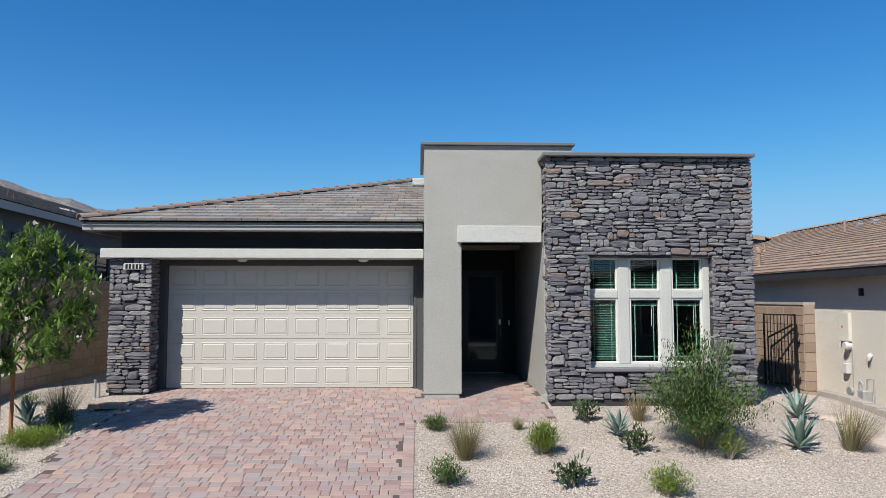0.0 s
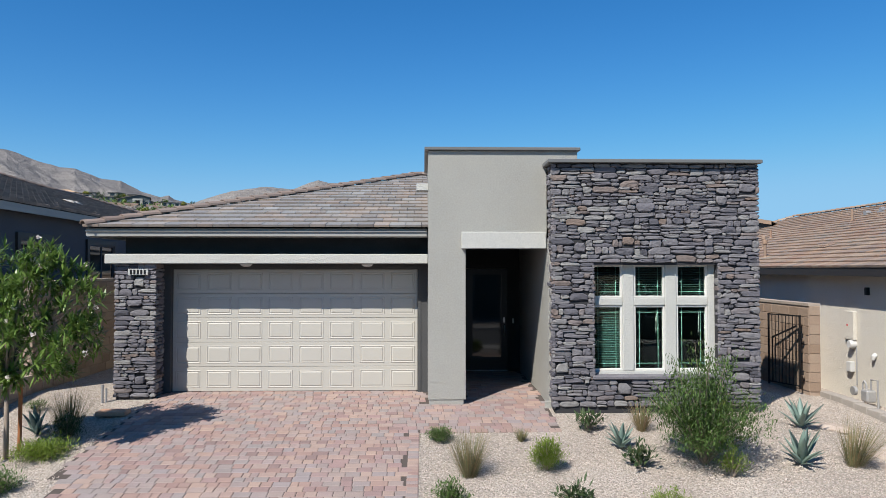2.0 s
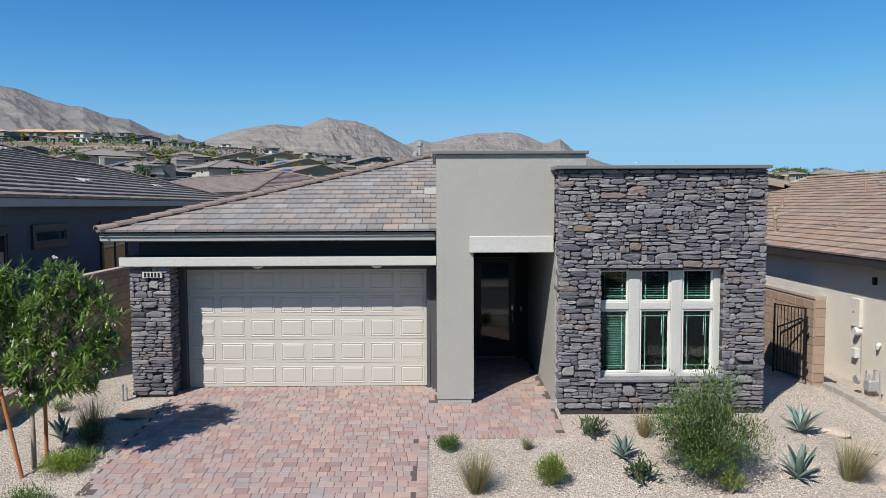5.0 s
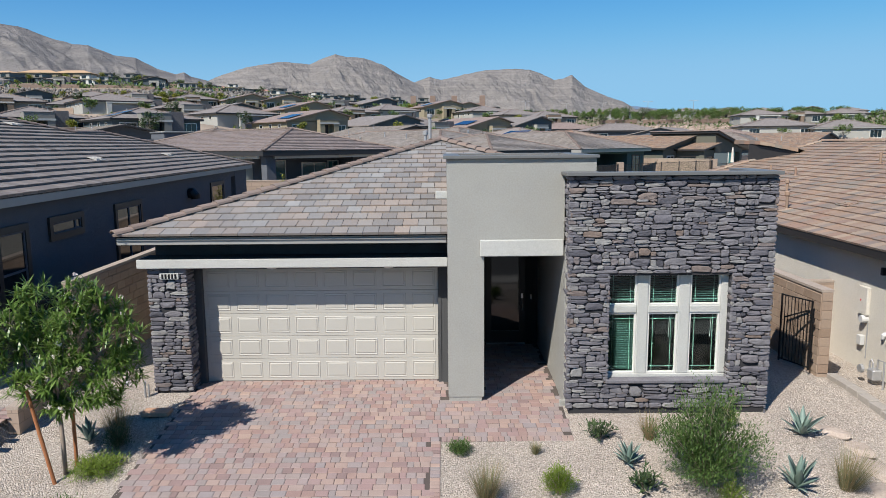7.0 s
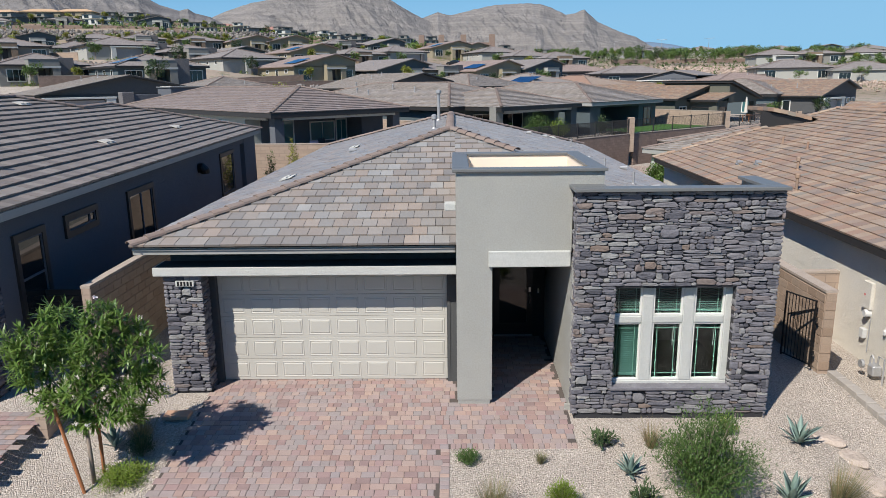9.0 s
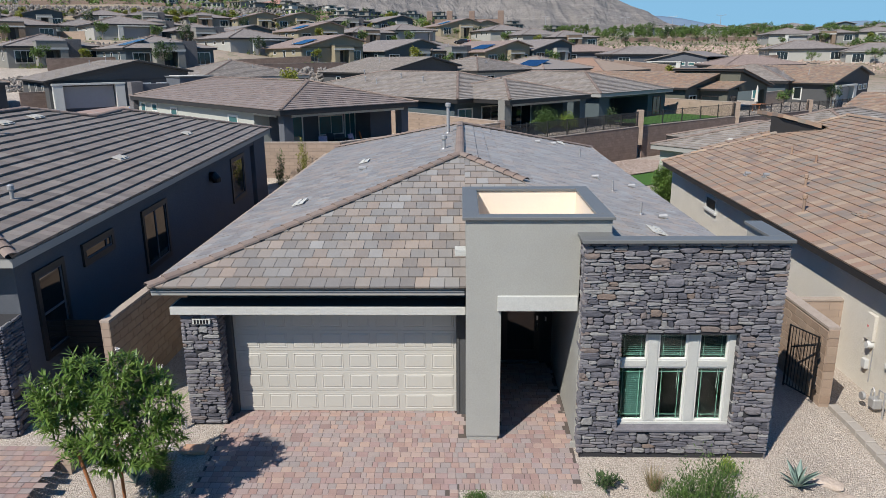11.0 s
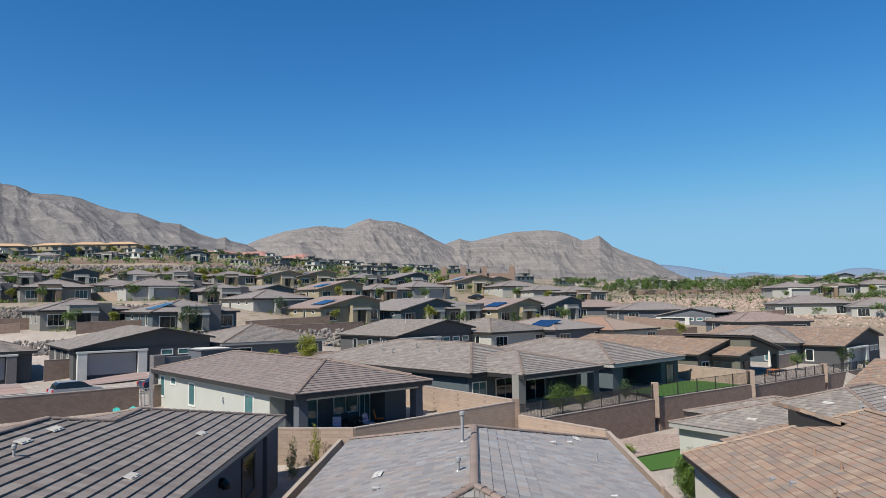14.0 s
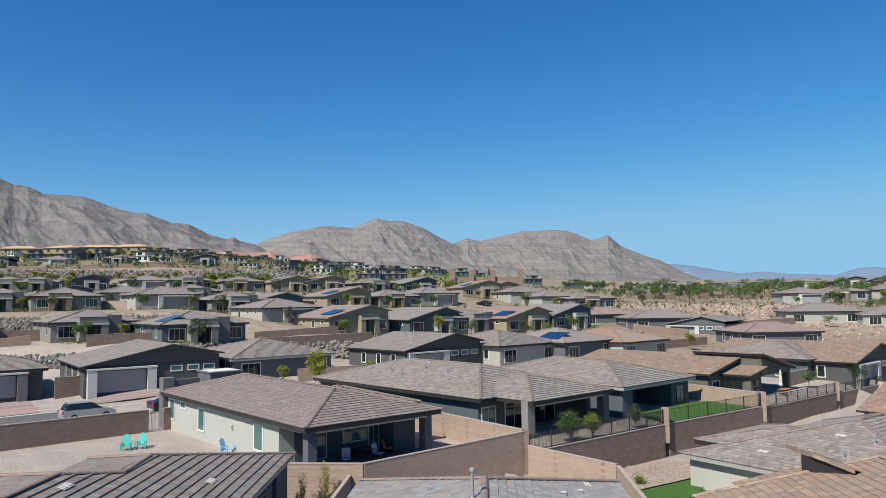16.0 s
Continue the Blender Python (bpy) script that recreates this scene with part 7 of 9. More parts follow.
def framed_house(at, w):
    """A house being built: a tan sheathed shell under a bare plywood hip roof."""
    h = thing("house", "half-built house with bare orange plywood roof on the hillside", "house", at, "houses under construction")
    part("wall", Shape().box(-w / 2, w / 2, -6, 6, -4, 3.0), STUCCO_TAN, h)
    for x in (-w * 0.3, 0.0, w * 0.3):
        part("opening", Shape().box(x - 0.9, x + 0.9, -6.05, -5.98, 0.4, 2.2), DARK_FRAME, h)
    hw = w / 2 + 0.8
    p = [Vector(q) for q in ((-hw, -6.8, 3.0), (hw, -6.8, 3.0), (hw, 6.8, 3.0), (-hw, 6.8, 3.0), (-hw + 6.8, 0, 5.2), (hw - 6.8, 0, 5.2))]
    part("roof", Shape().add(p, [(0, 1, 5, 4), (1, 2, 5), (2, 3, 4, 5), (3, 0, 4), (3, 2, 1, 0)]), PLYWOOD, h, "bare orange plywood roof deck")
    return h


PLYWOOD = surf("bare_plywood", [(0.40, 0.26, 0.15), (0.46, 0.31, 0.19), (0.35, 0.23, 0.14)], 0.85, 3, 0.15, 0.4, 0.15, 0.2, 0.01)
framed = framed_house(at_ground(-318, 455, 12, 2.0), 24)
for x, y, deg in ((-292, 462, -8), (-262, 456, 10), (-300, 480, 20), (-275, 476, -12), (-246, 468, 5)):
    copy_thing(framed, at_ground(x, y, deg, 2.0))


for a, b in (((-37, 99), (-20, 113)), ((-40, 108), (-27, 117)), ((-19, 112), (-8, 122)), ((-86, 86), (-70, 92)), ((-60, 90), (-52, 96)), ((18, 128), (34, 138)), ((30, 118), (44, 128)), ((58, 150), (74, 158)), ((34, 148), (44, 140))):
    z = ground_z(*a) + 1.5
    wall_run("wall_garden", a, b, z, ground_z(*b) + 1.5, "brown block garden wall on the terrace", BLOCK_BROWN, drop=2.0)
for x0, x1, y in ((-230, -80, 268), (-220, -40, 350), (-300, -60, 430), (-340, -40, 510), (60, 150, 262)):
    for i in range(5):
        xa, xb = x0 + (x1 - x0) * i / 5, x0 + (x1 - x0) * (i + 0.86) / 5
        wall_run("wall_hill", (xa, y + 4 * (i % 2)), (xb, y + 3), ground_z(xa, y) + 1.6, ground_z(xb, y) + 1.6, "brown block wall along a hill street", BLOCK_BROWN, drop=2.0)
tract_row([(-232, 296, 4), (-205, 300, 5), (-176, 304, 0), (-140, 312, 4)], 20)
hillside(-300, 385, -60, 405, 13, 0.5, 9)
hillside(-340, 450, -20, 490, 19, 0.5, 14)
hillside(-380, 530, -20, 580, 22, 0.5, 18)
hillside(-430, 610, -30, 670, 24, 0.5, 20)
hillside(-200, 345, -40, 350, 9, 0.5, 8)
hillside(-260, 425, -10, 440, 13, 0.5, 9)
hillside(-300, 500, -10, 530, 14, 0.5, 9)
hillside(-30, 440, 60, 460, 5, 1.0, 8)
hillside(70, 430, 140, 450, 4, 1.0, 5)
hillside(150, 470, 420, 480, 8, -1.5, 12)


# ---- mountains ----
def rock_surf(name, cols, band, scale):
    """Bare limestone hills: pale rock, tilted bands, dark scrub and gullies."""
    m = bpy.data.materials.new(name)
    m.use_nodes = True
    nt = m.node_tree
    b = nt.nodes["Principled BSDF"]
    pos = nd(nt, "ShaderNodeNewGeometry").outputs["Position"]
    n1 = nd(nt, "ShaderNodeTexNoise", Vector=pos, Scale=scale, Detail=10.0, Roughness=0.68).outputs[0]
    n2 = nd(nt, "ShaderNodeTexNoise", Vector=pos, Scale=scale * 15, Detail=8.0, Roughness=0.7).outputs[0]
    sep = nd(nt, "ShaderNodeSeparateXYZ", Vector=pos)
    h = math_node(nt, "ADD", math_node(nt, "MULTIPLY", sep.outputs[2], band), math_node(nt, "MULTIPLY", sep.outputs[0], band * 0.12))
    st = nd(nt, "ShaderNodeTexNoise", Vector=nd(nt, "ShaderNodeCombineXYZ", X=math_node(nt, "ADD", h, math_node(nt, "MULTIPLY", n1, 1.5)), Y=0.0, Z=0.0).outputs[0], Scale=1.0, Detail=4.0).outputs[0]
    fac = math_node(nt, "ADD", math_node(nt, "MULTIPLY", n1, 0.5), math_node(nt, "MULTIPLY", st, 0.5))
    col = ramp(nt, fac, [(0.36, cols[0]), (0.48, cols[1]), (0.58, cols[2]), (0.68, cols[1])])
    scr = nd(nt, "ShaderNodeMapRange", Value=n2, From_Min=0.5, From_Max=0.6).outputs[0]
    col = nd(nt, "ShaderNodeMixRGB", Fac=math_node(nt, "MULTIPLY", scr, 0.55), Color1=col, Color2=(*cols[3], 1)).outputs[0]
    nt.links.new(col, b.inputs["Base Color"])
    b.inputs["Roughness"].default_value = 0.95
    b.inputs["Specular IOR Level"].default_value = 0.1
    nt.links.new(nd(nt, "ShaderNodeBump", Strength=1.0, Distance=7.0, Height=n2).outputs[0], b.inputs["Normal"])
    return m


ROCK = rock_surf("limestone_hills", [(0.165, 0.155, 0.15), (0.225, 0.208, 0.195), (0.285, 0.262, 0.242), (0.125, 0.122, 0.105)], 0.085, 0.009)
ROCK_DARK = rock_surf("brown_limestone", [(0.145, 0.139, 0.138), (0.195, 0.184, 0.178), (0.25, 0.234, 0.222), (0.11, 0.108, 0.098)], 0.05, 0.007)
# farthest range: the blue of the air's haze is mixed into the rock colour
ROCK_HAZE = surf("far_hills_haze_tint", [(0.135, 0.195, 0.265), (0.16, 0.22, 0.29)], 0.95, 0.01, 0.1, 0.002, 0.12, 0.0)
ROCK_RED = surf("red_sandstone", [(0.28, 0.15, 0.12), (0.34, 0.18, 0.145), (0.24, 0.19, 0.165)], 0.95, 0.05, 0.2, 0.02, 0.2, 0.6, 3.0)


def mountain(name, crest, near, far, foot, mat, label, seed, rough=1.0, cols_n=560, rows_n=80):
    """A range seen from the valley: crest is a list of bearing and elevation in degrees; slopes fall towards the viewer with gullies."""
    az0, az1 = crest[0][0], crest[-1][0]
    vs = []
    for j in range(rows_n):
        s = j / (rows_n - 1)
        for i in range(cols_n):
            az = az0 + (az1 - az0) * i / (cols_n - 1)
            for (a, e), (b, g) in zip(crest, crest[1:]):
                if a <= az <= b:
                    el = e + (g - e) * (az - a) / (b - a)
                    break
            R = near + (far - near) * s
            x, y = R * math.sin(radians(az)), -14 + R * math.cos(radians(az))
            top = 12 + far * math.tan(radians(el))
            low = 12 + near * math.tan(radians(foot)) - 25 * (1 - s)
            prof = s ** 1.4
            z = low + (top - low) * prof
            u = far * radians(az)
            bend = noise.noise(Vector((u / 520.0, s * 1.3, seed))) * 0.9
            n, amp, fu, fv = 0.0, 0.5, 1 / 420.0, 1.1
            for k in range(6):
                n += amp * (0.45 - abs(noise.noise(Vector((u * fu + s * 1.6 * fu * 420 * 0.35 + bend, s * fv + k * 3.7, seed + k)))) * 1.6)
                amp, fu, fv = amp * 0.56, fu * 2.1, fv * 1.75
            z += rough * (top - low) * n * (s ** 1.3 * (1 - s) * 4.6) ** 0.75 * 0.36
            z += rough * (top - low) * 0.012 * noise.noise(Vector((x / 25.0, y / 60.0, seed)))
            vs.append((x, y, z))
    fs = [(j * cols_n + i, j * cols_n + i + 1, (j + 1) * cols_n + i + 1, (j + 1) * cols_n + i) for j in range(rows_n - 1) for i in range(cols_n - 1)]
    back = len(vs)
    for i in range(cols_n):
        x, y, z = vs[(rows_n - 1) * cols_n + i]
        vs.append((x * 1.12, (y + 14) * 1.12 - 14, -100))
    fs += [((rows_n - 1) * cols_n + i, (rows_n - 1) * cols_n + i + 1, back + i + 1, back + i) for i in range(cols_n - 1)]
    s = Shape()
    s.v, s.f = vs, fs
    ob = part(name, s, mat, smooth=True)
    return tagged(ob, label=label, category="mountain", kind="structure")


CREST_A = [(-37.5, 9.35), (-35.55, 8.91), (-34.71, 8.51), (-33.85, 8.45), (-32.97, 8.03), (-31.91, 8.02), (-30.28, 7.95), (-28.4, 7.3), (-27.05, 6.94),
           (-26.07, 6.93), (-24.47, 6.3), (-23.06, 6.2), (-21.6, 5.45), (-20.34, 5.08), (-19.75, 5.26), (-19.28, 4.95), (-18.2, 4.7), (-16.0, 3.6)]
CREST_B = [(-20.0, 3.9), (-18.2, 4.66), (-16.92, 5.2), (-15.16, 5.75), (-13.83, 6.02), (-12.49, 6.21), (-10.45, 6.03), (-9.31, 6.57), (-8.48, 6.8), (-7.47, 6.61),
           (-6.32, 6.56), (-4.72, 5.99), (-3.11, 5.05), (-2.2, 4.6), (0.5, 3.4)]
CREST_C = [(-5.0, 4.2), (-2.2, 4.72), (-1.13, 5.11), (-0.21, 4.87), (1.72, 5.28), (3.33, 5.57), (5.15, 5.65), (6.72, 5.56), (7.61, 5.26), (8.7, 4.73), (9.37, 4.84),
           (10.07, 5.09), (11.09, 4.16), (12.78, 3.39), (14.04, 2.96), (14.85, 2.45), (15.87, 1.9), (16.87, 1.44), (18.0, 1.0)]
CREST_D = [(12.0, 2.4), (14.86, 2.67), (16.5, 2.44), (18.1, 2.09), (19.67, 1.79), (21.22, 1.91), (23.09, 1.65), (25.96, 1.52), (27.37, 1.95), (28.38, 1.99), (30.01, 1.69), (37.0, 1.6)]
mountain("mountain_near", [(-46.0, 10.2)] + CREST_A, 1300, 2300, 3.6, ROCK_DARK, "bare grey limestone mountain with dark gullies", 3.0, 0.75)
mountain("mountain_middle", CREST_B, 1500, 2700, 3.0, ROCK, "bare pale limestone peak", 17.0, 0.85)
mountain("mountain_banded", CREST_C, 1600, 3000, 1.8, ROCK, "bare banded limestone ridge with a small pointed top", 29.0, 0.9)
mountain("mountain_far", CREST_D, 3600, 4400, 0.9, ROCK_HAZE, "distant mountain range with blue haze in its colour", 41.0, 0.5, 160, 12)
mountain("red_outcrop", [(-27.5, 3.6), (-26.0, 4.3), (-24.4, 4.0), (-23.0, 4.45), (-21.5, 3.9), (-20.2, 4.2), (-18.8, 4.0), (-17.0, 4.15), (-15.5, 3.7), (-13.8, 3.95), (-12.0, 3.3)], 1180, 1290, 3.2, ROCK_RED, "low outcrops of red sandstone", 7.0, 2.2, 220, 16)


# ---- plants ----
def blade(s, base, direction, length, width, droop=0.0, up=Vector((0, 0, 1)), segs=2):
    """A narrow tapering leaf of two or three joints."""
    d = Vector(direction).normalized()
    side = d.cross(up)
    side = side.normalized() if side.length > 1e-4 else Vector((1, 0, 0))
    p, vs = Vector(base), []
    ws = (0.5, 1.0, 0.75, 0.0) if segs == 3 else (0.55, 1.0, 0.0)
    for i in range(segs):
        vs += [p - side * width * ws[i] / 2, p + side * width * ws[i] / 2]
        d = (d - up * droop).normalized()
        p = p + d * length / segs
    vs.append(p)
    n = len(vs) - 1
    s.add(vs, [(2 * i, 2 * i + 1, 2 * i + 3, 2 * i + 2) for i in range(segs - 1)] + [(n - 2, n - 1, n)])


def unit(r, up=0.0):
    v = Vector((r.gauss(0, 1), r.gauss(0, 1), r.gauss(0, 1) + up))
    return v.normalized()


def oleander(at, seed):
    """A staked young oleander: a bare stem, spreading limbs, whorls of narrow leaves and a few flowers."""
    r = random.Random(seed)
    t = thing("oleander_tree", "young staked oleander tree with pale pink flowers in gravel", "tree", at)
    trunk = Shape().tube([(0, 0, -0.1), (0.0, 0.01, 0.5), (-0.02, 0.02, 1.2)], [0.04, 0.035, 0.03], 8)
    part("trunk", trunk, BARK, t, smooth=True)
    limb, leaves, flowers = Shape(), Shape(), Shape()
    tips = []
    clumps = [((0.42, 0.1, 3.05), 0.34, 0.36), ((0.30, -0.1, 2.7), 0.40, 0.38), ((-0.62, -0.1, 2.6), 0.42, 0.34), ((1.05, 0.15, 2.42), 0.42, 0.42), ((-0.80, 0.15, 2.05), 0.42, 0.34),
              ((-0.45, -0.15, 1.6), 0.40, 0.30), ((0.12, 0.2, 2.2), 0.50, 0.45), ((0.15, -0.25, 1.85), 0.45, 0.42), ((0.82, -0.15, 1.55), 0.44, 0.38), ((0.05, -0.1, 1.2), 0.28, 0.2),
              ((1.2, 0.1, 1.9), 0.30, 0.30), ((0.7, 0.1, 2.0), 0.42, 0.4), ((-0.25, 0.3, 2.3), 0.4, 0.4), ((-1.0, 0.1, 2.45), 0.34, 0.36), ((-0.35, 0.2, 2.95), 0.32, 0.3),
              ((0.75, 0.2, 2.8), 0.3, 0.32)]
    for (cx, cy, cz), rad, tall in clumps:
        mid = Vector((cx * 0.45, cy * 0.5, 1.2 + (cz - 1.2) * 0.5))
        limb.tube([(-0.02, 0.02, 1.15), mid, (cx, cy, cz)], [0.02, 0.014, 0.007], 6)
        for _ in range(int(34 * rad / 0.4)):
            d = unit(r, 0.25)
            tip = Vector((cx + d.x * rad * r.uniform(0.35, 1.15), cy + d.y * rad * r.uniform(0.35, 1.15), cz + d.z * tall * r.uniform(0.4, 1.15)))
            root = Vector((cx, cy, cz)).lerp(tip, 0.25) - Vector((0, 0, 0.06))
            limb.tube([root, tip], [0.004, 0.002], 4, False)
            tips.append((tip, (tip - Vector((0, 0, 1.4))).normalized() + Vector((0, 0, 0.5))))
    for tip, ax in tips:
        ax = ax.normalized()
        for k in range(r.randrange(11, 17)):
            f = k / 20
            d = (ax * (0.25 + f) + unit(r) * 0.85).normalized()
            blade(leaves, tip - ax * (1 - f) * 0.16, d, r.uniform(0.14, 0.23), r.uniform(0.028, 0.04), r.uniform(0.05, 0.3))
    for tip, ax in r.sample(tips, 26):
        for _ in range(14):
            blade(flowers, tip + unit(r) * 0.03 + ax.normalized() * 0.03, unit(r, 0.6), 0.045, 0.036, 0.1)
    part("limb", limb, BARK, t)
    part("crown", leaves, LEAF_OLEANDER, t, "narrow green leaves in whorls", kind="stuff")
    part("blossom", flowers, PETAL, t, "clusters of pale pink flowers", kind="stuff")
    return t


def stake(p0, p1, label):
    st = thing("tree_stake", label, "stake", Matrix.Translation(p0), "stakes of the young tree")
    d = Vector(p1) - Vector(p0)
    part("pole", Shape().tube([-d * 0.15, d * 0.5, d], [0.03, 0.03, 0.028], 10), WOOD_STAKE, st)
    return st


oleander(pose(-6.13, -3.45, ground_z(-6.13, -3.45)), 1)
stake((-6.17, -3.72, -0.40), (-6.50, -3.68, 1.15), "rust-stained round wooden stake beside the tree")
stake((-6.08, -3.18, -0.34), (-6.08, -3.16, 1.1), "rust-stained round wooden stake beside the tree")


def agave(at, size, n, seed, label, tilt=0.0):
    """A rosette of thick blue-green leaves, each a trough that tapers to a spine."""
    r = random.Random(seed)
    t = thing("agave", label, "agave", at, "agaves in the gravel")
    for i in range(n):
        f = i / n
        el = radians(78 - 62 * f + r.uniform(-8, 8))
        az = i * 2.39996 + r.uniform(-0.2, 0.2)
        L = size * (0.75 + 0.35 * math.sin(math.pi * min(1, f + 0.25))) * r.uniform(0.85, 1.1)
        w = L * 0.24
        vs = []
        d = Vector((math.cos(az) * math.cos(el), math.sin(az) * math.cos(el), math.sin(el)))
        side = Vector((-math.sin(az), math.cos(az), 0))
        p = Vector((0, 0, 0.02))
        for j, wf in enumerate((0.55, 0.8, 1.0, 0.85, 0.5, 0.04)):
            nrm = side.cross(d).normalized() * -1
            vs += [p - side * w * wf / 2 + nrm * w * wf * 0.16, p - nrm * w * 0.09 * wf, p + side * w * wf / 2 + nrm * w * wf * 0.16, p + nrm * w * 0.06 * wf]
            d = (d + Vector((0, 0, -0.05 * (0.5 + f) if j > 1 else 0.02))).normalized()
            p = p + d * L / 5
        fs = []
        for j in range(5):
            for k in range(4):
                fs.append((j * 4 + k, j * 4 + (k + 1) % 4, j * 4 + 4 + (k + 1) % 4, j * 4 + 4 + k))
        part("leaf", Shape().add(vs, fs), LEAF_AGAVE, t, smooth=True)
    return t


def on_yard(x, y, deg=0.0):
    return pose(x, y, ground_z(x, y), 0, 0, deg)


agave(on_yard(3.15, -3.4), 0.40, 17, 2, "blue-green agave rosette in buff gravel")
agave(on_yard(6.45, -2.5), 0.50, 14, 3, "large upright blue-green agave in buff gravel")
agave(on_yard(5.58, -4.12), 0.52, 16, 4, "large blue-green agave with drooping lower leaves")
agave(on_yard(-6.22, -2.45), 0.42, 12, 5, "blue-green agave beside the staked tree")


def grass_clump(at, r0, h, n, seed, mat, label, lean=(0, 0), dead=0.0):
    r = random.Random(seed)
    t = thing("grass_clump", label, "grass clump", at, "grass clumps in the gravel")
    s, s2 = Shape(), Shape()
    for i in range(n):
        a, q = r.uniform(0, 6.283), math.sqrt(r.random())
        base = Vector((math.cos(a), math.sin(a), 0)) * q * r0 * 0.35
        d = Vector((math.cos(a) * q * 0.58 + r.uniform(-0.14, 0.14) + lean[0], math.sin(a) * q * 0.58 + r.uniform(-0.14, 0.14) + lean[1], 1.0))
        blade(s2 if r.random() < dead else s, base, d, h * r.uniform(0.5, 1.25), r.uniform(0.004, 0.007), r.uniform(0.0, 0.12), segs=3)
    part("grass_mass", s, mat, t, kind="stuff")
    if s2.v:
        part("dry_grass_mass", s2, GRASS_DRY, t, "dry straw-coloured blades", kind="stuff")
    return t


grass_clump(on_yard(0.75, -4.42), 0.30, 0.62, 420, 6, GRASS_GREEN, "tall dry bunch grass in buff gravel", dead=0.45)
grass_clump(on_yard(6.35, -4.15), 0.32, 0.66, 420, 7, GRASS_GREEN, "leaning dry bunch grass in buff gravel", (0.25, -0.05), 0.4)
grass_clump(on_yard(-5.74, -2.35), 0.32, 0.7, 420, 8, GRASS_GREEN, "tall dry bunch grass beside the driveway", dead=0.55)
grass_clump(on_yard(1.66, -3.05), 0.14, 0.22, 160, 9, GRASS_GREEN, "small grey-green grass tuft in gravel", dead=0.2)
grass_clump(on_yard(3.72, -2.6), 0.2, 0.5, 260, 10, GRASS_DRY, "dry straw-coloured grass below the window", dead=0.6)


def shrub(at, rx, rz, n, seed, mat, label, leaf=(0.03, 0.012), twig=True, squash=1.0, name="shrub", stems=14, lean=(0, 0), spiky=False, fluff=0.16, drop=0.55):
    """A loose shrub: stems from one root, twigs and many small leaves, uneven in outline."""
    r = random.Random(seed)
    t = thing(name, label, "shrub", at, "shrubs in the gravel")
    stem, lv = Shape(), Shape()
    for k in range(stems):
        a = k * 2.4 + r.uniform(-0.4, 0.4)
        q = math.sqrt((k + 0.5) / stems)
        tip = Vector((math.cos(a) * q * rx + lean[0], math.sin(a) * q * rx * squash + lean[1], rz * (1.05 - drop * q * q) * r.uniform(0.75, 1.15)))
        mid = Vector((tip.x * 0.35, tip.y * 0.35, tip.z * 0.5))
        stem.tube([(0, 0, -0.02), mid, tip], [0.010, 0.006, 0.002], 5, False)
        for i in range(n // stems):
            f = r.uniform(0.25, 1.0) ** 0.7
            p = mid.lerp(tip, (f - 0.5) * 2) if f > 0.5 else Vector((0, 0, 0)).lerp(mid, f * 2)
            p = p + Vector((r.gauss(0, 1), r.gauss(0, 1), r.gauss(0, 0.8))) * rx * fluff
            if p.z < 0.01:
                continue
            d = ((tip - mid).normalized() * (1.3 if spiky else 0.6) + unit(r, 0.35) * 0.8)
            blade(lv, p, d, leaf[0] * r.uniform(0.7, 1.3), leaf[1] * r.uniform(0.7, 1.3), 0.05)
    if twig:
        part("stem_mass", stem, BARK, t, kind="stuff")
    part("foliage", lv, mat, t, kind="stuff")
    return t


shrub(on_yard(4.2, -4.02), 0.95, 1.5, 15000, 11, LEAF_SHRUB, "large airy grey-green shrub in front of the window", (0.06, 0.015), True, 0.9, stems=64, fluff=0.1, drop=0.66)
shrub(on_yard(4.4, -4.5), 0.22, 0.4, 1100, 12, LEAF_BRIGHT, "small yellow-green shrub in gravel", (0.035, 0.012))
shrub(on_yard(1.87, -4.2), 0.27, 0.4, 2600, 13, LEAF_BRIGHT, "bright green rounded shrub in buff gravel", (0.05, 0.011), spiky=True, stems=26)
shrub(on_yard(0.375, -3.0), 0.23, 0.2, 1500, 14, LEAF_SHRUB, "low spreading green shrub by the walk", (0.035, 0.014), stems=20)
shrub(on_yard(2.86, -2.58), 0.27, 0.3, 230, 15, LEAF_DARK, "small dark green plant beside the stone wall", (0.10, 0.03), stems=10)
shrub(on_yard(3.2, -4.15), 0.25, 0.32, 230, 16, LEAF_DARK, "small dark green plant in buff gravel", (0.10, 0.03), stems=10)
shrub(on_yard(2.0, -5.45), 0.25, 0.3, 230, 17, LEAF_DARK, "small dark green plant in buff gravel", (0.10, 0.03), stems=10)
shrub(on_yard(0.45, -5.35), 0.28, 0.3, 1300, 18, LEAF_SHRUB, "low green shrub by the driveway", (0.04, 0.014), stems=20)
shrub(on_yard(3.1, -5.75), 0.3, 0.34, 1500, 19, LEAF_BRIGHT, "rounded green shrub in buff gravel", (0.04, 0.014), stems=20)
shrub(on_yard(5.22, -2.2), 0.2, 0.34, 1100, 20, LEAF_BRIGHT, "small bright shrub beside the stone wall", (0.05, 0.012), spiky=True)
shrub(on_yard(-5.6, -2.72), 0.25, 0.42, 1900, 21, LEAF_DARK, "rounded dark green shrub by the driveway", (0.035, 0.014), stems=22)
shrub(on_yard(-5.62, -3.4), 0.48, 0.16, 3400, 22, LEAF_BRIGHT, "low spreading green groundcover below the tree", (0.07, 0.012), stems=40)
shrub(on_yard(-5.55, -4.75), 0.42, 0.26, 2200, 23, LEAF_SHRUB, "low grey-green shrub at the yard edge", (0.05, 0.014), stems=26)
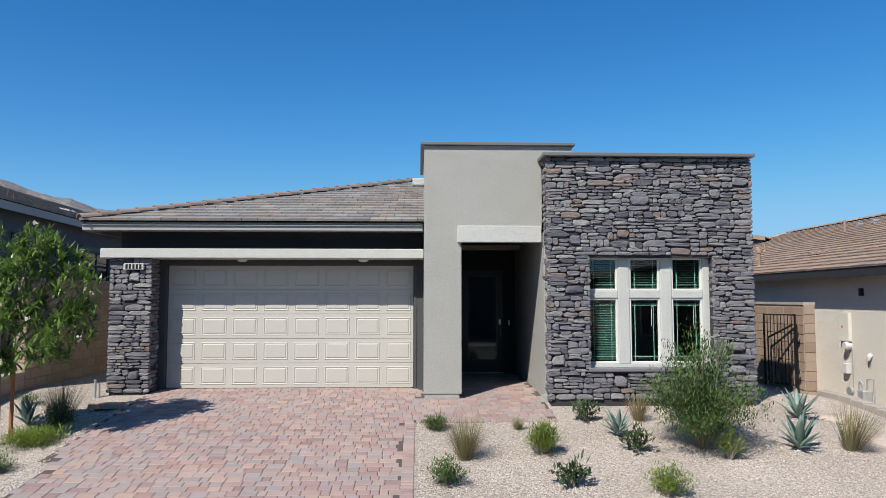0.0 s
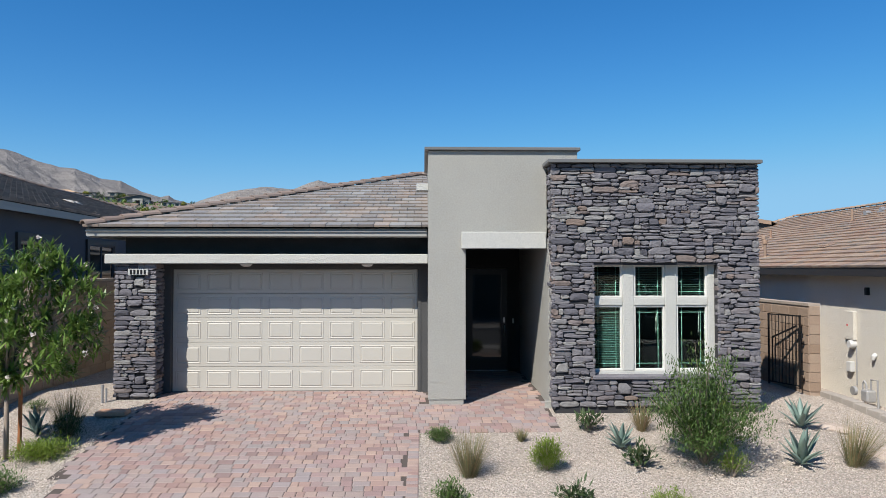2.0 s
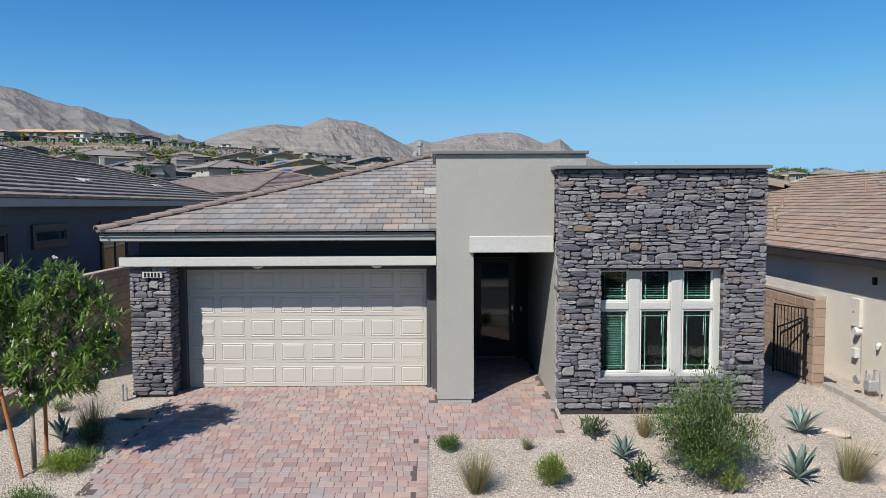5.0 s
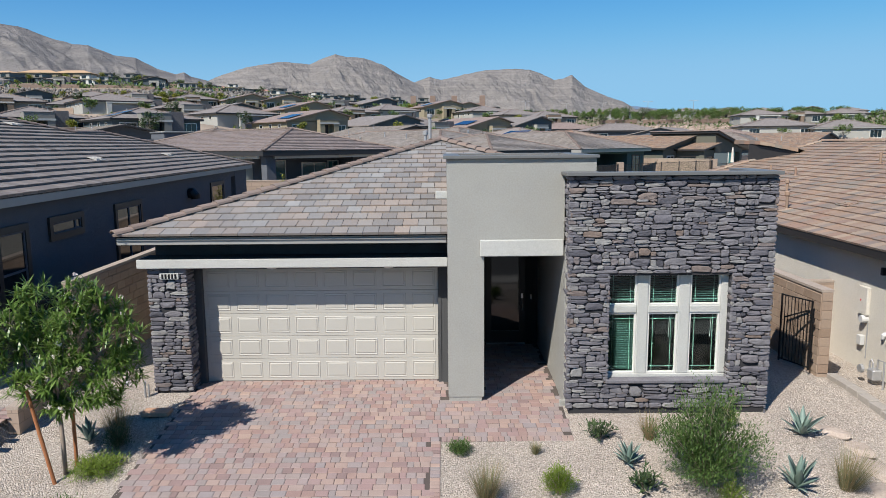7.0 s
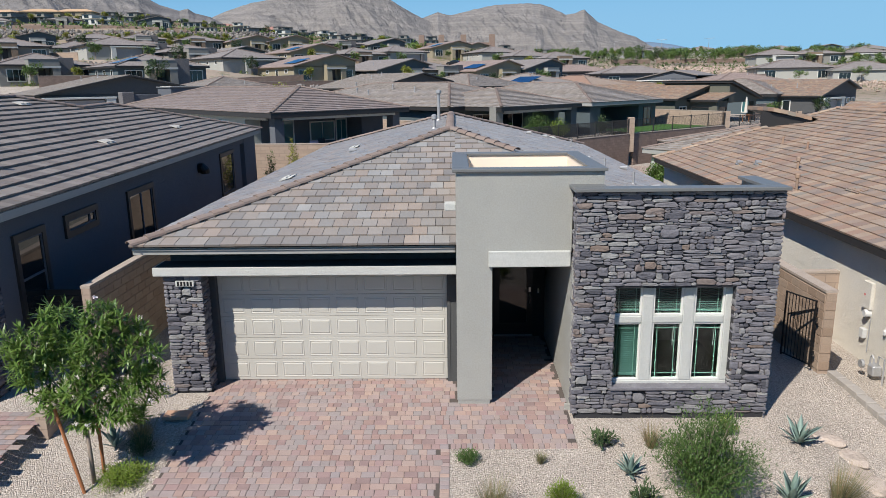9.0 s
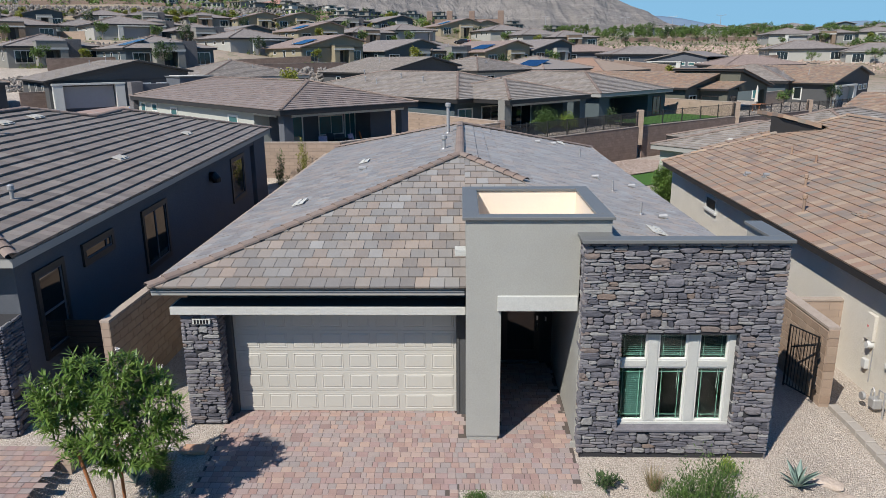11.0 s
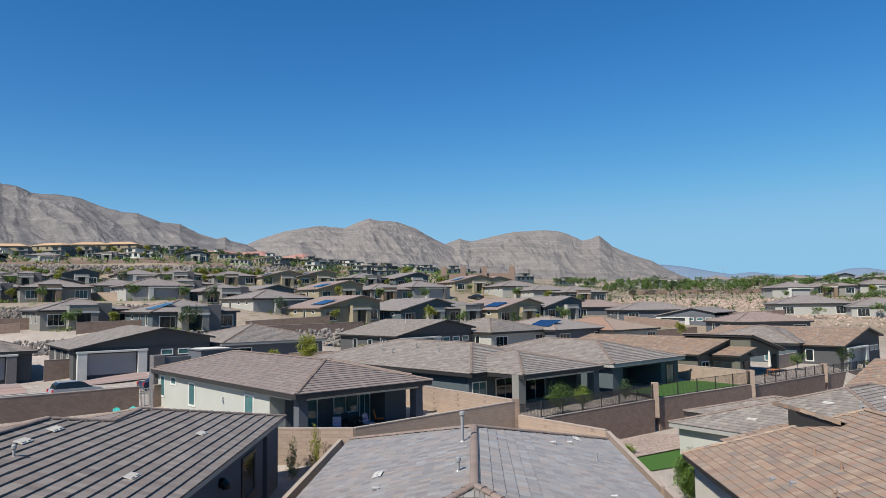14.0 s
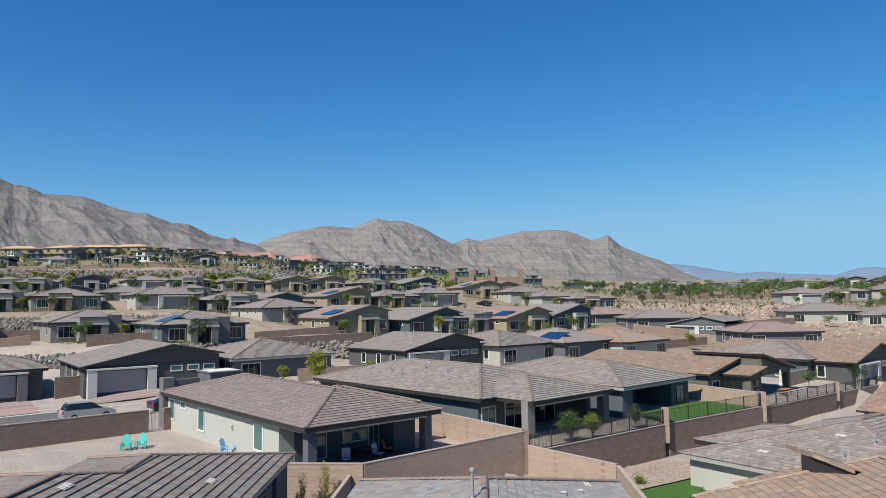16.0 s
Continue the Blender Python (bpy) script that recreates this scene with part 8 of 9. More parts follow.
shrub(on_yard(-6.9, -1.2), 0.22, 0.2, 500, 24, LEAF_SHRUB, "small grey-green shrub by the block wall", (0.04, 0.012))
shrub(pose(-10.2, 25.5, 0.0), 0.42, 2.3, 1100, 25, LEAF_SHRUB, "thin young shrub behind the house", (0.09, 0.04), stems=10)
shrub(pose(-8.9, 25.6, 0.0), 0.42, 3.5, 1500, 26, LEAF_YELLOW, "thin young tree behind the house", (0.09, 0.04), stems=9)
shrub(pose(11.2, 23.6, -0.62), 0.8, 2.6, 9000, 27, LEAF_OLEANDER, "dense dark green citrus tree beside the neighbour", (0.10, 0.055), stems=44)
shrub(pose(10.6, 35.6, -0.6), 0.5, 0.7, 900, 28, LEAF_BRIGHT, "small green shrub at the retaining wall", (0.09, 0.04))
shrub(pose(6.5, 39.9, 1.8), 1.05, 1.85, 5000, 29, LEAF_SHRUB, "grey-green shrub behind the iron fence", (0.1, 0.05), stems=30)
shrub(pose(8.4, 41.2, 1.8), 0.75, 1.55, 3000, 30, LEAF_BRIGHT, "green shrub behind the iron fence", (0.1, 0.05), stems=24)
shrub(pose(12.6, 45.6, 1.8), 0.65, 1.45, 2000, 31, LEAF_DARK, "dark green shrub behind the iron fence", (0.1, 0.05), stems=24)


# loose pebbles on the gravel, denser where the yard is nearest
r = random.Random(51)
s = Shape()
PB = [(1, 0, 0), (-1, 0, 0), (0, 1, 0), (0, -1, 0), (0, 0, 1), (0, 0, -1)]
PF = [(0, 2, 4), (2, 1, 4), (1, 3, 4), (3, 0, 4), (2, 0, 5), (1, 2, 5), (3, 1, 5), (0, 3, 5)]
n = 0
while n < 42000:
    x, y = r.uniform(-7.5, 8.5), r.uniform(-7.2, 0.6)
    if on_drive(x, y) or (-5.85 < x < 6.2 and y > -1.7) or (-4.9 < x < 0.1) or (x < 0 and y > 0):
        continue
    q = r.uniform(0.006, 0.014)
    m = Matrix.Translation((x, y, ground_z(x, y) + q * 0.35)) @ Matrix.Rotation(r.uniform(0, 6.28), 4, "Z") @ Matrix.Rotation(r.uniform(-0.4, 0.4), 4, "X") @ Matrix.Diagonal((q * r.uniform(0.8, 1.4), q, q * r.uniform(0.5, 0.9), 1))
    s.add([m @ Vector(p) for p in PB], PF)
    n += 1
PEBBLE = surf("pebble", [(0.36, 0.31, 0.265), (0.48, 0.415, 0.355), (0.57, 0.50, 0.435), (0.46, 0.38, 0.32), (0.66, 0.59, 0.52)], 0.9, 60, 0.2, 5, 0.1, 0.3, 0.003, pieces=True)
tagged(part("gravel_stones", s, PEBBLE), label="loose buff and pinkish gravel stones", category="gravel", kind="stuff")


def boulder(x, y, sx, sy, sz, deg, seed, label):
    bm = bmesh.new()
    bmesh.ops.create_icosphere(bm, subdivisions=3, radius=1.0)
    for v in bm.verts:
        k = 1 + 0.3 * noise.noise(v.co * 1.4 + Vector((seed, 0, 0))) + 0.12 * noise.noise(v.co * 4 + Vector((0, seed, 0)))
        v.co = Vector((v.co.x * sx * k, v.co.y * sy * k, min(v.co.z, 0.6 + 0.12 * noise.noise(v.co * 3)) * sz * k))
    me = bpy.data.meshes.new("boulder")
    bm.to_mesh(me)
    bm.free()
    me.materials.append(BOULDER)
    ob = new("boulder", me)
    ob.matrix_basis = on_yard(x, y, deg)
    return tagged(ob, label=label, category="rock", group="pale rocks in the yard")


boulder(7.1, -2.2, 0.34, 0.16, 0.10, -40, 1, "flat pale caliche rock half buried in gravel")
boulder(7.3, -2.75, 0.30, 0.20, 0.12, -60, 2, "flat pale cracked rock half buried in gravel")
boulder(7.2, -3.4, 0.42, 0.24, 0.12, -70, 3, "long pale cracked rock slab in gravel")
boulder(7.0, -4.3, 0.5, 0.3, 0.14, -75, 4, "long pale cracked rock slab in gravel")
flag = part("stepping_stone", Shape().soft(-5.66, -5.14, -1.62, -1.33, -0.06, ground_z(-5.4, -1.5) + 0.025, 0.012), TERRACOTTA_FLAG)
tagged(flag, label="rust-coloured flat stepping stone in gravel", category="stone")
bib = thing("irrigation_riser", "grey irrigation riser pipes beside the stone pillar", "pipe", pose(-5.92, -0.75, 0))
part("riser", Shape().tube([(0, 0, -0.1), (0, 0, 0.24)], 0.022, 8).tube([(0, 0, 0.24), (0, 0, 0.27)], 0.032, 8), PIPE_GREY, bib)
part("riser", Shape().tube([(0.06, 0.03, -0.1), (0.06, 0.03, 0.2)], 0.018, 8), PIPE_GREY, bib)
plaque = part("address_plaque", Shape().soft(-5.52, -5.14, -0.645, -0.62, 2.33, 2.45, 0.006), STUCCO_LIGHT, house, "white plaque with dark bars")
for i in range(5):
    part("bar", Shape().box(-5.48 + i * 0.065, -5.44 + i * 0.065, -0.649, -0.6455, 2.345, 2.435), BLACK_METAL, plaque)


# ---- street behind: road, cars, bins, chairs ----
ROAD_Z = ground_z(-38.0, 54)
road_line = lambda f, o: (-64 + f * 48 + o * 0.72, 29.5 + f * 46 - o * 0.69)
s, k = Shape(), Shape()
for i in range(24):
    fa, fb = i / 24, (i + 1) / 24
    q = [road_line(fa, -3.4), road_line(fa, 3.4), road_line(fb, 3.4), road_line(fb, -3.4)]
    s.poly([(x, y, ROAD_Z + 0.03) for x, y in q])
    for o in (-3.9, 3.4):
        q = [road_line(fa, o), road_line(fa, o + 0.5), road_line(fb, o + 0.5), road_line(fb, o)]
        v = [(x, y, ROAD_Z - 0.1) for x, y in q] + [(x, y, ROAD_Z + 0.16) for x, y in q]
        k.add(v, [(4, 5, 6, 7), (0, 1, 5, 4), (1, 2, 6, 5), (2, 3, 7, 6), (3, 0, 4, 7)])
tagged(part("road", s, ASPHALT), label="grey asphalt street behind the houses", category="road", kind="structure")
tagged(part("curb", k, CONCRETE), label="pale concrete kerb along the street", category="curb", kind="structure")
s = Shape()
for cx, cy, y0 in ((-38.0, 61.2, 1.4), (-49.6, 55.8, -3.6)):
    m = pose(cx, cy, 0, 0, 0, 40)
    for i in range(10):
        q = [m @ Vector((x, y0 + (5.6 - y0) * (i + j) / 10, 0)) for x, j in ((-3.4, 0), (3.4, 0), (3.4, 1), (-3.4, 1))]
        s.poly([(p.x, p.y, ground_z(p.x, p.y) + 0.05) for p in q])
tagged(part("driveway", s, PAVER), label="pink paver driveways across the street", category="driveway", kind="structure")


def parked_car(at, paint, label, wagon=True):
    """A car along local x, nose to +x: body, glasshouse, wheels, lamps."""
    c = thing("parked_car", label, "car", at)
    prof = [(-2.3, 0.35), (-2.35, 0.75), (-2.25, 1.0), (-2.1, 1.05), (0.95, 1.02), (1.9, 0.9), (2.25, 0.72), (2.3, 0.4), (2.1, 0.28), (-2.1, 0.28)]
    def loft(pr, hw0, hw1):
        vs = [(x, -hw, z) for hw in (0,) for x, z in pr]
        n = len(pr)
        zc = [z for _, z in pr]
        out = []
        for sgn in (-1, 1):
            out += [(x, sgn * (hw0 + (hw1 - hw0) * (z - min(zc)) / (max(zc) - min(zc))), z) for x, z in pr]
        return out, [tuple(range(n))[::-1], tuple(range(n, 2 * n))] + [(i, (i + 1) % n, n + (i + 1) % n, n + i) for i in range(n)]
    part("body", Shape().add(*loft(prof, 0.90, 0.88)), paint, c)
    cab = [(-2.15, 1.0), (-1.95, 1.45), (-1.7, 1.6), (0.0, 1.62), (0.35, 1.55), (1.15, 1.0)] if wagon else [(-1.7, 1.0), (-1.0, 1.38), (-0.4, 1.45), (0.2, 1.42), (1.1, 1.0)]
    part("glasshouse", Shape().add(*loft(cab, 0.84, 0.66)), DARK_GLASS, c, "dark tinted windows")
    part("roof_panel", Shape().soft(-1.75 if wagon else -0.9, 0.05, -0.66, 0.66, 1.60 if wagon else 1.42, 1.66 if wagon else 1.47, 0.02), paint, c)
    for x in (-1.4, 1.4):
        for y in (-0.84, 0.84):
            wh = part("wheel", Shape().tube([(x, y - 0.1, 0.33), (x, y + 0.1, 0.33)], 0.33, 18), BLACK_METAL, c)
            part("rim", Shape().tube([(x, y - 0.105, 0.33), (x, y + 0.105, 0.33)], 0.2, 14), STEEL, wh)
    for y in (-0.75, 0.75):
        part("tail_lamp", Shape().soft(-2.38, -2.18, y - 0.11, y + 0.11, 0.72, 1.02, 0.02), plain("red_lens", (0.45, 0.02, 0.02), 0.2), c)
        part("headlight", Shape().soft(2.05, 2.28, y - 0.14, y + 0.14, 0.62, 0.8, 0.03), WHITE_PLASTIC, c)
    return c


RZ = ROAD_Z + 0.03
parked_car(pose(-37.4, 51.2, RZ + 0.02, 0, 0, 47), plain("silver_paint", (0.46, 0.48, 0.50), 0.28, 0.5), "silver-grey estate car parked at the kerb")
parked_car(pose(-31.6, 56.8, RZ + 0.02, 0, 0, 47), plain("dark_blue_paint", (0.03, 0.05, 0.09), 0.25, 0.4), "dark blue saloon car parked at the kerb", False)
parked_car(pose(0.5, 198, ground_z(0.5, 198) + 0.05, 0, 0, 150), plain("black_paint", (0.02, 0.02, 0.025), 0.3, 0.3), "black car on the far street", False)
BLUE_BIN = plain("blue_plastic", (0.03, 0.12, 0.42), 0.5)
for x, y in ((-33.6, 62.2), (-32.7, 62.9)):
    b = thing("rubbish_bin", "blue plastic wheeled bin beside the kerb", "bin", pose(x, y, ground_z(x, y), 0, 0, 45), "blue bins")
    part("bin_body", Shape().add([(-0.25, -0.3, 0.08), (0.25, -0.3, 0.08), (0.25, 0.3, 0.08), (-0.25, 0.3, 0.08), (-0.31, -0.36, 1.0), (0.31, -0.36, 1.0), (0.31, 0.36, 1.0), (-0.31, 0.36, 1.0)], [(3, 2, 1, 0), (4, 5, 6, 7), (0, 1, 5, 4), (1, 2, 6, 5), (2, 3, 7, 6), (3, 0, 4, 7)]), BLUE_BIN, b)
    part("bin_lid", Shape().soft(-0.34, 0.34, -0.4, 0.4, 1.0, 1.08, 0.03), BLUE_BIN, b)
    for sx in (-0.28, 0.28):
        part("wheel", Shape().tube([(sx - 0.03, 0.3, 0.1), (sx + 0.03, 0.3, 0.1)], 0.1, 12), BLACK_METAL, b)


def garden_chair(at, mat, label):
    c = thing("garden_chair", label, "chair", at, "garden chairs")
    for i in range(5):
        part("back_slat", Shape().soft(-0.26 + i * 0.105, -0.17 + i * 0.105, 0, 0.02, 0, 0.8 + 0.06 * (2 - abs(i - 2)), 0.005, pose(0, 0.22, 0.25, -18)), mat, c)
    for i in range(4):
        part("seat_slat", Shape().soft(-0.27, 0.27, -0.32 + i * 0.13, -0.2 + i * 0.13, 0.36 - i * 0.035, 0.38 - i * 0.035, 0.005), mat, c)
    for x in (-0.34, 0.34):
        part("armrest", Shape().soft(x - 0.07, x + 0.07, -0.4, 0.32, 0.55, 0.575, 0.008), mat, c)
        part("leg", Shape().soft(x - 0.03, x + 0.03, -0.36, -0.28, 0, 0.55, 0.006), mat, c)
        part("leg", Shape().soft(x - 0.03, x + 0.03, 0.22, 0.3, 0, 0.55, 0.006), mat, c)
    return c


TEAL = plain("teal_paint", (0.03, 0.46, 0.40), 0.5)
SKYBLUE = plain("pale_blue_paint", (0.22, 0.48, 0.72), 0.5)
garden_chair(pose(-26.6, 37.55, ground_z(-27, 38), 0, 0, 20), TEAL, "teal slatted garden chair on white gravel")
garden_chair(pose(-25.7, 38.1, ground_z(-26, 38), 0, 0, 10), TEAL, "teal slatted garden chair on white gravel")
garden_chair(pose(-18.4, 36.1, ground_z(-18, 36), 0, 0, 70), SKYBLUE, "pale blue garden chair beside the house wall")
wall_run("wall_street", (-58.0, 15.4), (-28.4, 44.83), 3.45, 3.28, "brown block wall along the street", BLOCK_BROWN)
wall_run("wall_street", (-27.5, 45.7), (-27.0, 46.2), 3.28, 3.28, "brown block wall beside the stone pillar", BLOCK_BROWN)
sg2 = thing("side_gate", "dark metal mesh side gate", "gate")
for i in range(10):
    q = Vector((-28.3, 44.92, 0)).lerp(Vector((-27.55, 45.65, 0)), i / 9)
    part("picket", Shape().box(q.x - 0.015, q.x + 0.015, q.y - 0.015, q.y + 0.015, 1.5, 3.15), PIPE_GREY, sg2)
for z in (1.65, 3.1):
    part("rail", Shape().tube([(-28.3, 44.92, z), (-27.55, 45.65, z)], 0.03, 4), PIPE_GREY, sg2)
for a, b, t0 in (((-23, 73), (-12, 80), 4.0), ((-48.0, 63.0), (-44.2, 66.5), 4.2), ((19.6, 63.2), (25.7, 53.9), 3.25), ((34.5, 70), (40, 76), 3.2)):
    wall_run("wall_far", a, b, t0, t0, "brown block garden wall between the houses", BLOCK_BROWN if t0 > 4 else BLOCK_FAR, drop=2.5)


# ---- rock banks, far trees, lamps ----
def rock_bank(p0, p1, z0, h, n, size, seed, label):
    """A bank of piled boulders along a line."""
    r = random.Random(seed)
    s = Shape()
    a, b = Vector((*p0, 0)), Vector((*p1, 0))
    ic = bmesh.new()
    bmesh.ops.create_icosphere(ic, subdivisions=1, radius=1.0)
    iv, jf = [v.co.copy() for v in ic.verts], [tuple(v.index for v in f.verts) for f in ic.faces]
    ic.free()
    for _ in range(n):
        q, f = a.lerp(b, r.random()), r.random()
        d = (b - a).normalized()
        q = q + Vector((-d.y, d.x, 0)) * f * h * 0.7
        z = ground_z(*p0) + (ground_z(*p1) - ground_z(*p0)) * ((q - a).length / (b - a).length) + z0 + f * h
        k = size * r.uniform(0.6, 1.3)
        m = Matrix.Translation((q.x, q.y, z)) @ Euler((r.uniform(0, 6), r.uniform(0, 6), 0)).to_matrix().to_4x4() @ Matrix.Diagonal((k, k * r.uniform(0.6, 1), k * r.uniform(0.5, 0.9), 1))
        s.add([m @ (v * r.uniform(0.8, 1.15)) for v in iv], jf)
    tagged(part("rock_bank", s, BANK), label=label, category="rocks", kind="stuff")


def scatter_rocks(p0, p1, n, wide, size, seed):
    """Pinkish boulders strewn over open desert."""
    r = random.Random(seed)
    s = Shape()
    for _ in range(n):
        f = r.random()
        x, y = p0[0] + (p1[0] - p0[0]) * f + r.gauss(0, wide * 0.4), p0[1] + (p1[1] - p0[1]) * f + r.gauss(0, wide * 0.4)
        k = size * r.uniform(0.4, 1.5)
        m = Matrix.Translation((x, y, ground_z(x, y) + k * 0.2)) @ Euler((r.uniform(0, 6), r.uniform(0, 6), 0)).to_matrix().to_4x4() @ Matrix.Diagonal((k, k * r.uniform(0.6, 1), k * r.uniform(0.5, 0.9), 1))
        s.add([m @ Vector(p) for p in PB], PF)
    tagged(part("desert_boulders", s, PINK_ROCK), label="strewn pale pink boulders on the desert slope", category="rocks", kind="stuff")


PINK_ROCK = surf("pink_rock", [(0.27, 0.20, 0.155), (0.36, 0.275, 0.22), (0.45, 0.36, 0.30)], 0.92, 6, 0.3, 1.0, 0.3, 0.8, 0.05, pieces=True)
BANK = surf("bank_boulder", [(0.08, 0.075, 0.07), (0.15, 0.138, 0.126), (0.24, 0.222, 0.205), (0.13, 0.10, 0.088)], 0.92, 6, 0.3, 1.0, 0.3, 0.8, 0.05, pieces=True)
rock_bank((-76, 83), (-46, 84), 0.0, 2.0, 800, 0.28, 1, "bank of grey boulders behind the garages")
rock_bank((-46, 84), (-20, 98), 0.2, 2.6, 500, 0.42, 2, "bank of grey boulders below the houses")
rock_bank((-20, 100), (24, 118), 0.2, 1.6, 500, 0.42, 7, "bank of grey boulders below the houses")
rock_bank((-110, 110), (-50, 112), 0.0, 2.6, 1300, 0.34, 3, "bank of pale boulders between terraces")
rock_bank((-150, 183), (-50, 186), 0.2, 3.0, 900, 0.55, 5, "bank of pale grey boulders")
rock_bank((-210, 240), (-62, 243), 0.3, 5.5, 2800, 0.7, 4, "tall bank of pale grey boulders")
for i, (p0, p1, n) in enumerate((((48, 200), (120, 168), 500), ((40, 225), (110, 195), 300), ((70, 150), (125, 140), 300))):
    scatter_rocks(p0, p1, n * 2, 18.0, 0.4, 20 + i)


def far_tree(at, h, seed, mat, label, n=520, wide=0.5):
    """A small tree: trunk, limbs and a crown of clumped leaves with gaps."""
    r = random.Random(seed)
    t = thing("tree", label, "tree", at, "trees of the tract")
    tr = Shape().tube([(0, 0, -0.6), (0.05, 0, h * 0.3), (0, 0.05, h * 0.55)], [h * 0.022, h * 0.016, h * 0.01], 6)
    lv = Shape()
    for k in range(8):
        a = k * 2.4
        q = r.uniform(0.25, 1.0)
        c = Vector((math.cos(a) * q * h * wide * 0.62, math.sin(a) * q * h * wide * 0.62, h * r.uniform(0.42, 0.88)))
        tr.tube([(0, 0, h * 0.32), c], [h * 0.01, h * 0.004], 4, False)
        rad = h * r.uniform(0.13, 0.22)
        for _ in range(n // 8):
            d = unit(r)
            p = c + d * rad * r.uniform(0.4, 1.1)
            blade(lv, p, unit(r, 0.2), h * 0.06, h * 0.048, 0.1)
    part("trunk", tr, BARK, t)
    part("crown", lv, mat, t, kind="stuff")
    return t


TREES = [far_tree(pose(0, 0, -90), 4.0, 300 + i, m, lab, 880, w) for i, (m, lab, w) in enumerate((
    (LEAF_FAR, "small green street tree", 0.55), (LEAF_YELLOW, "small yellow-green young tree", 0.4), (LEAF_FAR, "broad green desert tree", 0.85), (LEAF_DARK, "dark green garden tree", 0.6)))]
used_trees = set()


def plant_tree(x, y, k, scale, lift=0.0):
    m = at_ground(x, y, rr.uniform(0, 360), lift)
    if k not in used_trees:
        used_trees.add(k)
        TREES[k].scale = (scale,) * 3
        TREES[k].matrix_basis = m @ Matrix.Diagonal((scale, scale, scale, 1))
    else:
        c = copy_thing(TREES[k], m)
        c.matrix_basis = m @ Matrix.Diagonal((scale, scale, scale, 1))


for x, y, k, sc in ((-20.5, 72, 1, 1.0), (-19.0, 67, 1, 0.8), (-14.5, 76, 1, 0.6), (-24, 70, 1, 0.6), (27.5, 63.0, 0, 0.5), (37.5, 70, 0, 0.55), (45.0, 74.0, 3, 0.6), (50, 78, 0, 0.6), (-3, 79.5, 3, 0.6), (9, 108, 0, 0.7), (38, 118, 1, 0.8)):
    plant_tree(x, y, k, sc)
# gardens before each house of the terraces
gs, gy = Shape(), Shape()
for i, (m, z) in enumerate(FRONTS):
    p = m @ Vector((rr.uniform(-6, -2), -10.5, 0))
    plant_tree(p.x, p.y, rr.choice((0, 1, 0, 3)), rr.uniform(0.7, 1.05), 0.2)
    if i % 2:
        p = m @ Vector((rr.uniform(3, 7), -9.5, 0))
        plant_tree(p.x, p.y, rr.choice((0, 1)), rr.uniform(0.5, 0.9), 0.2)
    for _ in range(26):
        p = m @ Vector((rr.uniform(-8, 9), rr.uniform(-12.5, -8.2), 0))
        q = rr.uniform(0.35, 0.75)
        for _ in range(26):
            blade(gs if rr.random() < 0.7 else gy, Vector((p.x, p.y, ground_z(p.x, p.y) + q * 0.4)) + unit(rr) * q * 0.55, unit(rr, 0.4), q * 0.5, q * 0.3, 0.1)
tagged(part("garden_shrubs", gs, LEAF_FAR), label="green garden shrubs before the far houses", category="shrubs", kind="stuff")
tagged(part("garden_shrubs", gy, LEAF_YELLOW), label="yellow-green garden shrubs before the far houses", category="shrubs", kind="stuff")
for i in range(95):
    x = rr.uniform(-205, -40)
    plant_tree(x, rr.uniform(229, 239), rr.choice((0, 1, 2, 1)), rr.uniform(0.7, 1.25), 0.1)
for i in range(30):
    plant_tree(rr.uniform(-60, 20), rr.uniform(240, 275), rr.choice((0, 1, 2)), rr.uniform(0.8, 1.3), 0.3)
for i in range(40):
    plant_tree(rr.uniform(-260, -30), rr.uniform(320, 430), rr.choice((0, 1, 3)), rr.uniform(0.9, 1.5), 0.3)
for i in range(80):
    plant_tree(rr.uniform(25, 200), rr.uniform(225, 420), rr.choice((0, 2, 2, 3)), rr.uniform(0.8, 1.5), 0.3)
for i in range(44):
    plant_tree(rr.uniform(62, 150), rr.uniform(215, 300), rr.choice((0, 2, 2)), rr.uniform(0.9, 1.6))
for x, y, k, sc in ((100, 172, 2, 1.2), (106, 175, 2, 1.3), (112, 178, 0, 1.2), (92, 150, 2, 0.9), (101, 146, 1, 0.9), (78, 150, 2, 0.7), (108, 160, 2, 1.2)):
    plant_tree(x, y, k, sc)
s = Shape()
for i in range(3400):
    x, y = rr.uniform(-10, 230), rr.uniform(170, 400)
    if x < 45 and y < 240:
        continue
    z, q = ground_z(x, y), rr.uniform(0.3, 0.9)
    for _ in range(9):
        blade(s, Vector((x, y, z)) + unit(rr) * q * 0.5 + Vector((0, 0, q * 0.4)), unit(rr, 0.4), q * 0.8, q * 0.5, 0.1)
tagged(part("desert_scrub", s, LEAF_SHRUB), label="low grey-green desert scrub on the open slope", category="scrub", kind="stuff")


s = Shape()
for i in range(4200):
    x, y = rr.uniform(-330, 10), rr.uniform(262, 640)
    z, q = ground_z(x, y), rr.uniform(0.8, 2.0)
    for _ in range(8):
        blade(s, Vector((x, y, z + q * 0.5)) + unit(rr) * q * 0.6, unit(rr, 0.3), q * 0.7, q * 0.45, 0.1)
tagged(part("hill_shrubs", s, LEAF_FAR), label="green shrubs dotted over the hillside streets", category="shrubs", kind="stuff")


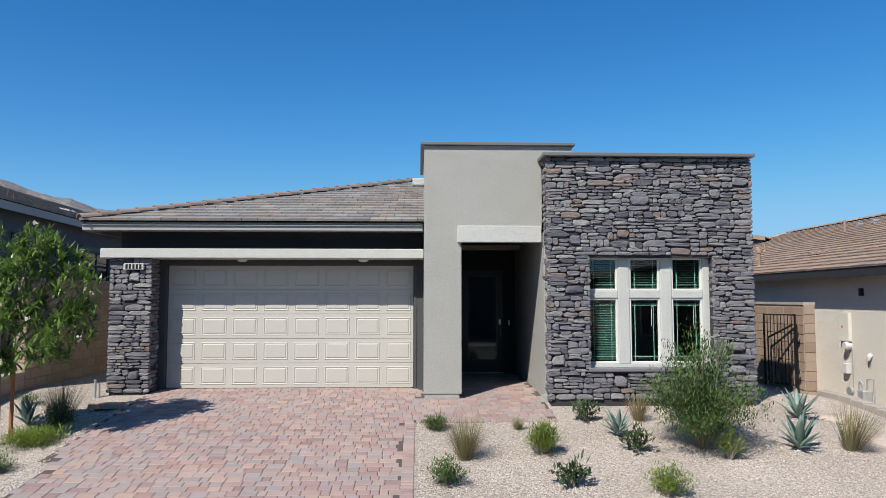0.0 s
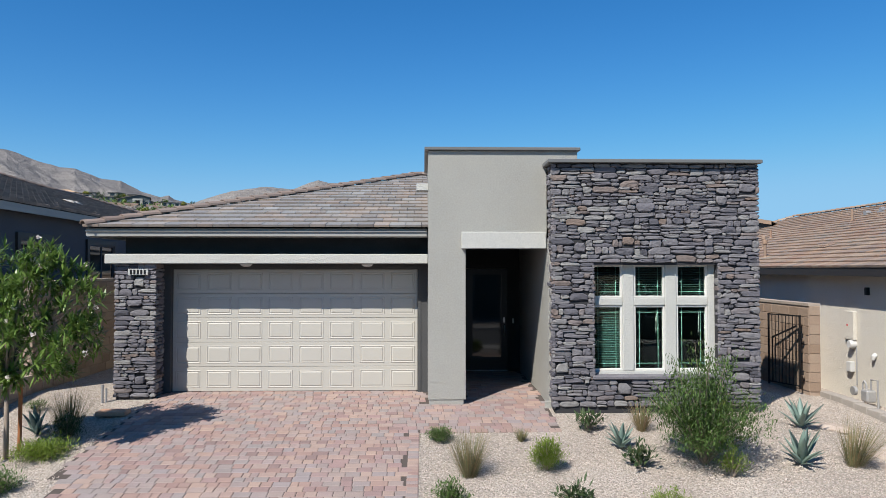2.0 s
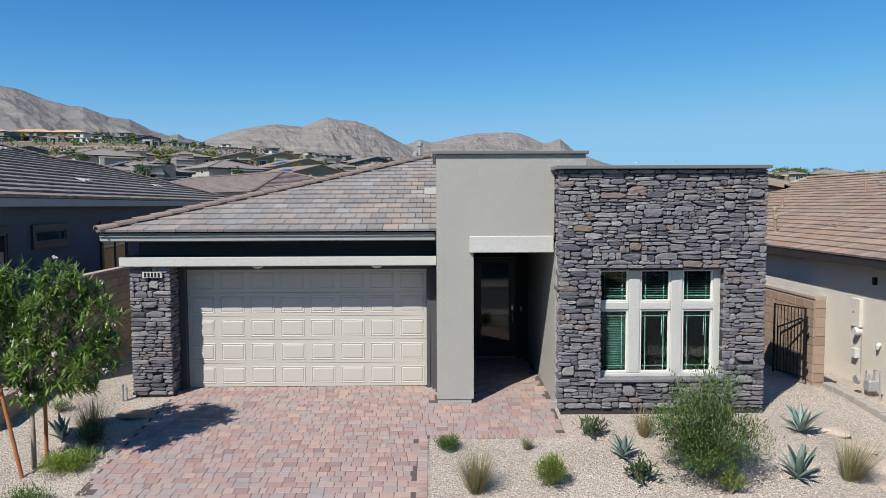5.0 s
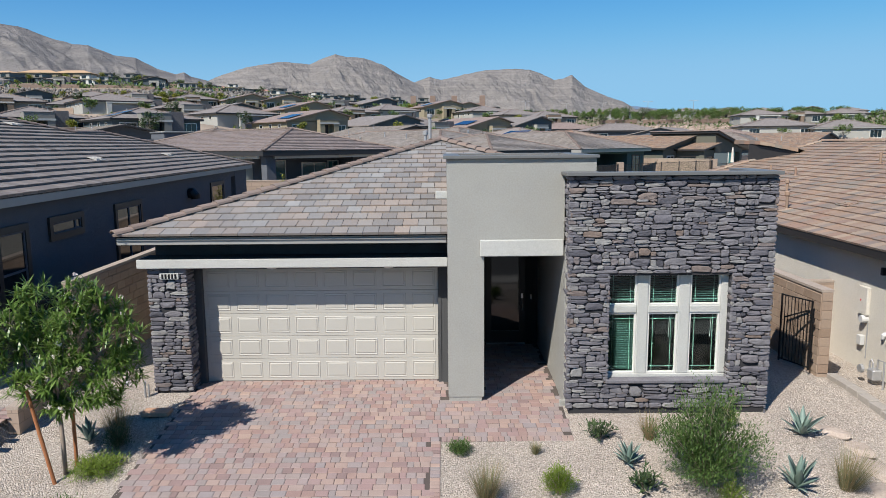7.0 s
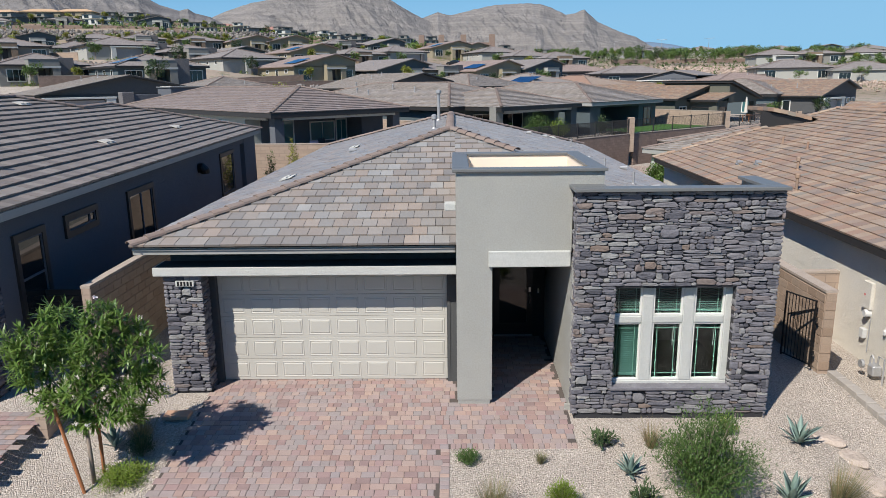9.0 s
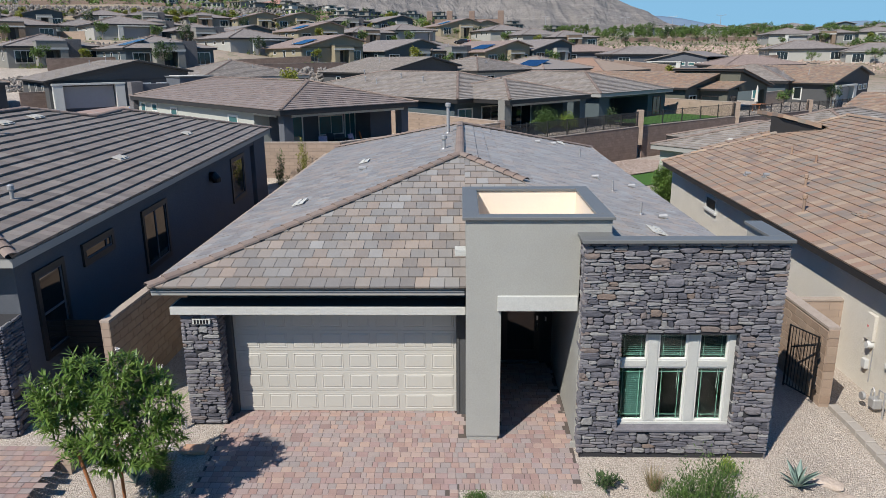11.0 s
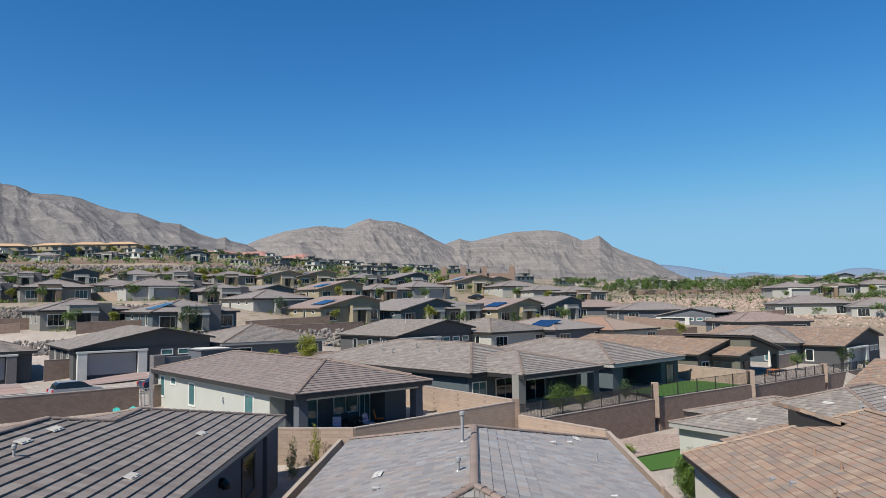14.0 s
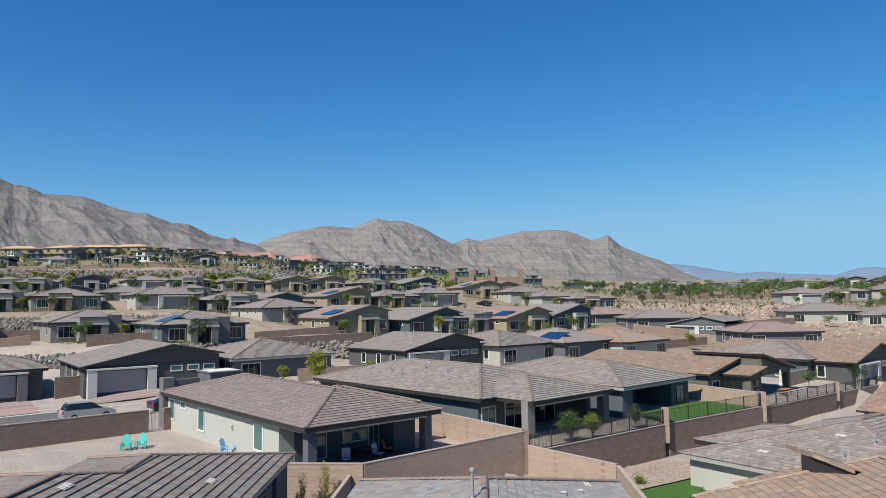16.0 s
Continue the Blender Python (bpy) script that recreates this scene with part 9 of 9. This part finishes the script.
def street_lamp(at):
    l = thing("street_lamp", "tall grey street lamp with two arms", "street lamp", at, "street lamps")
    part("pole", Shape().tube([(0, 0, -1), (0, 0, 9)], [0.14, 0.08], 8), PIPE_GREY, l)
    part("arm", Shape().tube([(-2, 0, 9.2), (0, 0, 8.9), (2, 0, 9.2)], 0.06, 6), PIPE_GREY, l)
    for x in (-2, 2):
        part("lamp_head", Shape().soft(x - 0.4, x + 0.4, -0.15, 0.15, 9.1, 9.28, 0.03), PIPE_GREY, l)
    return l


lamp0 = street_lamp(at_ground(20, 385, 0))
for x, y in ((45, 380), (66, 372), (84, 366), (105, 355), (125, 345)):
    copy_thing(lamp0, at_ground(x, y, rr.uniform(-20, 20)))
for i, x in enumerate((-14, -5, 5, 18)):
    tagged(part("brick_pier", Shape().soft(x - 1.3, x + 1.3, 318.7, 321.3, 12, 27, 0.1), BLOCK_BROWN), label="tall brown brick bridge pier", category="pier")
tagged(part("wall_bridge", Shape().box(-14, 18, 320, 320.5, 12, 23.5), BLOCK_BROWN), label="brown bridge parapet wall", category="wall", kind="structure")

# ---- single pieces: stones, tiles, pavers ----
lay_stones(cells, pose(0, -0.55, 0), pillar, 160, 71)
lay_stones(cells_side, pose(-5.05, 0, 0, 0, 0, 90), pillar, 0, 72)
lay_stones([(-c[0], *c[1:]) for c in cells_side], pose(-5.75, 0, 0, 0, 0, -90), pillar, 0, 73)
front_cells = sorted(stone_layout(2.40, 6.20, -0.02, 4.345, 6, (WX0, WX1, WZ0 - 0.03, WZ1)), key=lambda c: c[1])
lay_stones(front_cells, pose(0, SYF, 0), stone_wall, 300, 74)
side_cells = [c for c in stone_layout(-1.66, -1.12, -0.06, 4.345, 7) if c[1] > 2.2 or c[0] < -1.3]
lay_stones([(-c[0], *c[1:]) for c in side_cells], pose(SX0, 0, 0, 0, 0, -90), stone_wall, 0, 75)
lay_stones(stone_layout(-1.66, -1.25, -0.3, 4.345, 8), pose(SX1, 0, 0, 0, 0, 90), stone_wall, 0, 76)
rev = stone_layout(-1.66, -1.49, WZ0, WZ1, 9)
lay_stones([(c[0], *c[1:]) for c in rev], pose(WX0 - 0.045, 0, 0, 0, 0, 90), stone_wall, 0, 77)
lay_stones([(-c[0], *c[1:]) for c in rev], pose(WX1 + 0.045, 0, 0, 0, 0, -90), stone_wall, 0, 78)

TILE_FULL = {}
for pts_, tag in ((front_pts, 0), (behind_pts, 1)):
    m = slope_frame(pts_[0], pts_[1] - pts_[0], Vector((0, 1, K)))
    for q in tile_quads(to_uv(m, pts_), 0.30, 0.37, 0.034, 80 + tag):
        u, v = q[0], q[4]
        key = round(q[6], 2) if q[7] else None
        if key is not None and key in TILE_FULL:
            me = TILE_FULL[key]
        else:
            me = Shape().add(*tile_shape(q, u, v)).mesh("tile", TILE)
            if key is not None:
                TILE_FULL[key] = me
        ob = new("tile", me)
        ob.parent = roof
        ob.matrix_basis = m @ Matrix.Translation((u, v, 0.012))

PAVER_MESHES = {}
pr = random.Random(15)
for c in SINGLE_PAVERS:
    key = (round(c[2], 3), round(c[3], 3))
    if key not in PAVER_MESHES:
        PAVER_MESHES[key] = Shape().add(*paver_form(c[2], c[3], pr)).mesh("paver", PAVER)
    ob = new("paver", PAVER_MESHES[key])
    ob.parent = driveway
    ob.matrix_basis = pose(c[0], c[1], drive_at(c[0], c[1]) + pr.uniform(-0.002, 0.003), math.degrees(math.atan(0.105 if c[1] < -1.15 else 0.068)))
